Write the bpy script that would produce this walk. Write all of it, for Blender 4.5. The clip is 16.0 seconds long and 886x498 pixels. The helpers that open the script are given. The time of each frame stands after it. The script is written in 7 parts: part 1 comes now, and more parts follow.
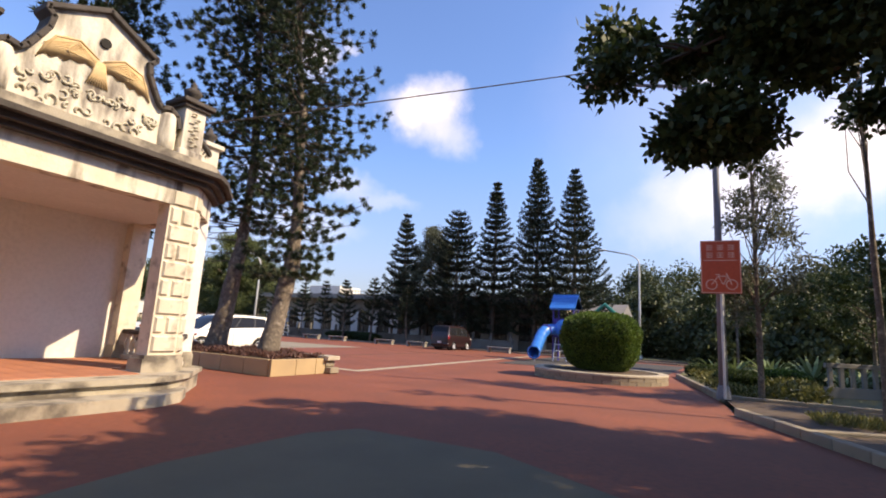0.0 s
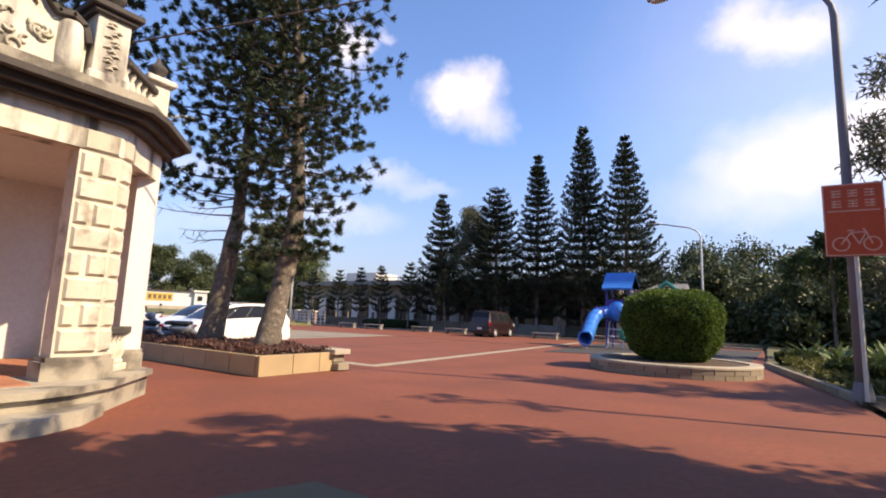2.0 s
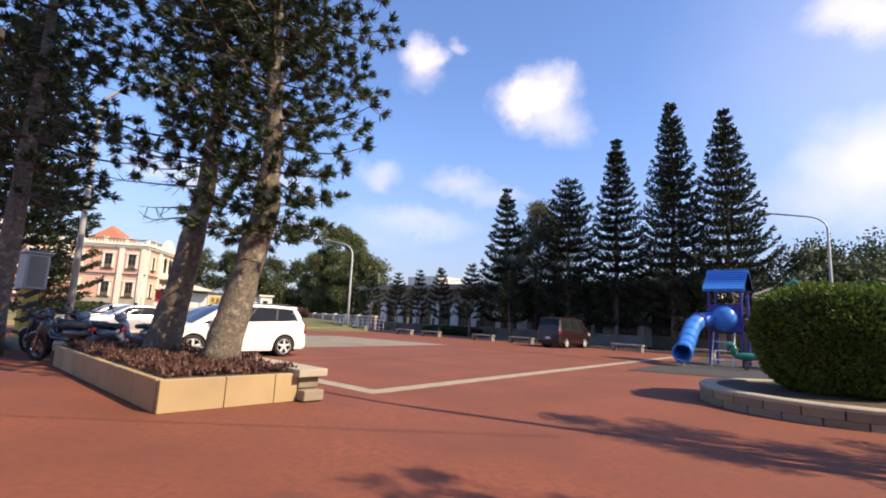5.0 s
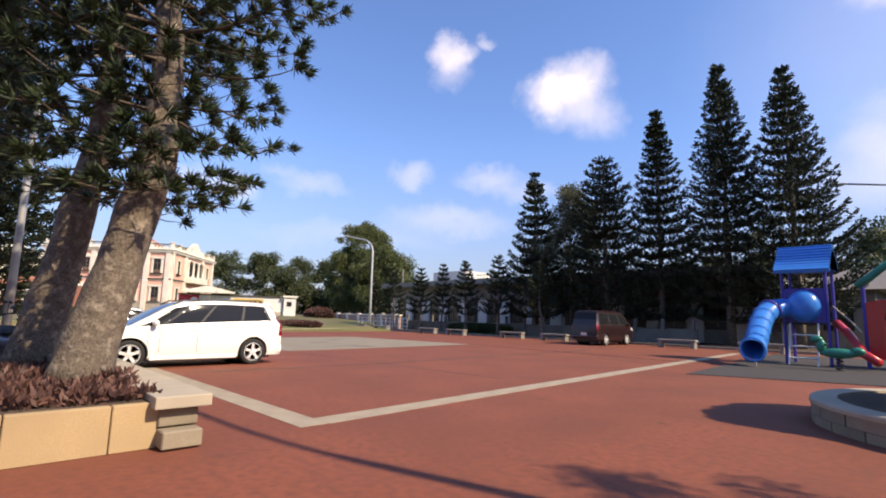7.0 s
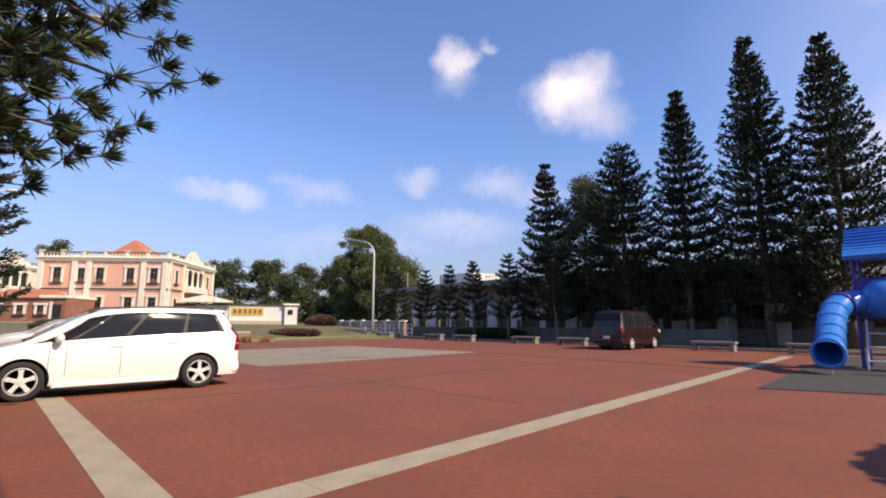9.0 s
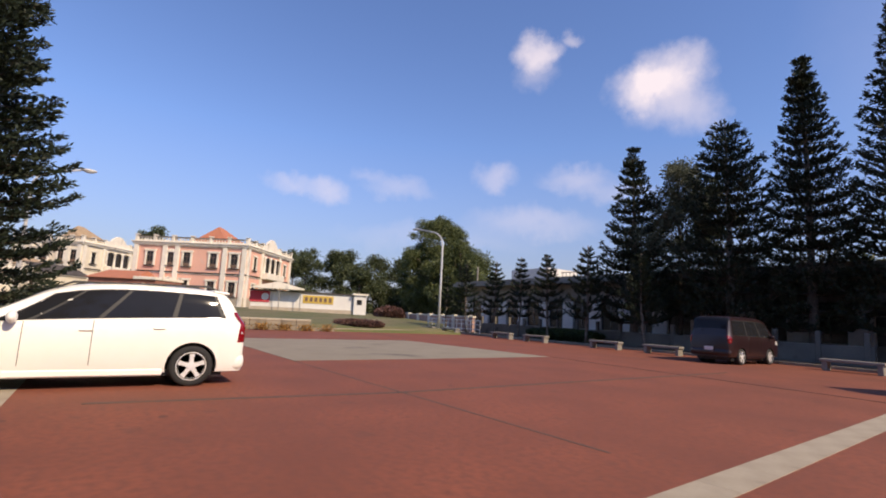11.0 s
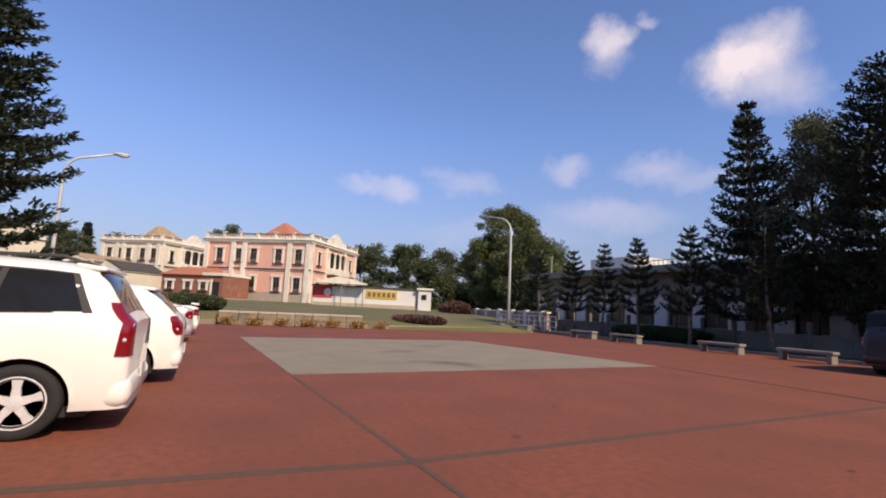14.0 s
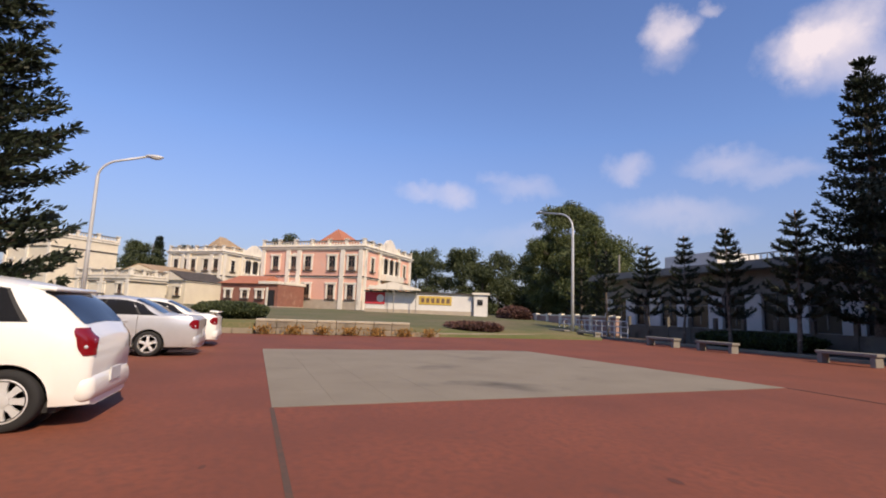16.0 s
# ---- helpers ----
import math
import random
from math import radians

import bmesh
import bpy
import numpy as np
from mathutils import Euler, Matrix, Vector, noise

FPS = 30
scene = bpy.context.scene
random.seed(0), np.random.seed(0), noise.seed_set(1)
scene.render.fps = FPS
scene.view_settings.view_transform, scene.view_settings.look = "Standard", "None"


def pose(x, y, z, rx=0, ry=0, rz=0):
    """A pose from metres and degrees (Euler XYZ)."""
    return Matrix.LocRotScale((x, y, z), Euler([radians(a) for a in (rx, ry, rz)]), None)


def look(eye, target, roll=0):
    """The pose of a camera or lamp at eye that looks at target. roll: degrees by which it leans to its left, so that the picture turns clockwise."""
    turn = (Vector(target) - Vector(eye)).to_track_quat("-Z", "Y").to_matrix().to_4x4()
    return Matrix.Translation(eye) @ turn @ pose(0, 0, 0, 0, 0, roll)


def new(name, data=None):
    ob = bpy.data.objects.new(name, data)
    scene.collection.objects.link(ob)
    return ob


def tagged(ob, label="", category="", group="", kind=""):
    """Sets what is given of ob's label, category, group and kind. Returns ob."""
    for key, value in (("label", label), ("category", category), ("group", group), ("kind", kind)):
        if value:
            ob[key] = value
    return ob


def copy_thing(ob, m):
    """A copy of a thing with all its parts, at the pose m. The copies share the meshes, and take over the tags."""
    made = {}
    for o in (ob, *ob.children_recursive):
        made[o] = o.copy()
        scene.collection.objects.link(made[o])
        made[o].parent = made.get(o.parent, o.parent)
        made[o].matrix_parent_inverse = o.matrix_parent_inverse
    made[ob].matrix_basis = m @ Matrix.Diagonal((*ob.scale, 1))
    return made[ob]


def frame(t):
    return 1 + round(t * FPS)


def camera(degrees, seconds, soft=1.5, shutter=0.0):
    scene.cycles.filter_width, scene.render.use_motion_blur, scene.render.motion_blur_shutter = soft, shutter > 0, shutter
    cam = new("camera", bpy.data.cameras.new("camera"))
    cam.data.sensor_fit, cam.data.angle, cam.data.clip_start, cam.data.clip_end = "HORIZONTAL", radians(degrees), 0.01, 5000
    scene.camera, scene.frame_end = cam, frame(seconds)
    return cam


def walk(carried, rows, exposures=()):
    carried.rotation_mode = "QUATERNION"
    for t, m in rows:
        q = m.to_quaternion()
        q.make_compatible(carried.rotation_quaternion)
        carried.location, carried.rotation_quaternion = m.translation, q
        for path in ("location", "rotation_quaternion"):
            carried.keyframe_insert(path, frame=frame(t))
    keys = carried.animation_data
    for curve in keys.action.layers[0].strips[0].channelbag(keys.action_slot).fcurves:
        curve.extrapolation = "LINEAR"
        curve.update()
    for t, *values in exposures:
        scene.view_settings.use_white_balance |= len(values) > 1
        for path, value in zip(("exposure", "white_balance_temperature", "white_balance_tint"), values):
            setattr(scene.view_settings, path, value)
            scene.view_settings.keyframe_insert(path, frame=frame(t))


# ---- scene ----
cam = camera(84.0, 16.0, soft=1.9)
PATH = [
    (0, (-1.445, 3.308, 1.373), (-2.413, 5.026, 1.706), 3.3),
    (0.5, (-1.723, 3.955, 1.37), (-2.663, 5.694, 1.674), 3.0),
    (1, (-2.01, 4.643, 1.369), (-3.002, 6.358, 1.641), 2.3),
    (1.5, (-2.334, 5.329, 1.367), (-3.43, 6.98, 1.642), 2.7),
    (2, (-2.629, 6.049, 1.367), (-3.743, 7.687, 1.639), 2.1),
    (2.5, (-2.998, 6.726, 1.367), (-4.145, 8.338, 1.657), 2.9),
    (3, (-3.296, 7.444, 1.368), (-4.445, 9.057, 1.651), 2.2),
    (3.5, (-3.603, 8.099, 1.368), (-4.793, 9.681, 1.652), 2.6),
    (4, (-3.844, 8.799, 1.368), (-5.077, 10.348, 1.655), 1.6),
    (4.5, (-4.081, 9.424, 1.368), (-5.376, 10.92, 1.662), 2.3),
    (7, (-5.954, 13.109, 1.316), (-7.4, 14.462, 1.592), 1.4),
    (7.5, (-6.445, 13.643, 1.314), (-7.848, 15.033, 1.63), 2.9),
    (8, (-6.936, 14.211, 1.314), (-8.347, 15.592, 1.635), 1.8),
    (8.5, (-7.463, 14.725, 1.313), (-8.902, 16.077, 1.626), 1.8),
    (9, (-7.864, 15.247, 1.313), (-9.331, 16.574, 1.609), 0.1),
    (11.5, (-10.285, 17.762, 1.331), (-11.998, 18.762, 1.587), 2.7),
    (12, (-10.901, 18.213, 1.328), (-12.653, 19.147, 1.571), 1.7),
    (12.5, (-11.517, 18.64, 1.323), (-13.259, 19.596, 1.543), 2.1),
    (13, (-12.137, 19.089, 1.319), (-13.903, 20.002, 1.538), 1.3),
    (13.5, (-12.706, 19.479, 1.314), (-14.475, 20.381, 1.55), 3.3),
    (14, (-13.296, 19.883, 1.308), (-15.095, 20.724, 1.551), 2.8),
    (14.5, (-13.95, 20.233, 1.302), (-15.77, 21.027, 1.542), 3.0),
    (15, (-14.573, 20.592, 1.298), (-16.421, 21.313, 1.555), 2.3),
    (15.5, (-15.186, 20.944, 1.298), (-17.047, 21.627, 1.56), 2.9),
    (16, (-15.776, 21.331, 1.298), (-17.66, 21.952, 1.555), 2.1),
]
EXPOSURES = [(0.0, 0.56, 7250, 23), (4.5, 0.50, 7150, 23), (7.0, 0.36, 6950, 24), (9.0, 0.17, 6950, 25), (12.0, -0.10, 7000, 27), (16.0, -0.14, 7000, 27)]
walk(cam, [(t, look(eye, target, roll)) for t, eye, target, roll in PATH], EXPOSURES)

# ---- world, sun ----
SUN_AZ, SUN_EL = 16.0, 41.0      # degrees from +x towards +y, and above the horizon
sun_from = Vector((math.cos(radians(SUN_EL)) * math.cos(radians(SUN_AZ)),
                   math.cos(radians(SUN_EL)) * math.sin(radians(SUN_AZ)), math.sin(radians(SUN_EL))))
sun = new("sun", bpy.data.lights.new("sun", "SUN"))
sun.data.energy, sun.data.angle, sun.data.color = 5.0, radians(0.6), (1.0, 0.91, 0.64)
sun.matrix_world = look(sun_from * 60, (0, 0, 0))

world = bpy.data.worlds.new("sky")
scene.world = world
world.use_nodes = True
wn, wl = world.node_tree.nodes, world.node_tree.links
wn.clear()
w_out, w_bg = wn.new("ShaderNodeOutputWorld"), wn.new("ShaderNodeBackground")
sky = wn.new("ShaderNodeTexSky")
sky.sky_type, sky.sun_disc = "NISHITA", False
sky.sun_elevation, sky.sun_rotation = radians(SUN_EL), radians(90 - SUN_AZ)
sky.altitude, sky.air_density, sky.dust_density, sky.ozone_density = 0, 1.15, 0.5, 4.5
w_coord = wn.new("ShaderNodeTexCoord")


def wmath(op, a, b, clamp=False):
    n = wn.new("ShaderNodeMath")
    n.operation, n.use_clamp = op, clamp
    for k, v in enumerate((a, b)):
        if isinstance(v, (int, float)):
            n.inputs[k].default_value = v
        elif v is not None:
            wl.new(v, n.inputs[k])
    return n.outputs[0]


def cloud(yaw, height, wide, tall, strength):
    """A cloud round a direction: yaw to the left of +y, height above the horizon, half sizes, all in degrees."""
    a, e = radians(yaw), radians(height)
    d = Vector((-math.sin(a) * math.cos(e), math.cos(a) * math.cos(e), math.sin(e)))
    side = Vector((math.cos(a), math.sin(a), 0))
    up = side.cross(d)
    out = []
    for axis, size in ((side, wide), (up, tall)):
        n = wn.new("ShaderNodeVectorMath")
        n.operation = "DOT_PRODUCT"
        wl.new(w_warp.outputs[0], n.inputs[0])
        n.inputs[1].default_value = axis
        m = wmath("SUBTRACT", n.outputs["Value"], d.dot(axis))
        m = wmath("DIVIDE", m, math.sin(radians(size)))
        out.append(wmath("MULTIPLY", m, m))
    r = wmath("ADD", out[0], out[1])
    ahead = wn.new("ShaderNodeVectorMath")
    ahead.operation = "DOT_PRODUCT"
    wl.new(w_coord.outputs["Generated"], ahead.inputs[0])
    ahead.inputs[1].default_value = d
    front = wmath("GREATER_THAN", ahead.outputs["Value"], 0.5)
    m = wmath("SUBTRACT", 1.0, r, True)
    m = wmath("POWER", m, 1.6)
    return wmath("MULTIPLY", wmath("MULTIPLY", m, strength), front)


w_noise = wn.new("ShaderNodeTexNoise")
w_noise.inputs["Scale"].default_value, w_noise.inputs["Detail"].default_value, w_noise.inputs["Roughness"].default_value = 13.0, 8.0, 0.6
wl.new(w_coord.outputs["Generated"], w_noise.inputs["Vector"])
w_off = wn.new("ShaderNodeVectorMath")
w_off.operation = "MULTIPLY_ADD"
wl.new(w_noise.outputs["Color"], w_off.inputs[0])
w_off.inputs[1].default_value, w_off.inputs[2].default_value = (0.085, 0.085, 0.085), (-0.0425, -0.0425, -0.0425)
w_warp = wn.new("ShaderNodeVectorMath")
w_warp.operation = "ADD"
wl.new(w_coord.outputs["Generated"], w_warp.inputs[0])
wl.new(w_off.outputs[0], w_warp.inputs[1])
CLOUDS = [
    (31.3, 26.6, 4.2, 3.4, 0.75), (35.0, 25.2, 3.6, 2.9, 0.6), (29.0, 22.2, 3.4, 3.4, 0.45), (32.4, 24.4, 4.6, 3.6, 0.5),
    (46.4, 29.5, 2.8, 2.2, 0.75), (46.6, 27.4, 2.6, 2.4, 0.28), (42.6, 30.6, 1.3, 1.2, 0.4),
    (70.3, 13.5, 2.8, 2.0, 0.42), (74.5, 13.9, 3.6, 1.4, 0.32), (62.6, 14.4, 4.6, 1.6, 0.26), (66.0, 15.6, 2.5, 1.0, 0.18), (51.0, 16.4, 3.2, 2.1, 0.38), (41.4, 16.0, 4.8, 1.9, 0.36),
    (37.0, 14.4, 5.0, 1.4, 0.25), (46.5, 11.2, 9.0, 2.2, 0.30), (58.0, 9.0, 14.0, 1.8, 0.15),
    (1.9, 29.0, 4.4, 3.0, 0.5), (-3.0, 27.0, 4.6, 3.4, 0.55), (-3.2, 17.0, 11.0, 5.0, 0.42), (0.6, 13.5, 12.0, 5.0, 0.34), (-12.0, 18.0, 9.0, 6.0, 0.6),
    (-25.0, 20.0, 16.0, 10.0, 0.8), (-6.0, 24.0, 26.0, 20.0, 0.20),
]
total = None
for row in CLOUDS:
    c = cloud(*row)
    total = c if total is None else wmath("ADD", total, c, True)
w_mix = wn.new("ShaderNodeMix")
w_mix.data_type = "RGBA"
wl.new(total, w_mix.inputs["Factor"])
w_tint = wn.new("ShaderNodeMix")
w_tint.data_type, w_tint.blend_type = "RGBA", "MULTIPLY"
w_tint.inputs["Factor"].default_value, w_tint.inputs["B"].default_value = 1.0, (0.84, 1.02, 1.22, 1)
wl.new(sky.outputs[0], w_tint.inputs["A"])
w_sep = wn.new("ShaderNodeSeparateXYZ")
wl.new(w_coord.outputs["Generated"], w_sep.inputs[0])
w_haze = wn.new("ShaderNodeMix")
w_haze.data_type = "RGBA"
wl.new(wmath("SUBTRACT", 0.88, wmath("MULTIPLY", wmath("POWER", wmath("MAXIMUM", w_sep.outputs["Z"], 0.0), 0.7), 1.9), True), w_haze.inputs["Factor"])
w_haze.inputs["B"].default_value = (1.8, 1.75, 2.2, 1)
wl.new(w_tint.outputs["Result"], w_haze.inputs["A"])
wl.new(w_haze.outputs["Result"], w_mix.inputs["A"])
w_mix.inputs["B"].default_value = (6.1, 6.1, 6.3, 1)
w_bg.inputs["Strength"].default_value = 0.15
wl.new(w_mix.outputs["Result"], w_bg.inputs["Color"])
wl.new(w_bg.outputs[0], w_out.inputs[0])

# ---- materials ----


def material(name, color, rough=0.8, metal=0.0, second=None, scale=3.0, detail=None, fine=40.0, bump=0.0, bump_scale=60.0,
             stain=None, stain_scale=0.7, stain_cover=0.45, vary=0.0, streak=False, spec=0.5, translucent=0.0, coat=0.0, wave=None):
    """A node material: base colour varied at two scales, with stains of their own shape, grain bump and a random shade per object."""
    m = bpy.data.materials.new(name)
    m.use_nodes = True
    n, l = m.node_tree.nodes, m.node_tree.links
    b = n["Principled BSDF"]
    b.inputs["Roughness"].default_value, b.inputs["Metallic"].default_value = rough, metal
    b.inputs["Specular IOR Level"].default_value = spec
    b.inputs["Coat Weight"].default_value = coat
    geo = n.new("ShaderNodeTexCoord")
    where = geo.outputs["Object"]

    def noise_at(size, det=5.0, stretch=None):
        t = n.new("ShaderNodeTexNoise")
        t.inputs["Scale"].default_value, t.inputs["Detail"].default_value = size, det
        if stretch:
            mp = n.new("ShaderNodeMapping")
            mp.inputs["Scale"].default_value = stretch
            l.new(where, mp.inputs["Vector"])
            l.new(mp.outputs[0], t.inputs["Vector"])
        else:
            l.new(where, t.inputs["Vector"])
        return t.outputs["Fac"]

    def ramp(fac, a, z):
        r = n.new("ShaderNodeMapRange")
        r.inputs["From Min"].default_value, r.inputs["From Max"].default_value = a, z
        l.new(fac, r.inputs["Value"])
        return r.outputs["Result"]

    def mix(fac, a, c):
        x = n.new("ShaderNodeMix")
        x.data_type = "RGBA"
        for key, v in (("Factor", fac), ("A", a), ("B", c)):
            if isinstance(v, (int, float)):
                x.inputs[key].default_value = v
            elif isinstance(v, tuple):
                x.inputs[key].default_value = (*v[:3], 1)
            else:
                l.new(v, x.inputs[key])
        return x.outputs["Result"]

    second = second or tuple(c * 0.8 for c in color)
    out = mix(ramp(noise_at(scale), 0.35, 0.68), color, second)
    out = mix(ramp(noise_at(fine, 3.0), 0.4, 0.75), out, detail or tuple(c * 0.86 for c in color))
    if stain:
        st = noise_at(stain_scale, 8.0, (1, 1, 0.25) if streak else None)
        out = mix(ramp(st, 1 - stain_cover, 1 - stain_cover + 0.16), out, stain)
    if vary:
        info = n.new("ShaderNodeObjectInfo")
        hsv = n.new("ShaderNodeHueSaturation")
        r = n.new("ShaderNodeMapRange")
        r.inputs["To Min"].default_value, r.inputs["To Max"].default_value = 1 - vary, 1 + vary
        l.new(info.outputs["Random"], r.inputs["Value"])
        l.new(r.outputs["Result"], hsv.inputs["Value"])
        l.new(out, hsv.inputs["Color"])
        out = hsv.outputs["Color"]
    l.new(out, b.inputs["Base Color"])
    if bump:
        bp = n.new("ShaderNodeBump")
        bp.inputs["Strength"].default_value, bp.inputs["Distance"].default_value = bump, 0.02
        l.new(noise_at(bump_scale, 6.0), bp.inputs["Height"])
        l.new(bp.outputs[0], b.inputs["Normal"])
    if translucent:
        tr, ad = n.new("ShaderNodeBsdfTranslucent"), n.new("ShaderNodeMixShader")
        l.new(out, tr.inputs["Color"])
        ad.inputs["Fac"].default_value = translucent
        l.new(b.outputs[0], ad.inputs[1])
        l.new(tr.outputs[0], ad.inputs[2])
        l.new(ad.outputs[0], n["Material Output"].inputs["Surface"])
    return m


def leaf_material(name, dark, light, translucent=0.25):
    """Foliage: shade random from leaf to leaf."""
    m = bpy.data.materials.new(name)
    m.use_nodes = True
    n, l = m.node_tree.nodes, m.node_tree.links
    b = n["Principled BSDF"]
    b.inputs["Roughness"].default_value, b.inputs["Specular IOR Level"].default_value = 0.55, 0.35
    geo, r = n.new("ShaderNodeNewGeometry"), n.new("ShaderNodeValToRGB")
    r.color_ramp.elements[0].color, r.color_ramp.elements[1].color = (*dark, 1), (*light, 1)
    l.new(geo.outputs["Random Per Island"], r.inputs["Fac"])
    l.new(r.outputs["Color"], b.inputs["Base Color"])
    tr, ad = n.new("ShaderNodeBsdfTranslucent"), n.new("ShaderNodeMixShader")
    l.new(r.outputs["Color"], tr.inputs["Color"])
    ad.inputs["Fac"].default_value = translucent
    l.new(b.outputs[0], ad.inputs[1])
    l.new(tr.outputs[0], ad.inputs[2])
    l.new(ad.outputs[0], n["Material Output"].inputs["Surface"])
    return m


M_RED = material("red_paving", (0.240, 0.066, 0.031), 0.85, second=(0.172, 0.049, 0.025), scale=0.55, detail=(0.155, 0.047, 0.026), fine=11, bump=0.18,
                 bump_scale=60, stain=(0.120, 0.044, 0.028), stain_scale=1.6, stain_cover=0.36)
M_GREY_PATCH = material("grey_concrete_paving", (0.265, 0.225, 0.165), 0.9, second=(0.215, 0.18, 0.132), scale=0.8, fine=20, bump=0.2, stain=(0.10, 0.085, 0.066), stain_scale=0.45, stain_cover=0.42, vary=0.02)
M_BAND = material("pale_stone_band", (0.38, 0.32, 0.235), 0.85, second=(0.29, 0.24, 0.175), scale=2.5, fine=30, bump=0.2, stain=(0.15, 0.12, 0.09), stain_scale=1.8, stain_cover=0.38)
M_JOINT = material("dark_joint", (0.088, 0.058, 0.042), 0.9, second=(0.125, 0.058, 0.036), scale=1.6, fine=14)
M_BED = material("slab_bedding", (0.13, 0.105, 0.08), 0.9, scale=3)
M_ASPHALT = material("asphalt", (0.15, 0.12, 0.07), 0.9, second=(0.12, 0.096, 0.056), scale=1.2, fine=60, bump=0.4)
M_SOIL = material("soil", (0.10, 0.065, 0.042), 0.95, second=(0.06, 0.042, 0.03), scale=4, fine=30, bump=0.9, bump_scale=25)
M_GRASS = material("grass_ground", (0.095, 0.108, 0.036), 0.95, second=(0.185, 0.140, 0.075), scale=0.3, fine=9, bump=0.9, bump_scale=18, stain=(0.20, 0.135, 0.085), stain_scale=0.22, stain_cover=0.44)
M_KERB = material("kerb_stone", (0.29, 0.24, 0.17), 0.85, second=(0.21, 0.17, 0.12), scale=2.0, fine=25, bump=0.3, stain=(0.12, 0.10, 0.08), stain_scale=1.1, vary=0.12)
M_SAND = material("tan_sandstone", (0.45, 0.32, 0.17), 0.8, second=(0.37, 0.265, 0.145), scale=1.6, fine=45, bump=0.12, stain=(0.33, 0.24, 0.15), stain_scale=1.2, stain_cover=0.38, vary=0.07)
M_CAP = material("pale_cap_stone", (0.46, 0.39, 0.29), 0.8, second=(0.37, 0.32, 0.245), scale=2.2, fine=40, bump=0.15, stain=(0.30, 0.26, 0.21), stain_scale=1.5, stain_cover=0.36)
M_PLASTER = material("weathered_plaster", (0.72, 0.66, 0.55), 0.85, second=(0.58, 0.52, 0.41), scale=2.2, fine=14, bump=0.45, bump_scale=24, stain=(0.13, 0.105, 0.085), stain_scale=2.8, stain_cover=0.52, streak=True)
M_QUOIN = material("quoin_plaster", (0.68, 0.61, 0.49), 0.85, second=(0.55, 0.48, 0.37), scale=3.0, fine=22, bump=0.4, stain=(0.30, 0.255, 0.20), stain_scale=3.4, stain_cover=0.46, vary=0.08)
M_STAINED = material("black_stained_moulding", (0.085, 0.07, 0.06), 0.9, second=(0.042, 0.036, 0.031), scale=2.2, fine=18, bump=0.5, bump_scale=30, stain=(0.30, 0.25, 0.19), stain_scale=3.4, stain_cover=0.34)
M_INNER = material("pale_inner_wall", (0.72, 0.70, 0.66), 0.85, second=(0.66, 0.63, 0.59), scale=0.7, fine=14, bump=0.08)
M_OCHRE = material("ochre_relief", (0.60, 0.42, 0.21), 0.85, second=(0.52, 0.37, 0.20), scale=3, fine=20, bump=0.2)
M_RELIEF = material("mossy_relief", (0.56, 0.50, 0.39), 0.9, second=(0.40, 0.37, 0.28), scale=5, fine=20, bump=0.3)
M_STEP = material("worn_stone_step", (0.42, 0.365, 0.28), 0.85, second=(0.29, 0.25, 0.19), scale=2.2, fine=20, bump=0.45, stain=(0.12, 0.10, 0.08), stain_scale=2.2, stain_cover=0.50)
M_TILE = material("terracotta_floor", (0.42, 0.17, 0.09), 0.7, second=(0.34, 0.13, 0.075), scale=2, vary=0.12)
M_BARK = material("grey_brown_bark", (0.205, 0.165, 0.125), 0.95, second=(0.11, 0.085, 0.064), scale=10, fine=34, detail=(0.075, 0.058, 0.045), bump=1.0, bump_scale=22, stain=(0.30, 0.25, 0.195), stain_scale=9, stain_cover=0.45)
M_TWIG = material("dark_twig", (0.10, 0.075, 0.055), 0.95, scale=6)
M_PINE = leaf_material("pine_needles", (0.014, 0.028, 0.014), (0.058, 0.085, 0.034), 0.15)
M_PINE_FAR = leaf_material("dark_pine_needles", (0.010, 0.019, 0.011), (0.036, 0.050, 0.024), 0.10)
M_LEAF = leaf_material("broad_leaves", (0.02, 0.04, 0.012), (0.07, 0.10, 0.028), 0.22)
M_WILLOW = leaf_material("olive_leaves", (0.04, 0.06, 0.018), (0.15, 0.17, 0.055), 0.25)
M_WOOD_FAR = leaf_material("far_leaves", (0.036, 0.050, 0.022), (0.105, 0.125, 0.050), 0.2)
M_HEDGE = leaf_material("hedge_leaves", (0.045, 0.085, 0.015), (0.16, 0.24, 0.045), 0.25)
M_CORE_SHADE = material("hedge_core_shade", (0.02, 0.035, 0.01), 0.95)
M_PURPLE = leaf_material("purple_leaves", (0.05, 0.024, 0.022), (0.20, 0.10, 0.075), 0.2)
M_YELLOW = leaf_material("yellow_green_leaves", (0.05, 0.06, 0.016), (0.19, 0.18, 0.05), 0.25)
M_ORANGE = leaf_material("orange_leaves", (0.16, 0.10, 0.03), (0.50, 0.26, 0.07), 0.25)
M_BLADE = leaf_material("blade_leaves", (0.07, 0.11, 0.035), (0.26, 0.33, 0.14), 0.2)
M_PINK_BUSH = leaf_material("pink_leaves", (0.06, 0.032, 0.028), (0.22, 0.11, 0.085), 0.2)
M_GREYLEAF = leaf_material("grey_leaves", (0.05, 0.06, 0.035), (0.17, 0.18, 0.11), 0.25)

# ---- builders ----


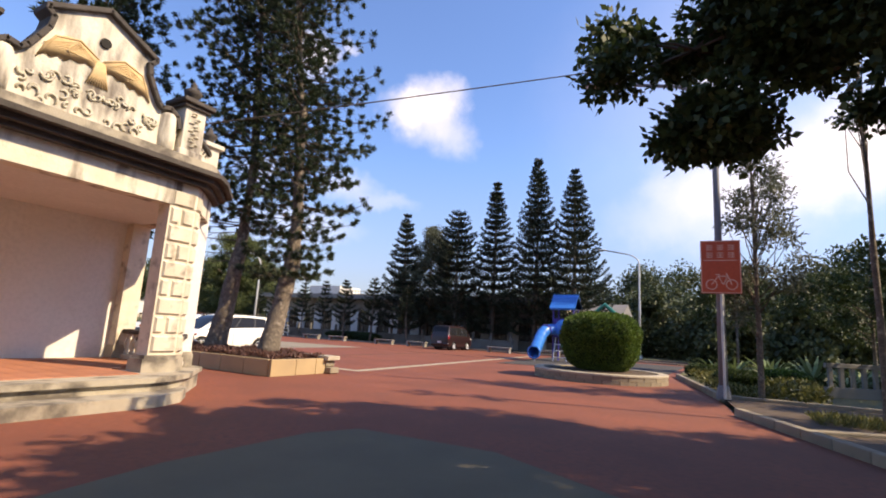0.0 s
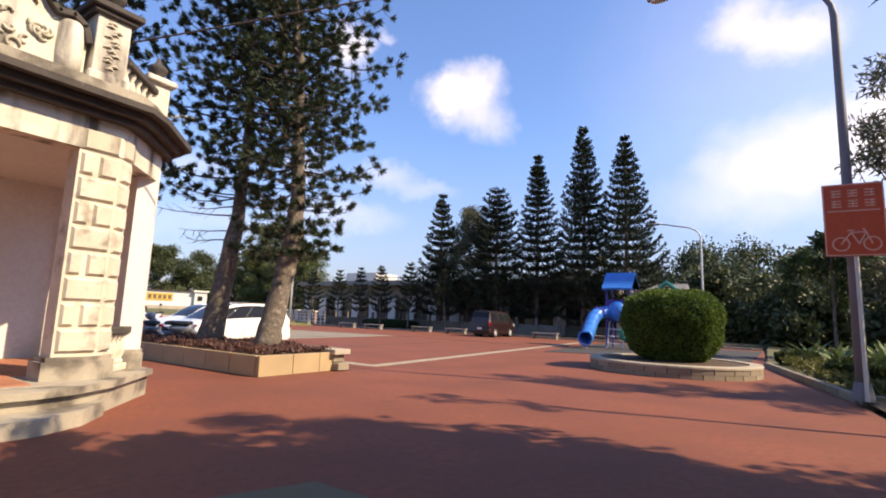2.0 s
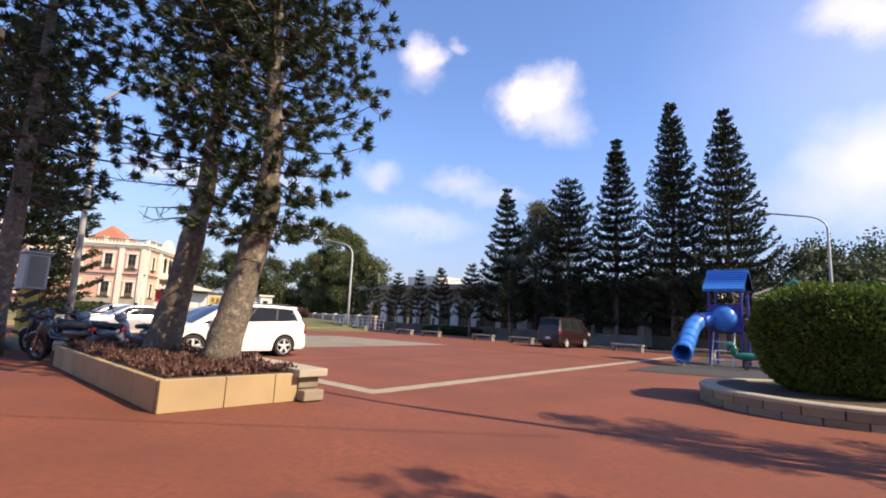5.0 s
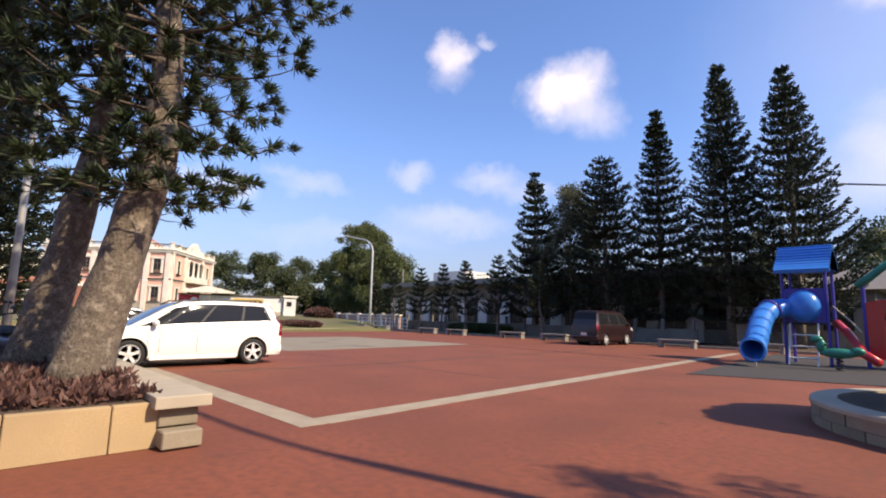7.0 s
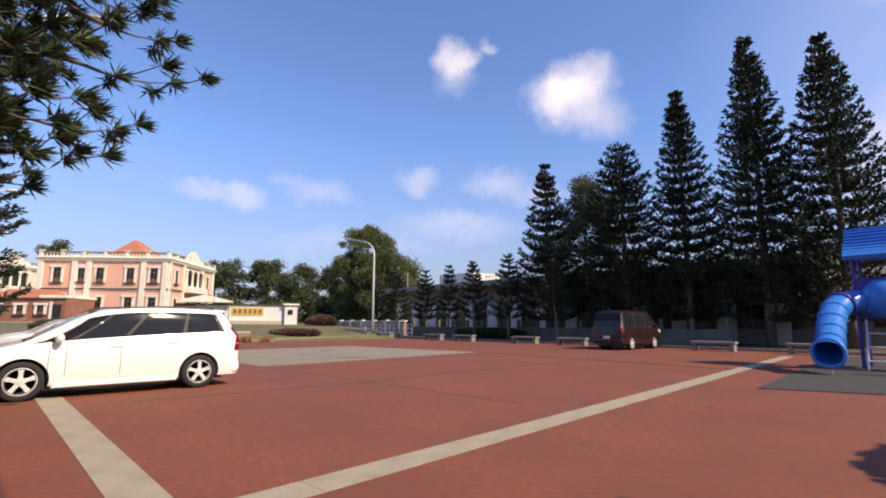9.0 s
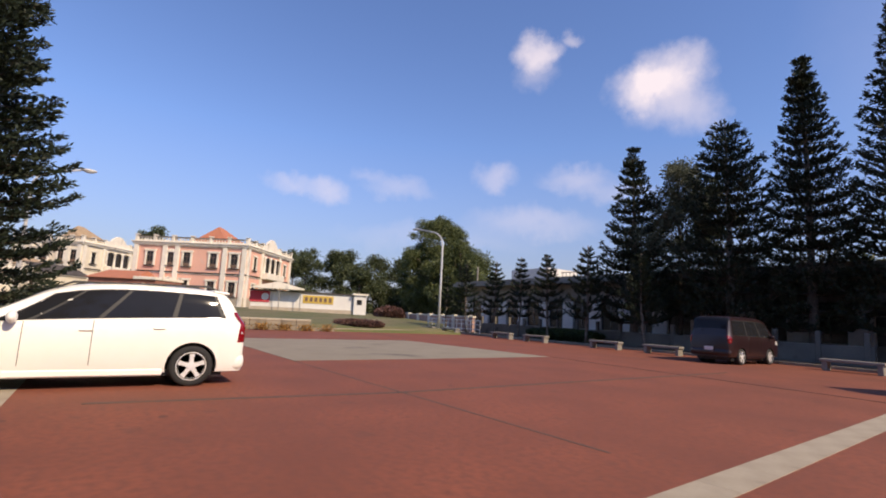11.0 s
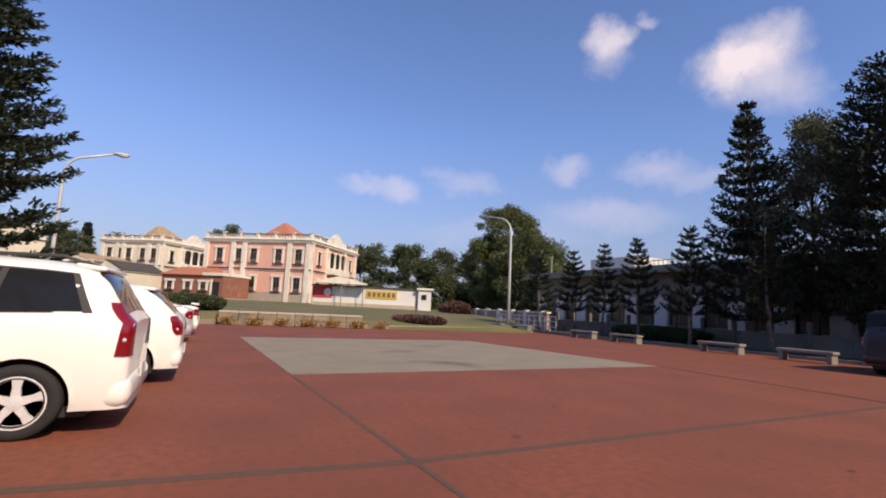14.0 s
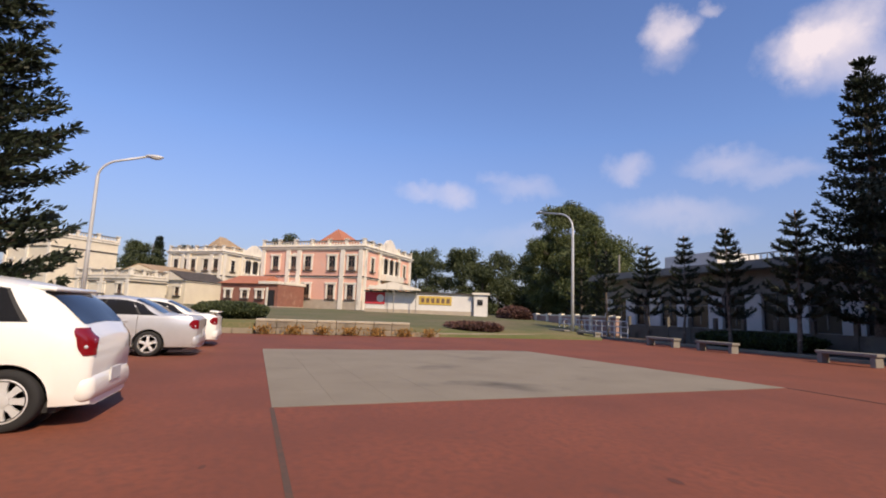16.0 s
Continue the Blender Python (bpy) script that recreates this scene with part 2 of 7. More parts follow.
def part(name, bm, mat, parent=None, label="", smooth=False):
    """A bmesh as one mesh object under a thing or a part."""
    me = bpy.data.meshes.new(name)
    bmesh.ops.recalc_face_normals(bm, faces=bm.faces)
    if smooth:
        for f in bm.faces:
            f.smooth = True
    bm.to_mesh(me)
    bm.free()
    me.materials.append(mat)
    ob = new(name, me)
    ob.parent = parent
    if label:
        ob["label"] = label
    return ob


def flat_mesh(name, verts, faces, mat, parent=None, smooth=False):
    """A mesh from arrays: verts (n, 3), faces (m, 3 or 4)."""
    verts, faces = np.asarray(verts, np.float32), np.asarray(faces, np.int32)
    me = bpy.data.meshes.new(name)
    k = faces.shape[1]
    me.vertices.add(len(verts))
    me.vertices.foreach_set("co", verts.ravel())
    me.loops.add(faces.size)
    me.loops.foreach_set("vertex_index", faces.ravel())
    me.polygons.add(len(faces))
    me.polygons.foreach_set("loop_start", np.arange(0, faces.size, k, dtype=np.int32))
    if smooth:
        me.polygons.foreach_set("use_smooth", np.ones(len(faces), bool))
    me.update(calc_edges=True)
    me.validate()
    me.materials.append(mat)
    ob = new(name, me)
    ob.parent = parent
    return ob


def thing(name, x, y, z, label, category, rz=0.0, group="", kind=""):
    ob = new(name)
    ob.matrix_basis = pose(x, y, z, 0, 0, rz)
    ob.empty_display_size = 0.2
    return tagged(ob, label, category, group, kind)


def box(bm, x, y, z, sx, sy, sz, bevel=0.0, rz=0.0, rx=0.0, ry=0.0, segments=1):
    """A box with its middle at x, y, z, added to bm."""
    g = bmesh.ops.create_cube(bm, size=1)
    bmesh.ops.transform(bm, matrix=pose(x, y, z, rx, ry, rz) @ Matrix.Diagonal((sx, sy, sz, 1)), verts=g["verts"])
    if bevel:
        edges = list({e for v in g["verts"] for e in v.link_edges})
        bmesh.ops.bevel(bm, geom=edges, offset=bevel, segments=segments, affect="EDGES", profile=0.5)
    return bm


def boxed(*args, **kw):
    return box(bmesh.new(), *args, **kw)


def prism(bm, outline, z0, z1):
    """An upright prism over a plan outline."""
    low = [bm.verts.new((x, y, z0)) for x, y in outline]
    high = [bm.verts.new((x, y, z1)) for x, y in outline]
    bm.faces.new(low[::-1])
    bm.faces.new(high)
    for k in range(len(outline)):
        j = (k + 1) % len(outline)
        bm.faces.new((low[k], low[j], high[j], high[k]))
    return bm


def sheet(bm, outline, axis, a, b):
    """A plate: an outline of (u, v) with v up, pushed from a to b along x or y."""
    def at(u, v, w):
        return (w, u, v) if axis == "x" else (u, w, v)
    one = [bm.verts.new(at(u, v, a)) for u, v in outline]
    two = [bm.verts.new(at(u, v, b)) for u, v in outline]
    bm.faces.new(one)
    bm.faces.new(two[::-1])
    for k in range(len(outline)):
        j = (k + 1) % len(outline)
        bm.faces.new((one[k], two[k], two[j], one[j]))
    return bm


def lathe(bm, profile, x=0.0, y=0.0, z=0.0, n=12):
    """A turned body from (radius, height) pairs."""
    rings = []
    for r, h in profile:
        rings.append([bm.verts.new((x + r * math.cos(2 * math.pi * k / n), y + r * math.sin(2 * math.pi * k / n), z + h)) for k in range(n)])
    for a, b in zip(rings, rings[1:]):
        for k in range(n):
            j = (k + 1) % n
            bm.faces.new((a[k], a[j], b[j], b[k]))
    bm.faces.new(rings[0][::-1])
    bm.faces.new(rings[-1])
    return bm


def tube(bm, points, radii, n=8, caps=True):
    """A round tube along points."""
    pts = [Vector(p) for p in points]
    if isinstance(radii, (int, float)):
        radii = [radii] * len(pts)
    rings, side = [], None
    for k, p in enumerate(pts):
        d = (pts[min(k + 1, len(pts) - 1)] - pts[max(k - 1, 0)]).normalized()
        if side is None:
            side = d.orthogonal().normalized()
        side = (side - d * side.dot(d)).normalized()
        up = d.cross(side)
        rings.append([bm.verts.new(p + radii[k] * (math.cos(2 * math.pi * i / n) * side + math.sin(2 * math.pi * i / n) * up)) for i in range(n)])
    for a, b in zip(rings, rings[1:]):
        for i in range(n):
            j = (i + 1) % n
            bm.faces.new((a[i], a[j], b[j], b[i]))
    if caps:
        bm.faces.new(rings[0][::-1])
        bm.faces.new(rings[-1])
    return bm


# ---- plants ----


def unit(v):
    return v / np.maximum(np.linalg.norm(v, axis=-1, keepdims=True), 1e-6)


def blades(rng, base, way, length, width):
    """Narrow pointed leaves: arrays of base points and unit directions; returns vertices and triangles."""
    n = len(base)
    side = unit(np.cross(way, rng.normal(size=(n, 3))))
    length, width = np.broadcast_to(length, n)[:, None], np.broadcast_to(width, n)[:, None]
    mid = base + way * length * 0.45
    v = np.stack([base, mid + side * width, base + way * length, mid - side * width], 1).reshape(-1, 3)
    f = (np.arange(n)[:, None] * 4 + np.array([[0, 1, 2, 3]])).reshape(-1, 4)
    return v, f


def limb_mesh(name, limbs, mat, parent):
    """Thin three-sided limbs: each a list of points (k, 3) with a start and end radius."""
    vs, fs, n = [], [], 0
    for pts, r0, r1 in limbs:
        pts = np.asarray(pts)
        k = len(pts)
        d = unit(np.gradient(pts, axis=0))
        a = unit(np.cross(d, [0.31, 0.47, 0.83]))
        b = np.cross(d, a)
        r = np.linspace(r0, r1, k)[:, None]
        ring = np.stack([pts + r * (math.cos(q) * a + math.sin(q) * b) for q in (0, 2.094, 4.189)], 1).reshape(-1, 3)
        vs.append(ring)
        for s in range(k - 1):
            for q in range(3):
                p = (q + 1) % 3
                fs.append((n + 3 * s + q, n + 3 * s + p, n + 3 * s + 3 + p, n + 3 * s + 3 + q))
        n += 3 * k
    return flat_mesh(name, np.concatenate(vs), fs, mat, parent, smooth=True)


def trunk_part(parent, path, r0, r1, mat=None, n=14, rough=0.06, seed=0, flare=1.12):
    rng = random.Random(seed)
    bm = bmesh.new()
    pts = [Vector(p) for p in path]
    fine = []
    for a, b in zip(pts, pts[1:]):
        fine += [a.lerp(b, k / 5) for k in range(5)]
    fine.append(pts[-1])
    radii = []
    for k in range(len(fine)):
        s = k / (len(fine) - 1)
        radii.append((r0 + (r1 - r0) * s) * (1 + (flare - 1) * max(0, 1 - 9 * s)))
    tube(bm, fine, radii, n)
    for v in bm.verts:
        off = noise.noise(v.co * 3.1 + Vector((seed, 0, 0))) * rough + noise.noise(v.co * 9 + Vector((seed, 0, 0))) * rough * 0.4
        v.co.x += off * rng.uniform(0.6, 1.0)
        v.co.y += off * rng.uniform(0.6, 1.0)
    return part("trunk", bm, mat or M_BARK, parent, smooth=True)


def along(path, z):
    """The point of a trunk's path at a height."""
    for a, b in zip(path, path[1:]):
        if a[2] <= z <= b[2]:
            s = (z - a[2]) / (b[2] - a[2])
            return np.array(a) + s * (np.array(b) - np.array(a))
    return np.array(path[-1] if z > path[-1][2] else path[0])


def whorl_pine(x, y, z, path, r0, reach, start, label, seed, gap=0.55, arms=6, tuft=5, blade=(0.34, 0.035), mat=None, step=0.16,
               droop=0.18, upturn=0.55, bare=(), group="", jitter=0.15, side_twigs=True, clump=0.09, sway=0.35, fan=0.42, brush=0.0, flat=0.12, lift=0.0, twigs=0.0):
    """A whorled conifer: a tapered trunk with tiers of arms that carry upturned tufts. reach(s): arm length at s from 0 (lowest tier) to 1 (top)."""
    rng = np.random.default_rng(seed)
    tree = thing("pine_tree", x, y, z, label, "tree", group=group)
    trunk_part(tree, path, r0, 0.03, seed=seed)
    top = path[-1][2]
    limbs, bases, ways = [], [], []
    h = start
    while h < top - 0.1:
        s = (h - start) / (top - start)
        core = along(path, h)
        count = arms if s < 0.9 else 4
        turn = rng.uniform(0, 6.28)
        for k in range(count):
            length = reach(s) * rng.uniform(1 - sway, 1 + sway * 0.35)
            if length < 0.12 or rng.random() < 0.04:
                continue
            a = turn + 6.283 * k / count + rng.normal(0, 0.18)
            q = np.linspace(0, 1, 9)
            dirn = np.array([math.cos(a), math.sin(a), 0])
            rise = rng.normal(0, jitter) * length * 0.25
            pts = core + dirn * (q * length)[:, None] + np.array([0, 0, 1]) * (length * (-droop * q + (droop + 0.1 * upturn) * q ** 3 + lift * q ** 2.5) + rise * q)[:, None]
            pts[:, 2] += rng.normal(0, 0.06)
            limbs.append((pts, max(0.012, 0.018 * length), 0.008))
            begin = 0.22 if s > 0.25 else 0.36
            m = max(3, int(length * (1 - begin) / step))
            for u in np.linspace(begin, 1, m):
                p = np.array([np.interp(u, q, pts[:, c]) for c in range(3)])
                bases.append(p)
                w = dirn * (0.6 + 0.7 * u) + np.array([0, 0, upturn])
                ways.append(w)
                if side_twigs:
                    lateral = np.array([-dirn[1], dirn[0], 0])
                    spread = (0.10 + 0.30 * length / 3.5) * (1.15 - abs(u - 0.6)) * (1 + twigs)
                    for sgn in (-1, 1):
                        tip = p + sgn * lateral * spread * rng.uniform(0.5, 1.3) + dirn * twigs * rng.uniform(0.0, 0.25) + np.array([0, 0, rng.uniform(-0.5, 1.0) * flat])
                        bases.append(tip)
                        ways.append(w + sgn * lateral * (0.8 + 0.5 * twigs))
                        if twigs:
                            limbs.append((np.stack([p, (p + tip) / 2 - np.array([0, 0, 0.03]), tip]), 0.011, 0.006))
        h += gap * (1.0 - 0.45 * s) * rng.uniform(0.85, 1.15)
    for hz, yaw, length in bare:
        core = along(path, hz)
        a = radians(yaw)
        q = np.linspace(0, 1, 8)
        d = np.array([math.cos(a), math.sin(a), 0])
        pts = core + d * (q * length)[:, None] + np.array([0, 0, 1]) * (-0.12 * q * length + 0.16 * length * q ** 2)[:, None]
        pts += np.cumsum(rng.normal(0, 0.02, pts.shape), 0)
        limbs.append((pts, 0.03, 0.006))
        for u in (0.45, 0.6, 0.75, 0.9):
            p = pts[int(u * 7)]
            dd = unit(d + rng.normal(0, 0.45, 3))
            limbs.append((np.stack([p, p + dd * length * 0.12, p + dd * length * 0.24 + [0, 0, 0.04]]), 0.012, 0.004))
    bases, ways = np.array(bases), unit(np.array(ways))
    rep = np.repeat(ways, tuft, 0)
    b = np.repeat(bases, tuft, 0) + rng.normal(0, clump, (len(bases) * tuft, 3)) + rep * brush * rng.uniform(-0.2, 1.0, (len(rep), 1))
    w = unit(np.repeat(ways, tuft, 0) + rng.normal(0, fan, (len(b), 3)))
    v, f = blades(rng, b, w, blade[0] * rng.uniform(0.7, 1.3, len(b)), blade[1])
    tagged(flat_mesh("crown", v, f, mat or M_PINE, tree), kind="stuff")
    tagged(limb_mesh("branchwork", limbs, M_TWIG, tree), kind="stuff")
    return tree


def leaf_cloud(rng, centres, radii, count, length, width, hollow=0.55, droop=0.0):
    """Leaves scattered through uneven clumps."""
    centres, radii = np.asarray(centres, float), np.asarray(radii, float)
    share = radii ** 2 / (radii ** 2).sum()
    pick = rng.choice(len(centres), count, p=share)
    d = unit(rng.normal(size=(count, 3)))
    r = radii[pick] * rng.uniform(hollow, 1.05, count) * (1 + 0.22 * np.sin(d[:, 0] * 5 + pick) * np.cos(d[:, 2] * 6 + 2 * pick))
    base = centres[pick] + d * r[:, None] * np.array([1, 1, 0.8])
    way = unit(d * 0.5 + rng.normal(0, 0.7, (count, 3)) + np.array([0, 0, -droop]))
    return blades(rng, base, way, length * rng.uniform(0.7, 1.3, count), width)


def broad_tree(x, y, z, height, spread, label, seed, mat, leaves=9000, leaf=(0.16, 0.04), clumps=26, bottom=0.35, trunk=0.14, droop=0.1,
               lean=(0, 0), name="tree", clump=(0.16, 0.3), hollow=0.3, shift=(0, 0), masses=()):
    """A broadleaf tree: a tapered trunk, forking limbs and a crown of many leaf clumps with gaps."""
    rng = np.random.default_rng(seed)
    tree = thing(name, x, y, z, label, "tree")
    path = [(0, 0, -0.5), (lean[0] * 0.4, lean[1] * 0.4, height * 0.3), (lean[0], lean[1], height * 0.62), (lean[0] * 1.1, lean[1] * 1.1, height * 0.85)]
    trunk_part(tree, path, trunk, trunk * 0.25, seed=seed, rough=0.03)
    centres, radii, limbs = [], [], []
    for k in range(clumps):
        a = rng.uniform(0, 6.283)
        u = rng.uniform(bottom, 0.95)
        wide = spread * math.sin(math.pi * min(1, max(0.08, (u - bottom + 0.16) / (1.12 - bottom)))) ** 0.7
        rr = wide * rng.uniform(0.3, 0.95)
        p = np.array([lean[0] + shift[0] + rr * math.cos(a), lean[1] + shift[1] + rr * math.sin(a), u * height])
        if masses:
            mid, half = masses[k % len(masses)]
            p = np.array(mid) + rng.uniform(-1, 1, 3) * np.array(half)
        centres.append(p)
        radii.append(spread * rng.uniform(*clump))
        s = along(path, p[2] * 0.72)
        mid = (s + p) / 2 + rng.normal(0, 0.1, 3)
        if masses:
            hub = np.array(masses[k % len(masses)][0])
            if k < len(masses) and hub[2] > 4.5:
                limbs.append((np.stack([along(path, hub[2] * 0.8), (along(path, hub[2] * 0.9) + hub) / 2 + [0, 0, 0.2], hub]), trunk * 0.32, 0.012))
            s, mid = hub, (hub + p) / 2 + rng.normal(0, 0.08, 3)
        limbs.append((np.stack([s, mid, p]), trunk * 0.22, 0.008))
    tagged(limb_mesh("branchwork", limbs, M_TWIG, tree), kind="stuff")
    v, f = leaf_cloud(rng, centres, radii, leaves, leaf[0], leaf[1], hollow, droop)
    tagged(flat_mesh("crown", v, f, mat, tree), kind="stuff")
    return tree

# ---- ground ----
bm = bmesh.new()
bmesh.ops.create_circle(bm, cap_ends=True, segments=64, radius=1800, matrix=Matrix.Translation((-30, 30, -0.09)))
tagged(part("ground", bm, M_GRASS), "dry grassy ground that reaches the horizon", "ground", kind="structure")

PLAZA = [(-41.0, -40.0), (6.0, -40.0), (6.0, -20.0), (3.6, 5.0), (0.9, 10.5), (-0.25, 13.5), (-1.13, 15.7), (-1.4, 18.2), (-3.0, 27.5), (-3.4, 42.3), (-44.5, 42.0), (-42.0, 33.5), (-41.0, 27.8)]
tagged(part("plaza_pavement", prism(bmesh.new(), PLAZA, -0.3, 0.0), M_RED), "brick-red paved plaza with worn and stained patches", "pavement", kind="structure")


def strip(name, outline, z, mat, label):
    return tagged(part(name, prism(bmesh.new(), outline, z - 0.02, z), mat), label, "pavement", kind="structure")


GREY = [(-22.7, 21.36), (-23.5, 31.52), (-32.45, 30.15), (-32.05, 21.0)]
strip("grey_paving_patch", [(-22.7, 21.36), (-23.5, 31.52), (-32.45, 30.15), (-32.05, 21.0)], 0.002, M_BED, "dark bedding of the grey slab field in the plaza")
slab_field = thing("slab_field", -27.5, 26.0, 0.0, "worn grey stone slabs with dark wet stains in the red plaza", "pavement", kind="structure")
NU, NV = 12, 7
for i in range(NU):
    for j in range(NV):
        corner = []
        for u, v in ((i, j), (i + 1, j), (i + 1, j + 1), (i, j + 1)):
            u, v = u / NU, (v + (0.5 if i % 2 and 0 < v < NV else 0)) / NV
            p = (Vector(GREY[0]) * (1 - u) + Vector(GREY[1]) * u) * (1 - v) + (Vector(GREY[3]) * (1 - u) + Vector(GREY[2]) * u) * v
            corner.append(p)
        mid = sum(corner, Vector((0, 0))) / 4
        corner = [mid + (p - mid) * 0.996 + Vector((27.5, -26.0)) for p in corner]
        part("slab", prism(bmesh.new(), [tuple(p) for p in corner], -0.02, 0.006), M_GREY_PATCH, slab_field)
strip("grey_paving_strip", [(-5.85, -10.0), (-1.4, -10.0), (-2.2, 8.2), (-3.8, 9.05), (-5.8, 9.0), (-6.1, 8.3), (-6.1, 6.4), (-5.9, 5.3)], 0.004, M_ASPHALT, "dark grey asphalt strip in the red plaza")
for level, (a, b, w, name) in enumerate((((-22.7, 21.36), (-13.2, 21.80), 0.055, "joint"), ((-17.62, 17.1), (-17.35, 21.55), 0.11, "joint"), ((-17.35, 21.55), (-18.1, 34.0), 0.10, "joint"),
                      ((-23.5, 31.55), (-12.6, 31.0), 0.06, "joint"))):
    p, q = Vector(a), Vector(b)
    n = Vector((-(q - p).y, (q - p).x)).normalized() * w / 2
    strip("paving_joint", [tuple(p - n), tuple(q - n), tuple(q + n), tuple(p + n)], 0.003 + 0.002 * level, M_JOINT, "dark filled joint between paving fields")


def band(name, a, b, width, piece, label):
    """A row of flush pale slabs along a line."""
    p, q = Vector((*a, 0)), Vector((*b, 0))
    d = (q - p).normalized()
    turn = math.degrees(math.atan2(d.y, d.x))
    owner = thing(name, *p, label, "pavement", rz=turn, kind="structure")
    count = int((q - p).length / piece)
    me = None
    for k in range(count):
        if me is None:
            first = part("slab", boxed(0, 0, -0.02, piece - 0.004, width, 0.05, bevel=0.001), M_BAND, owner)
            me, ob = first.data, first
        else:
            ob = new("slab", me)
            ob.parent = owner
        ob.location = (piece * (k + 0.5), 0, 0)
    return owner


band("stone_band", (-11.62, 16.40), (-13.55, 39.6), 0.38, 0.9, "pale stone band set flush in the red paving")
band("stone_band", (-11.44, 16.21), (-29.0, 15.95), 0.38, 0.9, "pale stone band with dark stains set in the red paving")

rng_spot = random.Random(8)
spots_dark = bmesh.new()
for k in range(24):
    sx, sy, sr = rng_spot.uniform(-24, -8), rng_spot.uniform(14.5, 30), rng_spot.uniform(0.02, 0.07)
    ring = [(sx + sr * rng_spot.uniform(0.5, 1.2) * math.cos(6.283 * i / 9) * 1.5, sy + sr * rng_spot.uniform(0.5, 1.2) * math.sin(6.283 * i / 9)) for i in range(9)]
    spots_dark.faces.new([spots_dark.verts.new((px, py, 0.0025)) for px, py in ring])
tagged(part("oil_spots", spots_dark, material("oil_stain", (0.125, 0.042, 0.025), 0.85, scale=6)), "small dark oil stains on the red paving", "stain", kind="stuff")

# ---- kerbs ----


def kerb(points, width, height, label, piece=0.9, mat=None):
    owner = thing("kerb", points[0][0], points[0][1], 0, label, "kerb", kind="structure")
    o = Vector((points[0][0], points[0][1], 0))
    for a, b in zip(points, points[1:]):
        p, q = Vector((*a, 0)), Vector((*b, 0))
        d = q - p
        n = max(1, round(d.length / piece))
        me = None
        for k in range(n):
            if me is None:
                ob = part("kerb_stone", boxed(0, 0, height / 2 - 0.05, d.length / n - 0.012, width, height + 0.1, bevel=0.02, segments=2), mat or M_KERB, owner)
                me = ob.data
            else:
                ob = new("kerb_stone", me)
                ob.parent = owner
            c = p + d * ((k + 0.5) / n) - o
            ob.matrix_basis = pose(c.x, c.y, 0, 0, 0, math.degrees(math.atan2(d.y, d.x)))
    return owner


kerb([(-3.05, 27.6), (-1.4, 18.65), (4.0, 18.9), (12, 19.2)], 0.16, 0.17, "weathered stone kerb round a planted bed")
kerb([(-1.13, 15.7), (-0.25, 13.5), (0.9, 10.5), (3.6, 5.0), (6.0, -20.0)], 0.18, 0.16, "weathered stone kerb beside the shaded walk")
kerb([(-0.2, 13.55), (0.95, 14.15), (8.0, 17.0)], 0.16, 0.15, "low stone kerb round a planted bed")
kerb([(-44.5, 42.0), (-12.6, 42.2), (-4.0, 42.3)], 0.18, 0.13, "pale kerb along the far edge of the plaza")
strip("garden_soil", [(-3.0, 27.5), (-1.35, 18.7), (12, 19.2), (40, 30), (40, 60), (-3.5, 60)], 0.10, M_GRASS, "grassy soil of the planted bed")
strip("shaded_soil", [(-1.08, 15.7), (-0.2, 13.5), (0.95, 10.5), (3.65, 5.0), (6, -20), (40, -20), (40, 19), (12, 17)], 0.09, M_SOIL, "bare soil under the shady trees")
strip("bare_earth", [(12, 17.1), (1.5, 16.0), (-1.1, 15.75), (-1.35, 18.6), (4, 18.8), (12, 19.1), (40, 22), (40, 17)], 0.08, M_SOIL, "bare brown earth between two planted beds")
strip("school_yard", [(-75, 42.05), (-12.6, 42.3), (-3.5, 42.4), (-3.5, 49.5), (-75, 49.5)], 0.05, M_SOIL, "bare earth yard behind the benches")

# lawn with a low stone wall
bm = bmesh.new()
nx, ny = 14, 12
grid = [[bm.verts.new((-41.2 - 80 * i / nx, 6 + (34 + 0.9 * 80 * i / nx) * j / ny - 30 * (i / nx), 0.5 + 0.75 * min(1, i / 6) - (0.36 * max(0.0, 1 - i / 3) if j > 7 else 0.0) + 0.04 * noise.noise(Vector((i, j, 0))))) for j in range(ny + 1)] for i in range(nx + 1)]
for i in range(nx):
    for j in range(ny):
        bm.faces.new((grid[i][j], grid[i][j + 1], grid[i + 1][j + 1], grid[i + 1][j]))
rim = [grid[0][j] for j in range(ny + 1)]
low = [bm.verts.new((v.co.x, v.co.y, -0.2)) for v in rim]
for j in range(ny):
    bm.faces.new((rim[j], low[j], low[j + 1], rim[j + 1]))
tagged(part("lawn", bm, M_GRASS, smooth=True), "raised lawn in front of the old mansions", "lawn", kind="structure")

# ---- pavilion with a carved gable ----
COURSE = material("joint_shadow_plaster", (0.40, 0.34, 0.26), 0.9)
pav = thing("pavilion", -10.2, 7.03, 0.0, "weathered plaster pavilion with a carved gable and quoined columns", "pavilion", kind="structure")


def mirrored(outline):
    return outline + [(x, -y) for x, y in outline[::-1]]


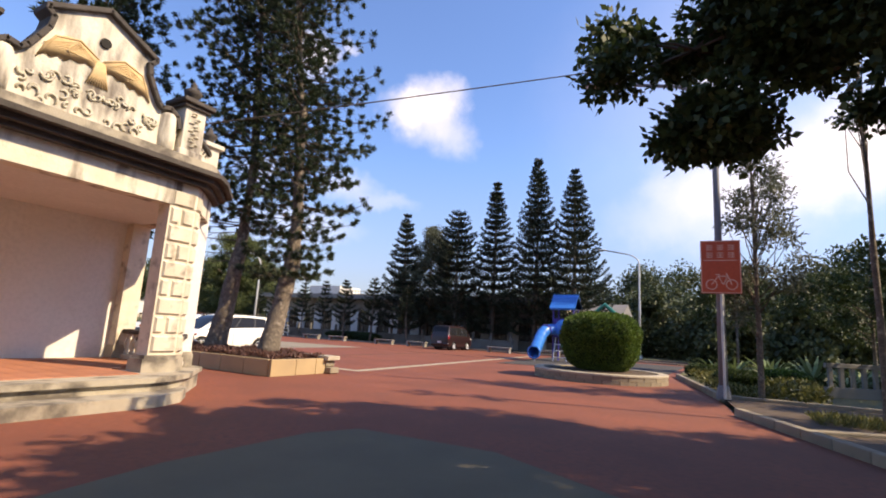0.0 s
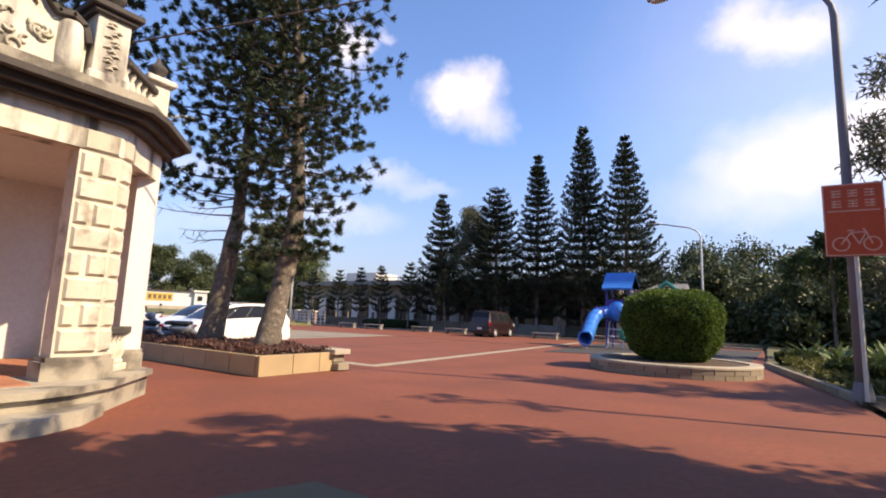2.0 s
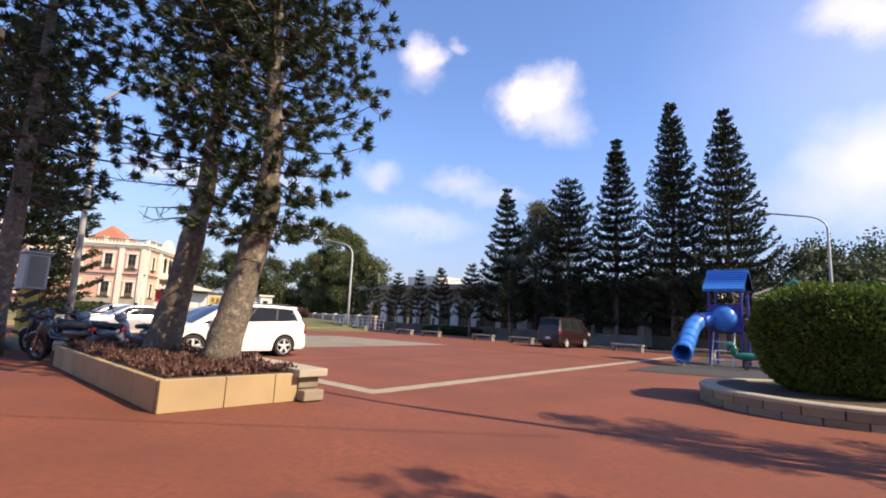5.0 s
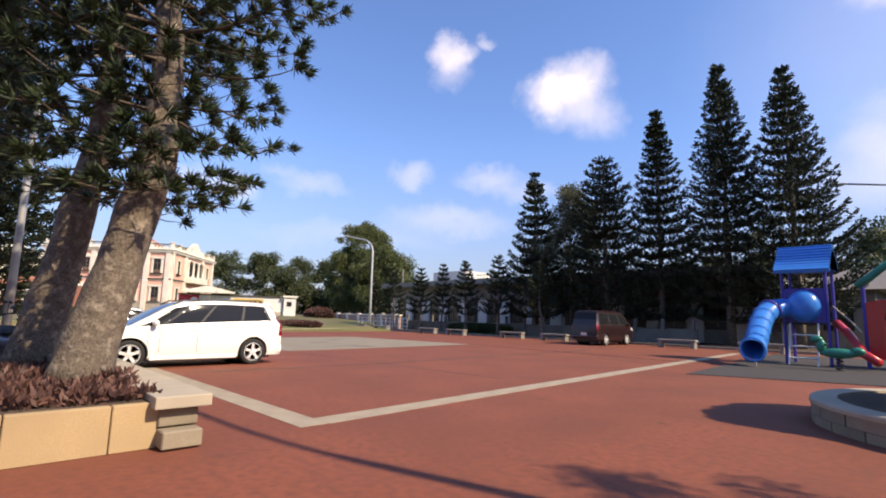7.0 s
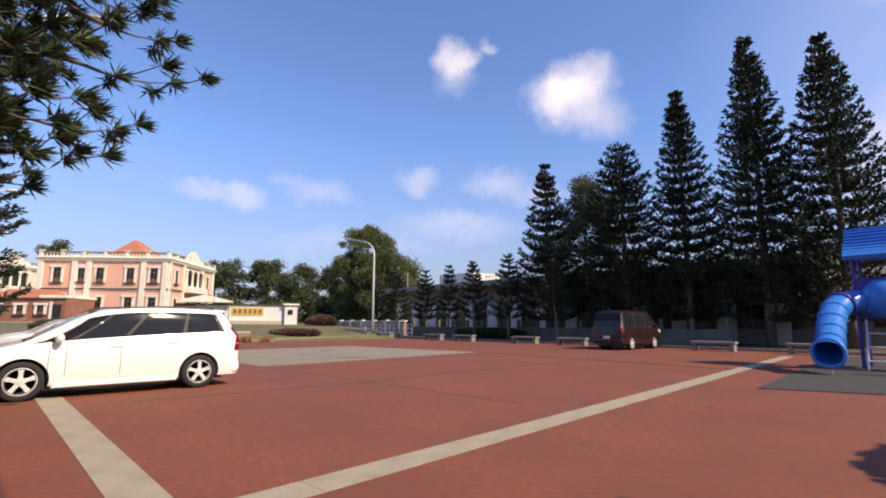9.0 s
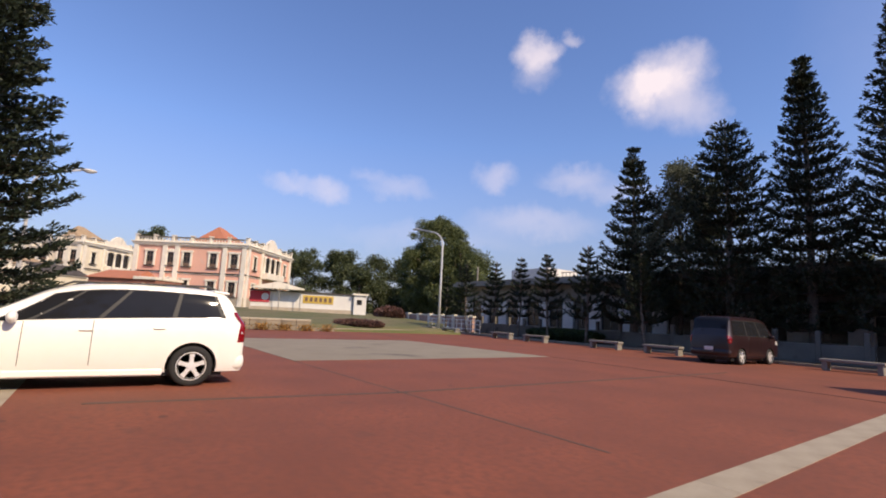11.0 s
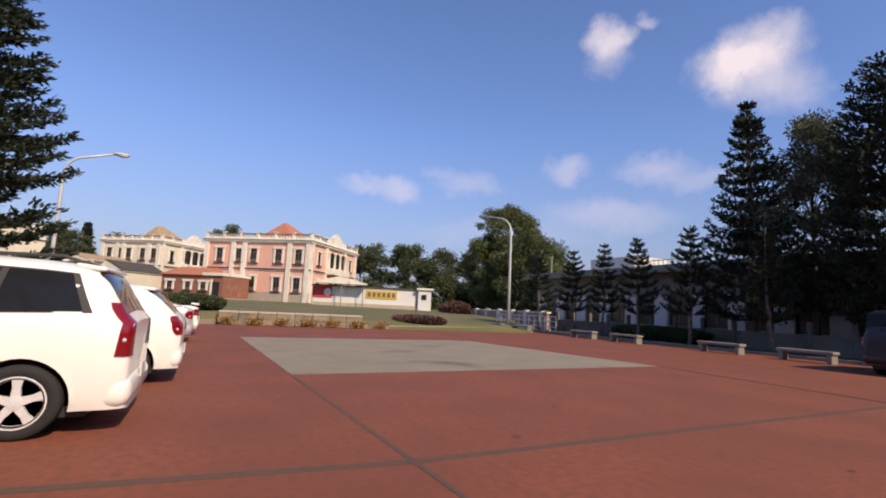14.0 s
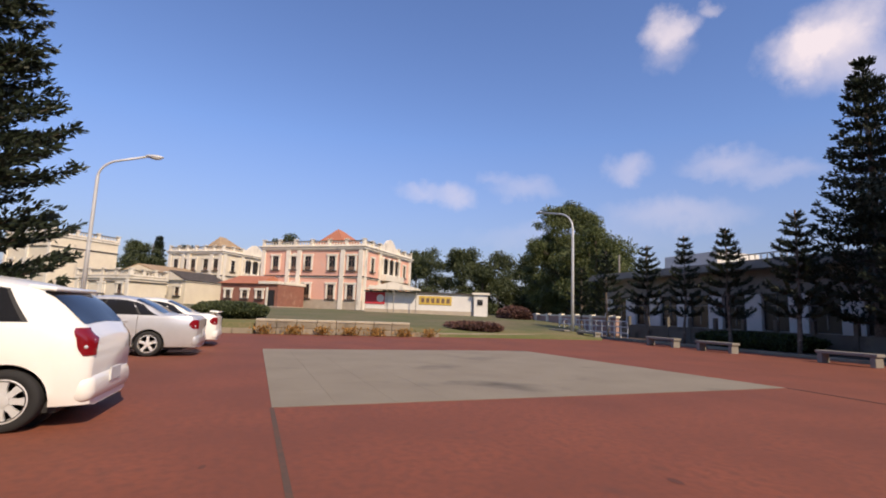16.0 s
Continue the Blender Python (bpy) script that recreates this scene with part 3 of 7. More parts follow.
FRONT = [(0.62, 1.2), (0.62, 1.45), (0.32, 2.05), (-0.55, 2.95), (-0.75, 3.12)]
part("lower_step", prism(bmesh.new(), mirrored([(1.25, 1.05), (1.02, 1.55), (0.56, 1.95), (-0.2, 1.95)]), -0.05, 0.17), M_STEP, pav, "worn stained lower step")
part("platform", prism(bmesh.new(), mirrored([(0.70, 1.2), (0.60, 1.55), (0.33, 2.05), (-0.68, 3.02), (-3.6, 3.02)]), -0.05, 0.30), M_STEP, pav, "stone platform")
part("platform_rim", prism(bmesh.new(), mirrored([(0.78, 1.2), (0.68, 1.58), (0.38, 2.1), (-0.66, 3.09), (-3.6, 3.09)]), 0.30, 0.385), M_STEP, pav, "pale rounded rim")
floor = part("floor", prism(bmesh.new(), mirrored([(0.35, 1.2), (0.3, 1.5), (-0.85, 2.75), (-3.4, 2.75)]), 0.38, 0.392), COURSE, pav)
tile = None
for i in range(11):
    for j in range(16):
        tx, ty = 0.12 - 0.31 * i, -2.3 + 0.31 * j
        if abs(ty) > 1.35 and tx > -0.55 - 0.9 * (abs(ty) - 1.35):
            continue
        if tile is None:
            ob = part("floor_tile", boxed(0, 0, 0, 0.303, 0.303, 0.02, bevel=0.003), M_TILE, pav)
            tile = ob.data
        else:
            ob = new("floor_tile", tile)
            ob.parent = pav
        ob.location = (tx, ty, 0.398)


def column(plan, sign, name, mat=None):
    """A polygonal column on a plinth with rows of raised quoins."""
    col = part(name, prism(bmesh.new(), plan, 0.66, 3.80), mat or M_QUOIN, pav)
    cx, cy = sum(p[0] for p in plan) / len(plan), sum(p[1] for p in plan) / len(plan)
    wide = [(cx + (x - cx) * 1.30, cy + (y - cy) * 1.26) for x, y in plan]
    bm = prism(bmesh.new(), wide, 0.385, 0.62)
    part("plinth", bm, M_STEP, col, "stained grey plinth")
    part("plinth_cap", prism(bmesh.new(), [(cx + (x - cx) * 1.14, cy + (y - cy) * 1.14) for x, y in plan], 0.62, 0.68), M_STEP, col)
    return col


def bossed(bm, o, u, w, z0, z1, a, b, depth):
    """One raised block with sloped sides on a face that starts at o and runs along u, w outward, from a to b along it."""
    lo = [(a, z0), (b, z0), (b, z1), (a, z1)]
    ins = 0.03
    hi = [(a + ins, z0 + ins), (b - ins, z0 + ins), (b - ins, z1 - ins), (a + ins, z1 - ins)]
    v0 = [bm.verts.new((o[0] + u[0] * s, o[1] + u[1] * s, z)) for s, z in lo]
    v1 = [bm.verts.new((o[0] + u[0] * s + w[0] * depth, o[1] + u[1] * s + w[1] * depth, z)) for s, z in hi]
    bm.faces.new(v1)
    bm.faces.new(v0[::-1])
    for k in range(4):
        j = (k + 1) % 4
        bm.faces.new((v0[k], v0[j], v1[j], v1[k]))


for sgn in (1, -1):
    plan = [(0.0, 1.50 * sgn), (0.0, 2.0 * sgn), (-0.17, 2.22 * sgn), (-0.34, 2.22 * sgn), (-0.34, 1.50 * sgn)]
    col = column(plan if sgn > 0 else plan[::-1], sgn, "column")
    z, row = 0.72, 0
    while z < 3.70:
        h = 0.335
        if row % 2 == 0:
            spans = [(0.03, 0.48)]
        else:
            spans = [(0.03, 0.19), (0.25, 0.48)]
        for a, b in spans:
            bm = bmesh.new()
            bossed(bm, (0.001, 1.50 * sgn), (0, sgn), (1, 0), z + 0.012, z + h - 0.03, a, b, 0.045)
            part("quoin", bm, M_QUOIN, col)
        bm = bmesh.new()
        d = Vector((-0.17, 0.22)).normalized()
        bossed(bm, (0.0 + 0.001, 2.0 * sgn), (d.x, d.y * sgn), (d.y, -d.x * sgn if sgn > 0 else d.x * -sgn), z + 0.012, z + h - 0.03, 0.02, 0.25, 0.045)
        part("quoin", bm, M_QUOIN, col)
        z += h
        row += 1
    side = [(-0.86, 2.62 * sgn), (-0.86, 2.92 * sgn), (-1.00, 3.02 * sgn), (-1.22, 3.02 * sgn), (-1.22, 2.62 * sgn)]
    column(side if sgn > 0 else side[::-1], sgn, "side_column", M_INNER)
    back = [(-3.05, 2.55 * sgn), (-3.05, 2.95 * sgn), (-3.4, 2.95 * sgn), (-3.4, 2.55 * sgn)]
    column(back if sgn > 0 else back[::-1], sgn, "back_column")

BALUSTER = [(0.045, 0), (0.06, 0.02), (0.06, 0.05), (0.035, 0.07), (0.06, 0.14), (0.072, 0.20), (0.05, 0.29), (0.03, 0.35), (0.055, 0.40), (0.06, 0.43), (0.045, 0.45)]


def balustrade(parent, a, b, z, n, tall=1.0):
    rail = Vector((b[0] - a[0], b[1] - a[1]))
    turn = math.degrees(math.atan2(rail.y, rail.x))
    c = ((a[0] + b[0]) / 2, (a[1] + b[1]) / 2)
    bal = part("balustrade", boxed(c[0], c[1], z + 0.05, rail.length, 0.2, 0.10, bevel=0.01, rz=turn), M_QUOIN, parent)
    part("handrail", boxed(c[0], c[1], z + 0.10 + 0.45 * tall + 0.05, rail.length, 0.22, 0.10, bevel=0.015, rz=turn), M_STAINED, bal)
    me = None
    for k in range(n):
        s = (k + 0.5) / n
        if me is None:
            ob = part("baluster", lathe(bmesh.new(), [(r, h * tall) for r, h in BALUSTER], n=10), M_QUOIN, bal, smooth=True)
            me = ob.data
        else:
            ob = new("baluster", me)
            ob.parent = bal
        ob.location = (a[0] + rail.x * s, a[1] + rail.y * s, z + 0.10)
    return bal


for sgn in (1, -1):
    balustrade(pav, (-0.30, 2.17 * sgn), (-0.90, 2.70 * sgn), 0.39, 5)
    balustrade(pav, (-1.22, 2.80 * sgn), (-3.05, 2.78 * sgn), 0.39, 9)
part("back_wall", boxed(-3.42, 0, 2.1, 0.22, 5.1, 3.42), M_INNER, pav, "plain pale inner wall")
part("ceiling", prism(bmesh.new(), mirrored([(-0.1, 1.6), (-0.3, 2.1), (-0.95, 2.85), (-3.5, 2.85)]), 3.46, 3.56), M_INNER, pav)
# beams under the cornice


def ring_beam(name, grow, inner, z0, z1, mat, label=""):
    """A beam that follows the front, the cut corners and the sides."""
    def off(g):
        return [(0.02 + g, 1.50), (0.02 + g, 2.0 + g * 0.42), (-0.18 + g * 0.9, 2.25 + g * 0.62), (-0.88 + g * 0.62, 2.93 + g * 0.75), (-1.0 + g * 0.4, 3.02 + g), (-3.5, 3.02 + g)]
    one, two = mirrored(off(grow)), mirrored(off(-inner))
    bm = bmesh.new()
    for k in range(len(one)):
        m = (k + 1) % len(one)
        q = [one[k], one[m], two[m], two[k]]
        lo = [bm.verts.new((*p, z0)) for p in q]
        hi = [bm.verts.new((*p, z1)) for p in q]
        bm.faces.new(lo[::-1])
        bm.faces.new(hi)
        for i in range(4):
            j = (i + 1) % 4
            bm.faces.new((lo[i], lo[j], hi[j], hi[i]))
    bmesh.ops.remove_doubles(bm, verts=bm.verts, dist=0.0005)
    return part(name, bm, mat, pav, label)


ring_beam("beam", 0.0, 0.30, 3.42, 3.86, M_PLASTER, "white plaster beam streaked with black stains")
ring_beam("cornice_lower", 0.14, 0.30, 3.862, 3.95, M_STAINED, "black-stained cornice moulding")
ring_beam("cornice_middle", 0.26, 0.30, 3.952, 4.05, M_STAINED)
ring_beam("cornice_upper", 0.40, 0.30, 4.052, 4.14, M_STAINED)
ring_beam("cornice_ledge", 0.22, 0.30, 4.142, 4.33, M_STEP, "mossy ledge above the cornice")
part("flat_roof", prism(bmesh.new(), mirrored([(-0.25, 1.6), (-0.45, 2.0), (-1.1, 2.75), (-3.5, 2.75)]), 3.90, 4.10), M_STEP, pav)

# shaped gable in the plane of the front
half = [(1.42, 4.33), (1.42, 4.82), (1.36, 5.02), (1.22, 5.12), (1.06, 5.08), (0.98, 5.16), (0.88, 5.34), (0.77, 5.56), (0.74, 5.76), (0.83, 5.84), (0.83, 5.90), (0.0, 6.32)]
outline = half + [(-y, z) for y, z in half[-2::-1]]
gable = part("gable", sheet(bmesh.new(), outline, "x", -0.26, -0.02), M_PLASTER, pav, "shaped plaster gable with carved relief")
for sgn in (1, -1):
    bm = bmesh.new()
    rim = half[1:]
    for (y0, z0), (y1, z1) in zip(rim, rim[1:]):
        p, q = Vector((y0 * sgn, z0)), Vector((y1 * sgn, z1))
        d = q - p
        box(bm, -0.13, (p.x + q.x) / 2, (p.y + q.y) / 2 + 0.03, 0.42, d.length + 0.05, 0.085, bevel=0.012, rx=math.degrees(math.atan2(d.y, d.x)))
    part("gable_moulding", bm, M_STAINED, gable, "black-stained coping")
    part("bulge", lathe(bmesh.new(), [(0.15, 4.34), (0.165, 4.6), (0.16, 5.0), (0.13, 5.06)], x=-0.06, y=1.24 * sgn, n=14), M_PLASTER, gable, smooth=True)
# no hole is cut: a near-black disc paints the shade inside the vent
bm = bmesh.new()
bmesh.ops.create_cone(bm, cap_ends=True, segments=16, radius1=0.085, radius2=0.085, depth=0.05, matrix=pose(-0.01, 0.02, 5.78, 0, 90, 0))
part("vent_hole", bm, material("hole_shade_black", (0.02, 0.018, 0.015), 0.95), gable)
# bird relief: spread wings, body and a tangle of leaves below
bm = bmesh.new()
for sgn in (1, -1):
    wing = [(0.02, 5.30), (0.03, 5.46), (0.20, 5.57), (0.36, 5.62), (0.52, 5.60), (0.66, 5.52), (0.77, 5.36), (0.85, 5.10), (0.74, 5.20), (0.66, 5.17), (0.58, 5.24), (0.49, 5.20), (0.40, 5.29), (0.30, 5.26), (0.20, 5.32), (0.10, 5.28)]
    sheet(bm, [(y * sgn, z) for y, z in wing], "x", -0.022, 0.012)
    for k in range(8):
        tube(bm, [(0.004, 0.08 * sgn, 5.38), (0.012, sgn * (0.36 + 0.02 * k), 5.58 - 0.03 * k), (0.006, sgn * (0.80 - 0.06 * k), 5.34 - 0.012 * k)], [0.012, 0.016, 0.006], 6)
    tube(bm, [(0.008, 0.04 * sgn, 5.45), (0.014, 0.34 * sgn, 5.62), (0.012, 0.66 * sgn, 5.52), (0.006, 0.84 * sgn, 5.10)], [0.016, 0.02, 0.016, 0.008], 6)
part("wing_relief", bm, M_OCHRE, gable, "ochre winged relief", smooth=True)
bm = bmesh.new()
for k in range(9):
    tube(bm, [(-0.005, 0.02 * (k - 4) * 0.7, 5.42), (0.008, 0.022 * (k - 4), 5.2), (-0.005, 0.04 * (k - 4), 5.0)], [0.02, 0.026, 0.012], 6)
part("body_relief", bm, M_OCHRE, gable, smooth=True)
rng = random.Random(5)
bm = bmesh.new()
for k in range(46):
    y, z = rng.uniform(-0.98, 0.98), rng.uniform(4.42, 4.95)
    z = min(z, 5.05 - 0.25 * abs(y))
    r, a0 = rng.uniform(0.045, 0.095), rng.uniform(0, 6.28)
    pts = [(-0.008 + 0.012 * math.sin(q), y + r * (1 - 0.1 * q) * math.cos(a0 + q), z + r * (1 - 0.1 * q) * math.sin(a0 + q)) for q in np.linspace(0, 4.6, 9)]
    tube(bm, pts, [0.012] + [0.022] * 7 + [0.01], 5)
part("scroll_relief", bm, M_RELIEF, gable, "carved scrolls and leaves", smooth=True)
# pedestals with urns and the parapet along the cut corners
for sgn in (1, -1):
    ped = part("pedestal", boxed(-0.10, 1.68 * sgn, 4.82, 0.40, 0.42, 1.0, bevel=0.01), M_PLASTER, pav, "plaster pedestal with carved panel")
    part("pedestal_base", boxed(-0.10, 1.68 * sgn, 4.40, 0.50, 0.52, 0.16, bevel=0.02), M_PLASTER, ped)
    bm = boxed(-0.10, 1.68 * sgn, 5.34, 0.52, 0.54, 0.07, bevel=0.012)
    box(bm, -0.10, 1.68 * sgn, 5.42, 0.64, 0.66, 0.09, bevel=0.015)
    part("pedestal_cap", bm, M_STAINED, ped, "black-stained cap")
    part("urn", lathe(bmesh.new(), [(0.10, 5.46), (0.06, 5.52), (0.06, 5.55), (0.15, 5.64), (0.17, 5.71), (0.12, 5.76), (0.05, 5.80), (0.07, 5.85), (0.02, 5.93)], x=-0.10, y=1.68 * sgn, n=14), M_STAINED, ped, smooth=True)
    bm = bmesh.new()
    for k in range(14):
        z = 4.55 + 0.05 * k
        y = 1.68 * sgn + 0.06 * math.sin(k * 1.9)
        tube(bm, [(0.09, y - 0.06, z), (0.125, y, z + 0.03), (0.09, y + 0.06, z + 0.01)], [0.012, 0.022, 0.01], 5)
    part("panel_relief", bm, M_RELIEF, ped, smooth=True)
    # corner parapet
    balustrade(pav, (-0.28, 1.98 * sgn), (-0.98, 2.72 * sgn), 4.31, 5, 1.05)
    bm = boxed(-1.1, 2.82 * sgn, 4.72, 0.34, 0.34, 0.8, bevel=0.01)
    box(bm, -1.1, 2.82 * sgn, 5.15, 0.5, 0.5, 0.1, bevel=0.015)
    part("corner_pier", bm, M_PLASTER, pav)
    part("corner_urn", lathe(bmesh.new(), [(0.08, 5.19), (0.05, 5.25), (0.15, 5.36), (0.16, 5.42), (0.06, 5.50), (0.02, 5.62)], x=-1.1, y=2.82 * sgn, n=12), M_STAINED, pav, smooth=True)
    balustrade(pav, (-1.27, 2.82 * sgn), (-3.45, 2.82 * sgn), 4.31, 9, 1.05)

# ---- planter with two pines ----
planter = thing("stone_planter", -11.45, 12.5, 0, "sandstone planter with pale cap stones and purple groundcover", "planter")
part("planter_soil", boxed(-3.2, 1.15, 0.21, 6.2, 2.1, 0.44), M_SOIL, planter, "dark soil")
for k, (y0, y1) in enumerate(((0.0, 0.86), (0.87, 1.62), (1.63, 2.02))):
    part("panel", boxed(-0.05, (y0 + y1) / 2, 0.215, 0.10, y1 - y0, 0.43, bevel=0.008), M_SAND, planter)
for k in range(7):
    part("panel", boxed(-0.12 - 0.92 * k - 0.45, 0.04, 0.215, 0.90, 0.10, 0.43, bevel=0.008), M_SAND, planter)
part("panel", boxed(-6.52, 1.15, 0.215, 0.12, 2.3, 0.43, bevel=0.008), M_SAND, planter)
seat = part("seat_wall", boxed(-3.2, 2.18, 0.19, 6.3, 0.30, 0.37, bevel=0.006), M_KERB, planter, "low wall of grey stone blocks")
for k in range(7):
    for r in range(2):
        part("block", boxed(0.02 - 0.42 * k - 0.18 * (r % 2), 2.19, 0.10 + 0.18 * r, 0.40, 0.36, 0.165, bevel=0.012), M_KERB, seat)
for k in range(5):
    part("cap_slab", boxed(-0.55 - 1.42 * k, 2.20, 0.44, 1.40, 0.52, 0.12, bevel=0.012, segments=2), M_CAP, planter, "pale bevelled cap slab")

rng_np = np.random.default_rng(11)


def ground_cover(name, spots, lengths, width, mat, label, category, up=0.8, z=0.0, spread=0.5):
    base = np.asarray(spots, float)
    way = unit(rng_np.normal(0, spread, base.shape) + np.array([0, 0, up]))
    v, f = blades(rng_np, base, way, lengths * rng_np.uniform(0.6, 1.3, len(base)), width)
    return tagged(flat_mesh(name, v, f, mat), label, category, kind="stuff")


n = 15000
spots = np.stack([rng_np.uniform(-17.8, -11.62, n), rng_np.uniform(12.62, 14.55, n), rng_np.uniform(0.42, 0.50, n)], 1)
spots[:, 2] += 0.06 * np.sin(spots[:, 0] * 4) * np.cos(spots[:, 1] * 5)
ground_cover("purple_groundcover", spots, 0.11, 0.020, M_PURPLE, "low purple-leaved plants filling the planter", "plants", spread=0.75)


def big_reach(s):
    return (1.25 + 0.95 * min(1, s / 0.25)) * (1 - max(0, s - 0.45) / 0.62) + 0.3


def wide_reach(s):
    return (1.7 + 0.7 * min(1, s / 0.2)) * (1 - max(0, s - 0.40) / 0.66) + 0.3


P2_PATH = [(0, 0, -0.1), (0.0, 0.32, 1.4), (0.0, 0.60, 2.8), (0.0, 0.65, 4.1), (0.0, 0.55, 5.6), (0.0, 0.40, 7.8), (-0.05, -0.25, 11.5), (-0.1, -0.4, 16.5)]
P1_PATH = [(0, 0, -0.1), (0.0, 0.28, 1.6), (0.0, 0.55, 3.6), (0.0, 0.65, 6.6), (0.0, 0.2, 11.0), (-0.1, -0.2, 17.5)]
NEAR = dict(gap=0.62, arms=6, tuft=70, blade=(0.175, 0.0115), step=0.33, clump=0.015, droop=0.20, upturn=0.45, fan=0.55, brush=0.07, sway=0.45, twigs=0.6)
whorl_pine(-13.4, 14.05, 0.42, P2_PATH, 0.315, big_reach, 2.5, "tall leaning pine with rough bark rising from a stone planter", 21, **NEAR)
whorl_pine(-15.4, 13.72, 0.42, P1_PATH, 0.305, wide_reach, 4.2, "tall pine with bare lower branches rising from a stone planter", 22,
           bare=((3.2, 200, 2.0), (3.6, 230, 2.3), (3.9, 185, 2.4), (4.2, 250, 1.9), (2.9, 215, 1.4), (3.4, 120, 1.0)), **NEAR)
P3_PATH = [(0, 0, -0.1), (0.05, 0.1, 3), (0.0, 0.15, 8), (0, 0.1, 15)]
whorl_pine(-20.6, 11.6, 0.1, P3_PATH, 0.30, lambda s: (2.0 + 0.9 * min(1, s / 0.2)) * (1 - max(0, s - 0.3) / 0.75) + 0.2, 4.0,
           "tall pine with a thick trunk behind the pavilion", 23, gap=0.72, arms=6, tuft=40, blade=(0.22, 0.019), step=0.40, clump=0.02, droop=0.22, upturn=0.5, brush=0.08, fan=0.55, twigs=0.6)
P4_PATH = [(0, 0, -0.1), (0, 0.1, 6), (0.1, 0, 14)]
whorl_pine(-31.5, 12.6, 0.0, P4_PATH, 0.25, lambda s: 3.0 * (1 - s) ** 0.75 + 0.3, 1.3, "dense dark conifer with drooping tiers down to the ground", 24,
           gap=0.68, arms=8, tuft=16, blade=(0.20, 0.038), step=0.21, mat=M_PINE_FAR, upturn=0.6, clump=0.04, brush=0.28, flat=0.07, lift=0.10, sway=0.25)

# ---- round planter with a clipped hedge ----
rp = thing("round_planter", -5.35, 22.5, 0, "round planter of pale stone blocks", "planter")
R = 2.34
part("planter_soil", lathe(bmesh.new(), [(R - 0.2, 0.0), (R - 0.2, 0.30), (0.05, 0.36)], n=40), M_SOIL, rp)
for row in range(2):
    me = None
    for k in range(26):
        if me is None:
            half_a = radians(360 / 26 / 2 - 0.35)
            c, q, r1 = math.cos(half_a), math.sin(half_a), R - 0.28
            bm = prism(bmesh.new(), [(R * c, -R * q), (R * c + 0.012, 0), (R * c, R * q), (r1 * c, r1 * q), (r1 * c, -r1 * q)], -0.02 + 0.145 * row, 0.118 + 0.145 * row)
            ob = part("block", bm, M_KERB, rp)
            me = ob.data
        else:
            ob = new("block", me)
            ob.parent = rp
        ob.matrix_basis = pose(0, 0, 0, 0, 0, 360 / 26 * (k + 0.5 * row))
part("core", lathe(bmesh.new(), [(R - 0.03, 0.0), (R - 0.03, 0.255), (R - 0.26, 0.255)], n=52), M_BED, rp)
bm = bmesh.new()
rim_n = 52
for r0, r1, z0, z1 in ((R - 0.31, R + 0.015, 0.266, 0.335),):
    loops = [[bm.verts.new((r * math.cos(6.2832 * k / rim_n), r * math.sin(6.2832 * k / rim_n), z)) for k in range(rim_n)] for r, z in ((r0, z0), (r1, z0), (r1, z1 - 0.02), (r1 - 0.02, z1), (r0, z1))]
    for a, b in zip(loops, loops[1:] + loops[:1]):
        for k in range(rim_n):
            j = (k + 1) % rim_n
            bm.faces.new((a[k], a[j], b[j], b[k]))
part("rim", bm, M_CAP, rp, "pale stone rim")


def clipped(x, y, z, rx, ry, h, label, seed, leaves, leaf=(0.075, 0.022), mat=None, power=3.2, name="clipped_hedge"):
    """A clipped shrub: a core coloured dark as the shade inside, with small leaves all over a rounded, slightly uneven
    surface.
    """
    rng = np.random.default_rng(seed)
    ob = thing(name, x, y, z, label, "shrub")
    d = unit(rng.normal(size=(leaves, 3)))
    def surf(d):
        k = (np.abs(d[:, 0]) ** power + np.abs(d[:, 1]) ** power + np.abs(d[:, 2]) ** power) ** (-1 / power)
        k = k * (1 + 0.025 * np.sin(d[:, 0] * 9 + seed) * np.cos(d[:, 2] * 8) + 0.02 * np.sin(d[:, 1] * 17))
        p = d * k[:, None] * np.array([rx, ry, h / 2])
        p[:, 2] += h / 2
        p[:, 0] *= 0.86 + 0.14 * np.clip(p[:, 2] / h * 1.6, 0, 1)
        p[:, 1] *= 0.86 + 0.14 * np.clip(p[:, 2] / h * 1.6, 0, 1)
        return p
    bm = bmesh.new()
    bmesh.ops.create_icosphere(bm, subdivisions=4, radius=1)
    co = unit(np.array([v.co for v in bm.verts]))
    for v, p in zip(bm.verts, surf(co) * 0.95):
        v.co = p
    # near-black fill stands in for the shade between the leaves
    part("core", bm, M_CORE_SHADE, ob, smooth=True)
    base = surf(d) * rng.uniform(0.94, 1.01, (leaves, 1))
    way = unit(d + rng.normal(0, 0.65, (leaves, 3)) + np.array([0, 0, 0.35]))
    v, f = blades(rng, base, way, leaf[0] * rng.uniform(0.7, 1.5, leaves), leaf[1])
    flat_mesh("leaves", v, f, mat or M_HEDGE, ob)
    return ob


clipped(-5.30, 22.55, 0.32, 1.36, 1.38, 2.06, "large clipped round green hedge in a round planter", 3, 42000)

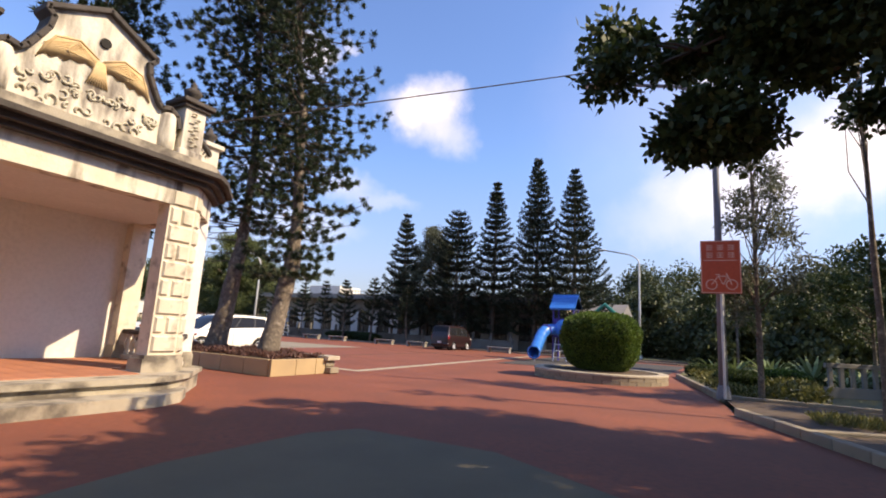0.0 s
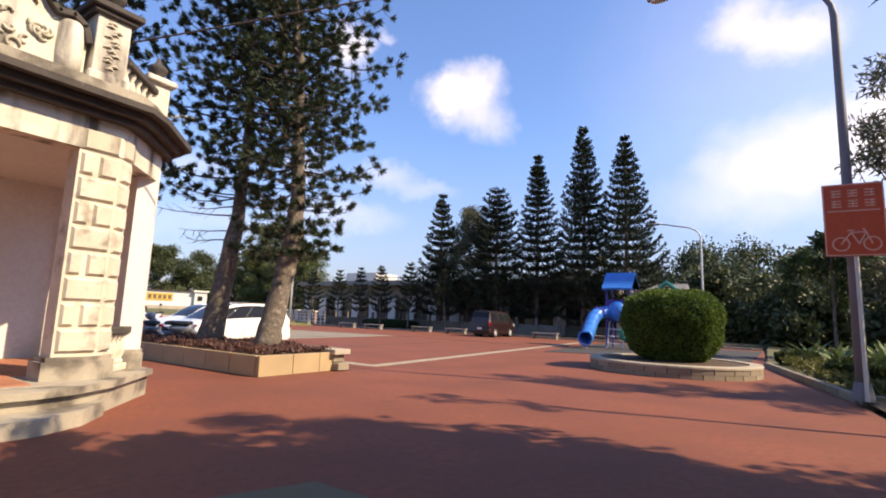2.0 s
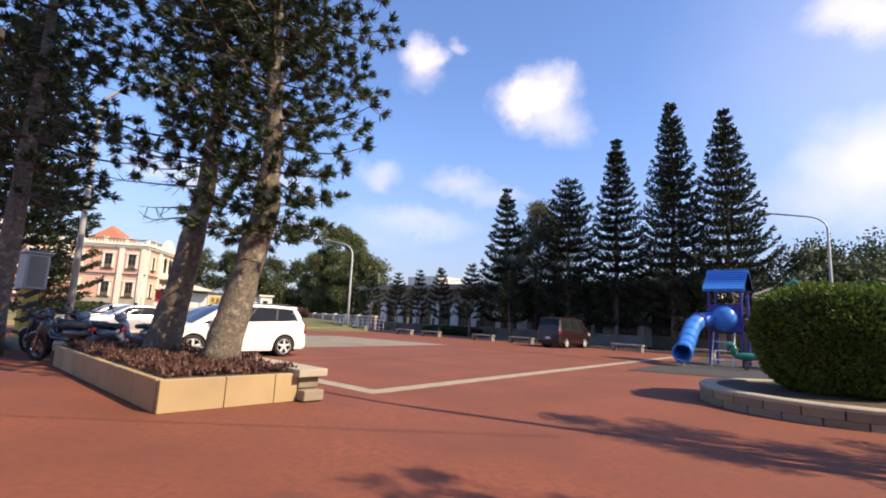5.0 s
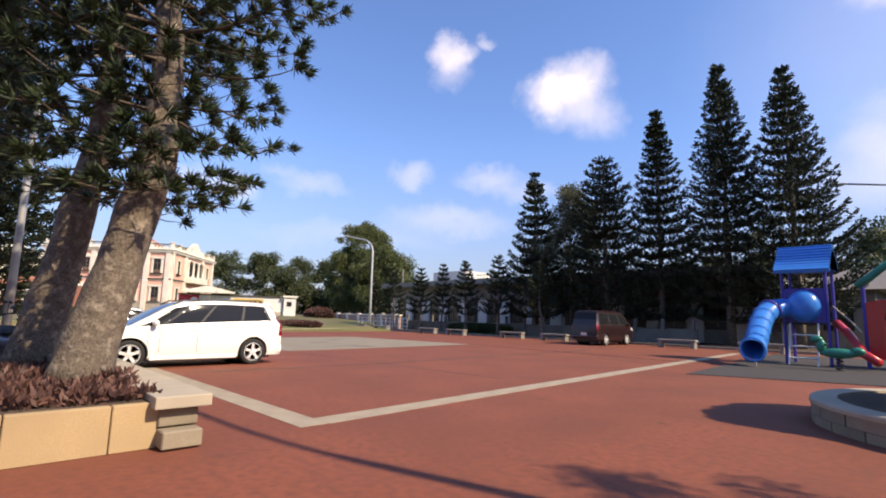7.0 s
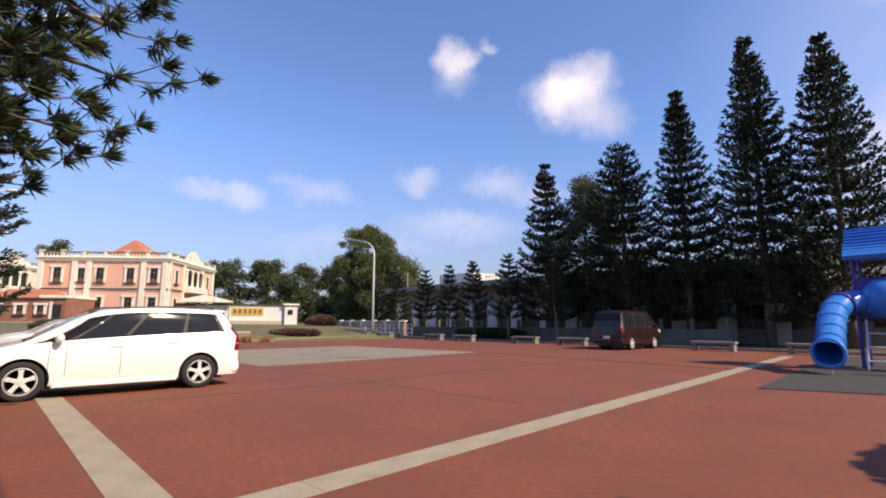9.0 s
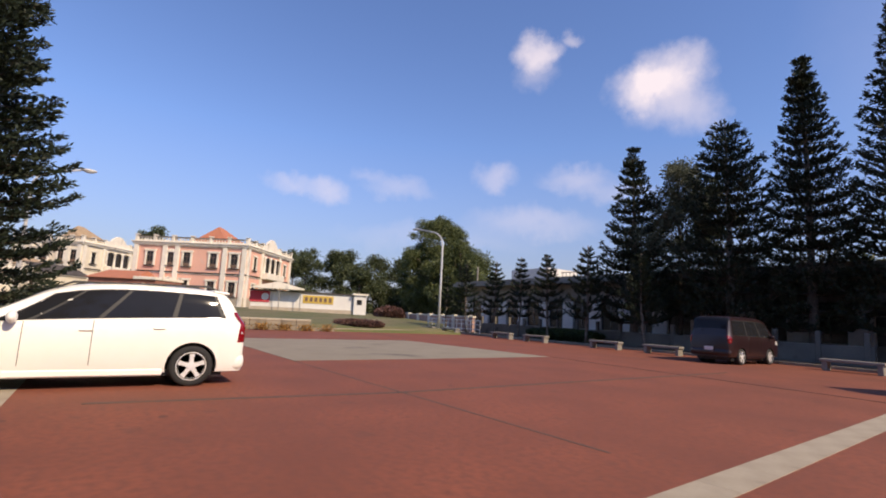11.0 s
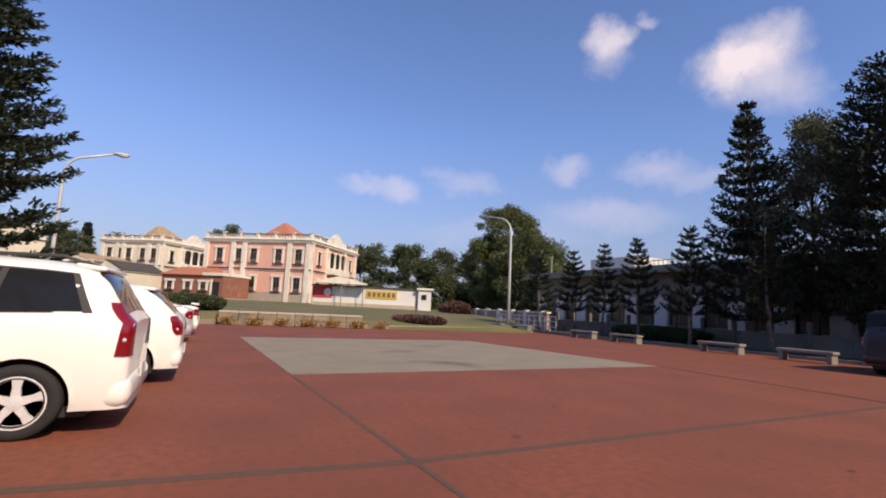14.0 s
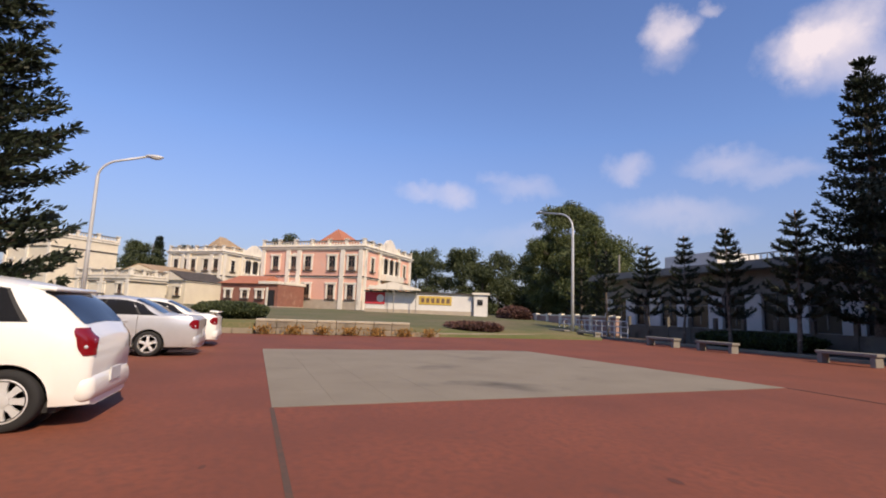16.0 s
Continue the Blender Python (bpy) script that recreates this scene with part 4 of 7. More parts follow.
# ---- buildings ----
M_PINK = material("pink_render", (0.78, 0.43, 0.32), 0.85, second=(0.72, 0.39, 0.29), scale=0.5, fine=6, bump=0.1, stain=(0.60, 0.46, 0.38), stain_scale=0.6, stain_cover=0.36)
M_CREAM = material("cream_render", (0.76, 0.68, 0.52), 0.85, second=(0.66, 0.57, 0.44), scale=0.6, fine=6, bump=0.1, stain=(0.33, 0.28, 0.23), stain_scale=0.8, stain_cover=0.38, streak=True)
M_TRIM = material("pale_trim", (0.80, 0.74, 0.62), 0.85, second=(0.68, 0.61, 0.50), scale=1.0, fine=8, stain=(0.26, 0.22, 0.18), stain_scale=1.2, stain_cover=0.40, streak=True)
M_BASE = material("granite_base", (0.45, 0.38, 0.29), 0.85, second=(0.36, 0.30, 0.23), scale=1.5, fine=6)
M_REDBRICK = material("red_brick_wall", (0.30, 0.125, 0.085), 0.9, second=(0.24, 0.10, 0.07), scale=1.5, fine=8, stain=(0.36, 0.20, 0.14), stain_scale=1.0)
M_ROOFTILE = material("orange_roof_tile", (0.46, 0.17, 0.09), 0.85, second=(0.38, 0.14, 0.08), scale=1.0, fine=8)
M_DARKWIN = material("dark_window", (0.025, 0.022, 0.02), 0.25, scale=2)
M_SHUTTER = material("brown_shutter", (0.17, 0.10, 0.065), 0.7, scale=2)
M_WHITEWALL = material("white_wall", (0.72, 0.70, 0.65), 0.85, second=(0.64, 0.61, 0.56), scale=0.6, fine=6, stain=(0.38, 0.35, 0.31), stain_scale=0.7, stain_cover=0.34, streak=True)
M_CONC = material("grey_concrete", (0.27, 0.25, 0.215), 0.9, second=(0.20, 0.185, 0.16), scale=1.0, fine=12, bump=0.15, stain=(0.15, 0.14, 0.12), stain_scale=1.0, stain_cover=0.38)
M_YELLOWTILE = material("stained_yellow_tile", (0.40, 0.28, 0.165), 0.85, second=(0.30, 0.21, 0.13), scale=1.2, fine=6)
M_GREYROOF = material("grey_roof", (0.20, 0.19, 0.18), 0.85, scale=1.5)


def window_set(wall, x, z, w, h, name="window", arched=False, face=0.0, surround=True):
    """A tall window on the face y = face (outside towards -y): surround, sill, sunk dark glass and shutters."""
    win = part(name, boxed(x, face + 0.02, z, w, 0.10, h), M_DARKWIN, wall)
    if surround:
        bm = boxed(x - w / 2 - 0.13, face - 0.05, z, 0.26, 0.18, h + 0.1, bevel=0.01)
        box(bm, x + w / 2 + 0.13, face - 0.05, z, 0.26, 0.18, h + 0.1, bevel=0.01)
        box(bm, x, face - 0.06, z + h / 2 + 0.17, w + 0.75, 0.26, 0.26, bevel=0.01)
        if arched:
            tube(bm, [(x + (w / 2 + 0.08) * math.cos(a), face - 0.05, z + h / 2 - 0.1 + (w / 2 + 0.08) * math.sin(a)) for a in np.linspace(0, math.pi, 9)], 0.09, 6)
        part("window_frame", bm, M_TRIM, win)
        part("window_sill", boxed(x, face - 0.08, z - h / 2 - 0.09, w + 0.5, 0.28, 0.14, bevel=0.01), M_STAINED, win)
    bm = boxed(x, face - 0.035, z, 0.05, 0.03, h)
    box(bm, x, face - 0.035, z + h * 0.22, w, 0.03, 0.05)
    part("mullion", bm, M_SHUTTER, win)
    for sgn in (-1, 1):
        part("casement", boxed(x + sgn * w * 0.25, face - 0.032, z - h * 0.36, w * 0.44, 0.02, h * 0.22), M_SHUTTER, win)
    return win


def parapet(parent, x0, x1, y, z, posts, axis="x"):
    """A low pierced parapet with posts along one side."""
    ln = x1 - x0
    c = (x0 + x1) / 2
    bm = bmesh.new()
    if axis == "x":
        box(bm, c, y, z + 0.10, ln, 0.22, 0.2)
        box(bm, c, y, z + 0.60, ln, 0.30, 0.10)
        for k in range(int(ln / 0.42)):
            box(bm, x0 + 0.21 + 0.42 * k, y, z + 0.37, 0.13, 0.12, 0.38)
    else:
        box(bm, y, c, z + 0.10, 0.22, ln, 0.2)
        box(bm, y, c, z + 0.60, 0.30, ln, 0.10)
        for k in range(int(ln / 0.42)):
            box(bm, y, x0 + 0.21 + 0.42 * k, z + 0.37, 0.12, 0.13, 0.38)
    par = part("parapet", bm, M_TRIM, parent)
    back = boxed(c, y - 0.02, z + 0.67, ln, 0.38, 0.07) if axis == "x" else boxed(y + 0.02, c, z + 0.67, 0.38, ln, 0.07)
    part("parapet_rail", back, M_STAINED, par, "black-stained parapet rail")
    for k in range(posts):
        s = x0 + ln * k / (posts - 1)
        px, py = (s, y) if axis == "x" else (y, s)
        bm = boxed(px, py, z + 0.42, 0.42, 0.42, 0.84, bevel=0.03)
        box(bm, px, py, z + 0.89, 0.56, 0.56, 0.10, bevel=0.03)
        part("parapet_post", bm, M_TRIM, par)
    return par


def mansion(x, y, z, rz, lx, ly, wall_mat, label, loggia=True):
    """A two-storey villa with string courses, corner pilasters, a pierced parapet and a pediment on its end front. Local -y and +x are the fronts."""
    house = thing("mansion", x, y, z, label, "house", rz=rz)
    H1, H2 = 4.2, 8.1
    wall = part("wall", boxed(lx / 2, ly / 2, H2 / 2 - 0.5, lx, ly, H2 + 1.0), wall_mat, house)
    bm = bmesh.new()
    box(bm, lx / 2, ly / 2, 0.55, lx + 0.16, ly + 0.16, 1.5)
    part("base_course", bm, M_BASE, house, "grey granite base")
    for zz, g, h in ((H1, 0.22, 0.14), (H1 + 0.16, 0.40, 0.16), (H2 - 0.22, 0.28, 0.18), (H2 + 0.0, 0.62, 0.26), (H2 + 0.22, 0.9, 0.16)):
        part("string_course", boxed(lx / 2, ly / 2, zz, lx + g, ly + g, h, bevel=0.03), M_TRIM if zz != H1 + 0.16 else M_STAINED, house)
    for px in (0.25, lx * 0.275, lx * 0.385, lx * 0.81, lx - 0.30):
        part("pilaster", boxed(px, -0.09, H2 / 2, 0.62, 0.24, H2), M_TRIM, house)
    for py in (0.45, ly * 0.3, ly * 0.7, ly - 0.45):
        part("pilaster", boxed(lx + 0.09, py, H2 / 2, 0.24, 0.62, H2), M_TRIM, house)
    for zz in (2.35, 6.1):
        for px in (lx * 0.145, lx * 0.475, lx * 0.71, lx * 0.895):
            window_set(wall, px, zz, 0.95, 1.85)
        window_set(wall, lx * 0.33, zz, 0.85, 1.75, arched=True)
    for zz in (2.35, 6.1):
        for py in (ly * 0.16, ly * 0.84):
            win = part("window", boxed(lx - 0.02, py, zz, 0.10, 0.85, 1.75), M_DARKWIN, wall)
            bm = boxed(lx + 0.05, py - 0.53, zz, 0.16, 0.2, 1.85)
            box(bm, lx + 0.05, py + 0.53, zz, 0.16, 0.2, 1.85)
            box(bm, lx + 0.08, py, zz + 1.02, 0.22, 1.4, 0.2)
            part("window_frame", bm, M_TRIM, win)
            part("window_sill", boxed(lx + 0.08, py, zz - 0.97, 0.28, 1.35, 0.14), M_STAINED, win)
    if loggia:
        for zz, hh in ((6.0, 2.9), (2.0, 2.9)):
            # flat dark plate paints the shaded depth behind the loggia columns
            part("loggia_opening", boxed(lx + 0.01, ly * 0.5, zz, 0.08, ly * 0.36, hh), M_DARKWIN, wall)
            for k in range(4):
                part("loggia_column", lathe(bmesh.new(), [(0.26, -hh / 2), (0.26, -hh / 2 + 0.2), (0.18, -hh / 2 + 0.3), (0.16, hh / 2 - 0.35), (0.26, hh / 2 - 0.2), (0.26, hh / 2)], x=lx + 0.35, y=ly * (0.32 + 0.12 * k), z=zz, n=10), M_TRIM, house, smooth=True)
        part("balcony", boxed(lx + 0.55, ly * 0.5, H1 + 0.45, 1.0, ly * 0.40, 0.9, bevel=0.04), M_TRIM, house)
    parapet(house, 0.1, lx, 0.05, H2 + 0.3, 7)
    parapet(house, 0.1, ly * 0.3, lx - 0.05, H2 + 0.3, 3, "y")
    parapet(house, ly * 0.7, ly, lx - 0.05, H2 + 0.3, 3, "y")
    half_p = [(ly * 0.2, 0), (ly * 0.2, 0.5), (ly * 0.17, 0.8), (ly * 0.12, 0.85), (ly * 0.09, 1.3), (ly * 0.04, 1.75), (0, 1.9)]
    out = [(ly / 2 + u, H2 + 0.3 + v) for u, v in half_p] + [(ly / 2 - u, H2 + 0.3 + v) for u, v in half_p[-2::-1]]
    part("pediment", sheet(bmesh.new(), out, "x", lx - 0.25, lx + 0.1), M_TRIM, house)
    bm = bmesh.new()
    ax, ay, rise = lx * 0.58, ly * 0.30, 3.2
    v = [bm.verts.new(c) for c in ((lx * 0.38, 1.5, H2 + 0.1), (lx * 0.78, 1.5, H2 + 0.1), (lx * 0.78, ly * 0.8, H2 + 0.1), (lx * 0.38, ly * 0.8, H2 + 0.1), (ax, ay * 0.9, H2 + 0.1 + rise), (ax, ay * 1.15, H2 + 0.1 + rise))]
    for f in ((0, 1, 4), (1, 2, 5, 4), (2, 3, 5), (3, 0, 4, 5), (3, 2, 1, 0)):
        bm.faces.new([v[i] for i in f])
    part("roof", bm, M_ROOFTILE if wall_mat is M_PINK else M_YELLOWTILE, house, "low tiled hip roof")
    return house


mansion(-88.4, 18.9, 1.15, 52.8, 15.7, 15.7, M_PINK, "two-storey pink villa with pale trim and a carved parapet")
mansion(-109.2, 3.4, 1.6, 52.8, 11.2, 15.0, M_CREAM, "weathered cream villa with stained trim and loggias")

# low red brick house in front of the pink villa
brick = thing("brick_house", -87.5, 20.1, 1.0, "low red brick house with a tiled roof", "house", rz=52.8)
bw = part("wall", boxed(1.6, -3.2, 1.2, 8.7, 5.4, 3.8), M_REDBRICK, brick)
for px in (-1.5, 1.1, 3.3):
    window_set(bw, px, 1.7, 0.75, 0.95, face=-5.92)
part("door", boxed(5.05, -5.94, 1.15, 0.9, 0.1, 2.3), M_DARKWIN, brick)
part("door_jamb", boxed(4.4, -5.95, 1.3, 0.28, 0.12, 2.6), M_TRIM, brick)
part("base_course", boxed(1.6, -3.2, -0.3, 8.9, 5.6, 1.3), M_BASE, brick)
bm = bmesh.new()
v = [bm.verts.new(c) for c in ((-3.1, -6.2, 3.05), (3.1, -6.2, 3.05), (3.1, -0.2, 3.05), (-3.1, -0.2, 3.05), (-2.3, -3.2, 4.2), (3.1, -3.2, 4.2))]
for f in ((0, 1, 5, 4), (3, 4, 5, 2), (0, 4, 3), (1, 2, 5), (3, 2, 1, 0)):
    bm.faces.new([v[i] for i in f])
part("roof", bm, M_ROOFTILE, brick, "tiled roof")
part("eaves", boxed(4.6, -3.2, 3.2, 2.9, 5.9, 0.35, bevel=0.03), M_TRIM, brick)

# cream side houses far off on the lawn
for x, y, rz, lx, ly, hh, label in ((-92, 5.5, 52.8, 5.0, 7.0, 3.4, "small cream gabled house"), (-101, -1.5, 52.8, 8, 8, 4.6, "cream old house with a yellow tiled roof"),
                                    (-88, -2.5, 52.8, 9, 5, 3.2, "long low cream house with stained plaster"), (-97, -14, 52.8, 9, 9, 8.6, "tall pale old house with stained plaster")):
    house = thing("old_house", x, y, 1.0, label, "house", rz=rz)
    wl2 = part("wall", boxed(lx / 2, ly / 2, hh / 2 - 0.3, lx, ly, hh + 0.6), M_CREAM, house)
    for k in range(max(2, int(lx / 2.6))):
        window_set(wl2, lx * (k + 0.5) / max(2, int(lx / 2.6)), hh * 0.55, 0.7, 1.1)
    if "long" in label or "tall" in label:
        part("flat_roof", boxed(lx / 2, ly / 2, hh + 0.06, lx, ly, 0.12), M_STEP, house)
        parapet(house, 0.1, lx - 0.1, 0.05, hh + 0.1, 5)
        parapet(house, 0.1, ly - 0.1, lx - 0.05, hh + 0.1, 4, "y")
        for px in (0.3, lx * 0.5, lx - 0.3):
            part("pilaster", boxed(px, -0.08, hh / 2, 0.5, 0.2, hh), M_TRIM, house)
        part("string_course", boxed(lx / 2, ly / 2, hh * 0.82, lx + 0.24, ly + 0.24, 0.14), M_STAINED, house)
    else:
        bm = bmesh.new()
        v = [bm.verts.new(c) for c in ((-0.3, -0.3, hh), (lx + 0.3, -0.3, hh), (lx + 0.3, ly + 0.3, hh), (-0.3, ly + 0.3, hh), (lx / 2, -0.3, hh + 1.3), (lx / 2, ly + 0.3, hh + 1.3))]
        for f in ((0, 1, 4), (1, 2, 5, 4), (2, 3, 5), (3, 0, 4, 5), (3, 2, 1, 0)):
            bm.faces.new([v[i] for i in f])
        part("roof", bm, M_STAINED if lx < 6 else M_YELLOWTILE, house, "stained tiled roof")
        part("gable_wall", sheet(bmesh.new(), [(0, hh - 0.05), (lx / 2, hh + 1.12), (lx, hh - 0.05)], "y", -0.34, -0.31), M_CREAM, house)
    part("cornice", boxed(lx / 2, ly / 2, hh - 0.1, lx + 0.3, ly + 0.3, 0.22), M_TRIM, house)

# white garden wall with a painted panel and a red poster
gw = thing("garden_wall", -70.5, 30.6, 0.75, "white garden wall with a tiled canopy, a yellow panel and a red poster", "wall", rz=71.9, kind="structure")
part("wall", boxed(5.9, 0, 1.3, 11.8, 0.25, 2.6), M_WHITEWALL, gw)
part("base_course", boxed(5.9, -0.02, 0.25, 12.0, 0.34, 1.0), M_BASE, gw)
part("coping", boxed(5.9, 0, 2.66, 12.2, 0.6, 0.14), M_STAINED, gw)
part("canopy_roof", sheet(bmesh.new(), [(0.2, 3.0), (3.0, 3.7), (6.0, 3.0), (6.0, 2.85), (0.2, 2.85)], "y", -1.5, 0.6), M_TRIM, gw)
part("poster", boxed(1.0, -0.17, 1.9, 2.2, 0.05, 1.3), material("red_poster", (0.55, 0.04, 0.05), 0.6), gw, "red poster")
bm = bmesh.new()
bmesh.ops.create_cone(bm, cap_ends=True, segments=20, radius1=0.42, radius2=0.42, depth=0.04, matrix=pose(1.6, -0.21, 1.9, 90, 0, 0))
part("poster_disc", bm, M_WHITEWALL, gw)
part("panel", boxed(7.7, -0.15, 1.85, 3.6, 0.06, 0.95), material("yellow_panel", (0.62, 0.42, 0.08), 0.7), gw, "yellow painted panel")
for k in range(6):
    part("panel_mark", boxed(6.3 + 0.56 * k, -0.19, 1.85, 0.34, 0.04, 0.5), M_SHUTTER, gw)
part("gatehouse", boxed(12.7, 0.2, 1.3, 1.5, 1.6, 2.7), M_WHITEWALL, gw)
part("gatehouse_roof", boxed(12.7, 0.2, 2.75, 1.9, 2.0, 0.22), M_TRIM, gw)
part("gatehouse_window", boxed(12.6, -0.62, 1.8, 0.6, 0.06, 0.6), M_DARKWIN, gw)
for px in (3.2, 5.6):
    part("canopy_post", lathe(bmesh.new(), [(0.05, 0), (0.05, 2.85)], x=px, y=-1.3, n=8), M_CONC, gw)

# long low school building, in shade
sb = thing("school_building", -54, 50, 0.05, "long white low school building with dark windows and railed roof", "building")
part("wall", boxed(20, 4, 2.2, 40, 8, 4.6), M_CREAM, sb)
part("fascia", boxed(20, -0.12, 3.85, 40.2, 0.5, 1.5, bevel=0.02), M_CONC, sb, "stained grey concrete fascia")
part("roof_slab", boxed(20, 3.4, 4.75, 41, 10.2, 0.35), M_CONC, sb)
part("roof_parapet", boxed(20, -1.4, 5.02, 40.6, 0.2, 0.22), M_CONC, sb)
part("base_course", boxed(20, -0.1, 0.45, 40, 0.25, 0.9), M_CONC, sb)
for k in range(14):
    x = 2.03 + 2.85 * k
    win = part("window" if k % 4 else "door", boxed(x, -0.02, 2.0 if k % 4 else 1.6, 1.75, 0.10, 2.3 if k % 4 else 3.0), M_DARKWIN, sb)
    bm = boxed(x, -0.09, 2.2, 0.06, 0.05, 2.2)
    box(bm, x, -0.09, 2.4, 1.75, 0.05, 0.06)
    part("window_frame", bm, M_CONC, win)
for k in range(15):
    part("pier", boxed(0.6 + 2.85 * k if k else 0.6, -0.16, 1.55, 1.15, 0.3, 3.1, bevel=0.02), M_WHITEWALL, sb, "white plastered pier")
rail = part("roof_rail", boxed(24, -1.35, 5.48, 18, 0.05, 0.06), M_CONC, sb)
for k in range(46):
    part("rail_bar", boxed(15.2 + 0.4 * k, -1.35, 5.29, 0.04, 0.04, 0.36), M_CONC, rail)
part("roof_room", boxed(9.0, 2.6, 5.6, 5.0, 4.0, 1.4), M_WHITEWALL, sb)
part("roof_mast", boxed(3.2, -1.2, 5.7, 0.12, 0.12, 2.0), M_CONC, sb)

hb = thing("low_house", -25.7, 51.5, 0.05, "low grey house with a grey roof behind the playground", "building")
part("wall", boxed(8, 3, 1.8, 16, 6, 3.6), M_CONC, hb)
for k in range(5):
    win = part("window", boxed(1.8 + 3.1 * k, -0.02, 1.8, 1.5, 0.1, 1.5), M_DARKWIN, hb)
    part("window_frame", boxed(1.8 + 3.1 * k, -0.08, 1.8, 0.08, 0.05, 1.5), M_TRIM, win)
bm = bmesh.new()
v = [bm.verts.new(c) for c in ((-0.6, -0.9, 3.5), (16.6, -0.9, 3.5), (16.6, 6.9, 3.5), (-0.6, 6.9, 3.5), (-0.6, 3, 5.0), (16.6, 3, 5.0))]
for f in ((0, 1, 5, 4), (3, 4, 5, 2), (0, 4, 3), (1, 2, 5), (3, 2, 1, 0)):
    bm.faces.new([v[i] for i in f])
part("roof", bm, M_GREYROOF, hb, "grey pitched roof")
sb2 = thing("shelter_wall", -22, 50.4, 0.05, "shaded white wall behind the tall pines", "wall", kind="structure")
part("wall", boxed(2.5, 1, 1.7, 6, 2, 3.4), M_WHITEWALL, sb2)

# grey fence wall with posts in front of the school
fw = thing("fence_wall", -46, 45.5, 0.05, "low grey concrete fence wall with posts", "fence", kind="structure")
M_FENCE = material("stained_fence", (0.17, 0.155, 0.13), 0.9, second=(0.12, 0.11, 0.095), scale=1.0, fine=10, stain=(0.07, 0.065, 0.055), stain_scale=1.2)
part("wall", boxed(14, 0, 0.45, 29, 0.18, 0.9), M_FENCE, fw)
for k in range(16):
    part("post", boxed(0.5 + 1.85 * k, -0.03, 0.75, 0.2, 0.22, 1.5, bevel=0.02), M_FENCE, fw)

# stone wall round the lawn
lw = thing("lawn_wall", -41.0, 20.4, 0, "low pale stone wall along the lawn", "wall", kind="structure")
for k in range(8):
    part("coping_slab", boxed(0, 0.48 + 0.94 * k, 0.66, 0.40, 0.92, 0.12, bevel=0.02), M_CAP, lw)
    for r in range(2):
        part("block", boxed(0.02, 0.48 + 0.94 * k, 0.15 + 0.30 * r, 0.30, 0.92, 0.29, bevel=0.015), M_KERB, lw)
kerb([(-41.0, 28.0), (-42.0, 33.5), (-44.4, 41.9)], 0.2, 0.22, "pale kerb along the edge of the lawn")
kerb([(-41.0, 20.3), (-41.0, 5.0)], 0.2, 0.25, "pale kerb along the edge of the lawn")

# pink retaining wall and a white railing by the far lamp
rw = thing("ramp_wall", -60, 46.0, 0.0, "pink-grey retaining wall with a pale coping", "wall", kind="structure")
part("wall", boxed(6, 0, 0.7, 13, 0.3, 1.4), material("pink_grey_stone", (0.42, 0.27, 0.23), 0.9, second=(0.34, 0.22, 0.19), scale=1.0), rw)
part("coping", boxed(6, 0, 1.45, 13.2, 0.42, 0.14), M_TRIM, rw)
for k in range(6):
    part("pier", boxed(0.2 + 2.3 * k, -0.05, 0.8, 0.4, 0.42, 1.6), M_TRIM, rw)
wr = thing("white_railing", -50.2, 42.6, 0.05, "white painted metal railing beside a ramp", "railing")
M_WHITEPAINT = material("white_paint", (0.78, 0.77, 0.74), 0.45, scale=3, fine=20)
for zz in (0.35, 0.75, 1.1):
    part("rail", tube(bmesh.new(), [(0, 0, zz), (7.4, 0.5, zz)], 0.035, 6), M_WHITEPAINT, wr)
for k in range(13):
    part("post", tube(bmesh.new(), [(0.62 * k, 0.042 * k, 0), (0.62 * k, 0.042 * k, 1.14)], 0.035, 6), M_WHITEPAINT, wr)

# ---- stone benches along the far edge ----
bench = thing("stone_bench", -24.5, 40.5, 0.0, "grey stone slab bench on two block feet", "bench", group="benches along the plaza")
part("seat", boxed(0, 0, 0.40, 2.0, 0.45, 0.11, bevel=0.02, segments=2), M_CONC, bench)
for sx in (-0.85, 0.85):
    part("leg", boxed(sx, 0, 0.17, 0.18, 0.40, 0.35, bevel=0.015), M_CONC, bench)
for x, y in ((-27.9, 40.4), (-33.2, 40.2), (-36.5, 40.2), (-42.6, 40.0), (-16.9, 40.8), (-46.2, 40.1), (-13.0, 41.0)):
    copy_thing(bench, pose(x, y, 0, 0, 0, 0.6))

# ---- street lamps ----
M_POLE = material("grey_painted_steel", (0.42, 0.42, 0.41), 0.5, metal=0.3, second=(0.34, 0.34, 0.33), scale=1.5, fine=20)
M_LENS = material("lamp_lens", (0.62, 0.62, 0.58), 0.3)


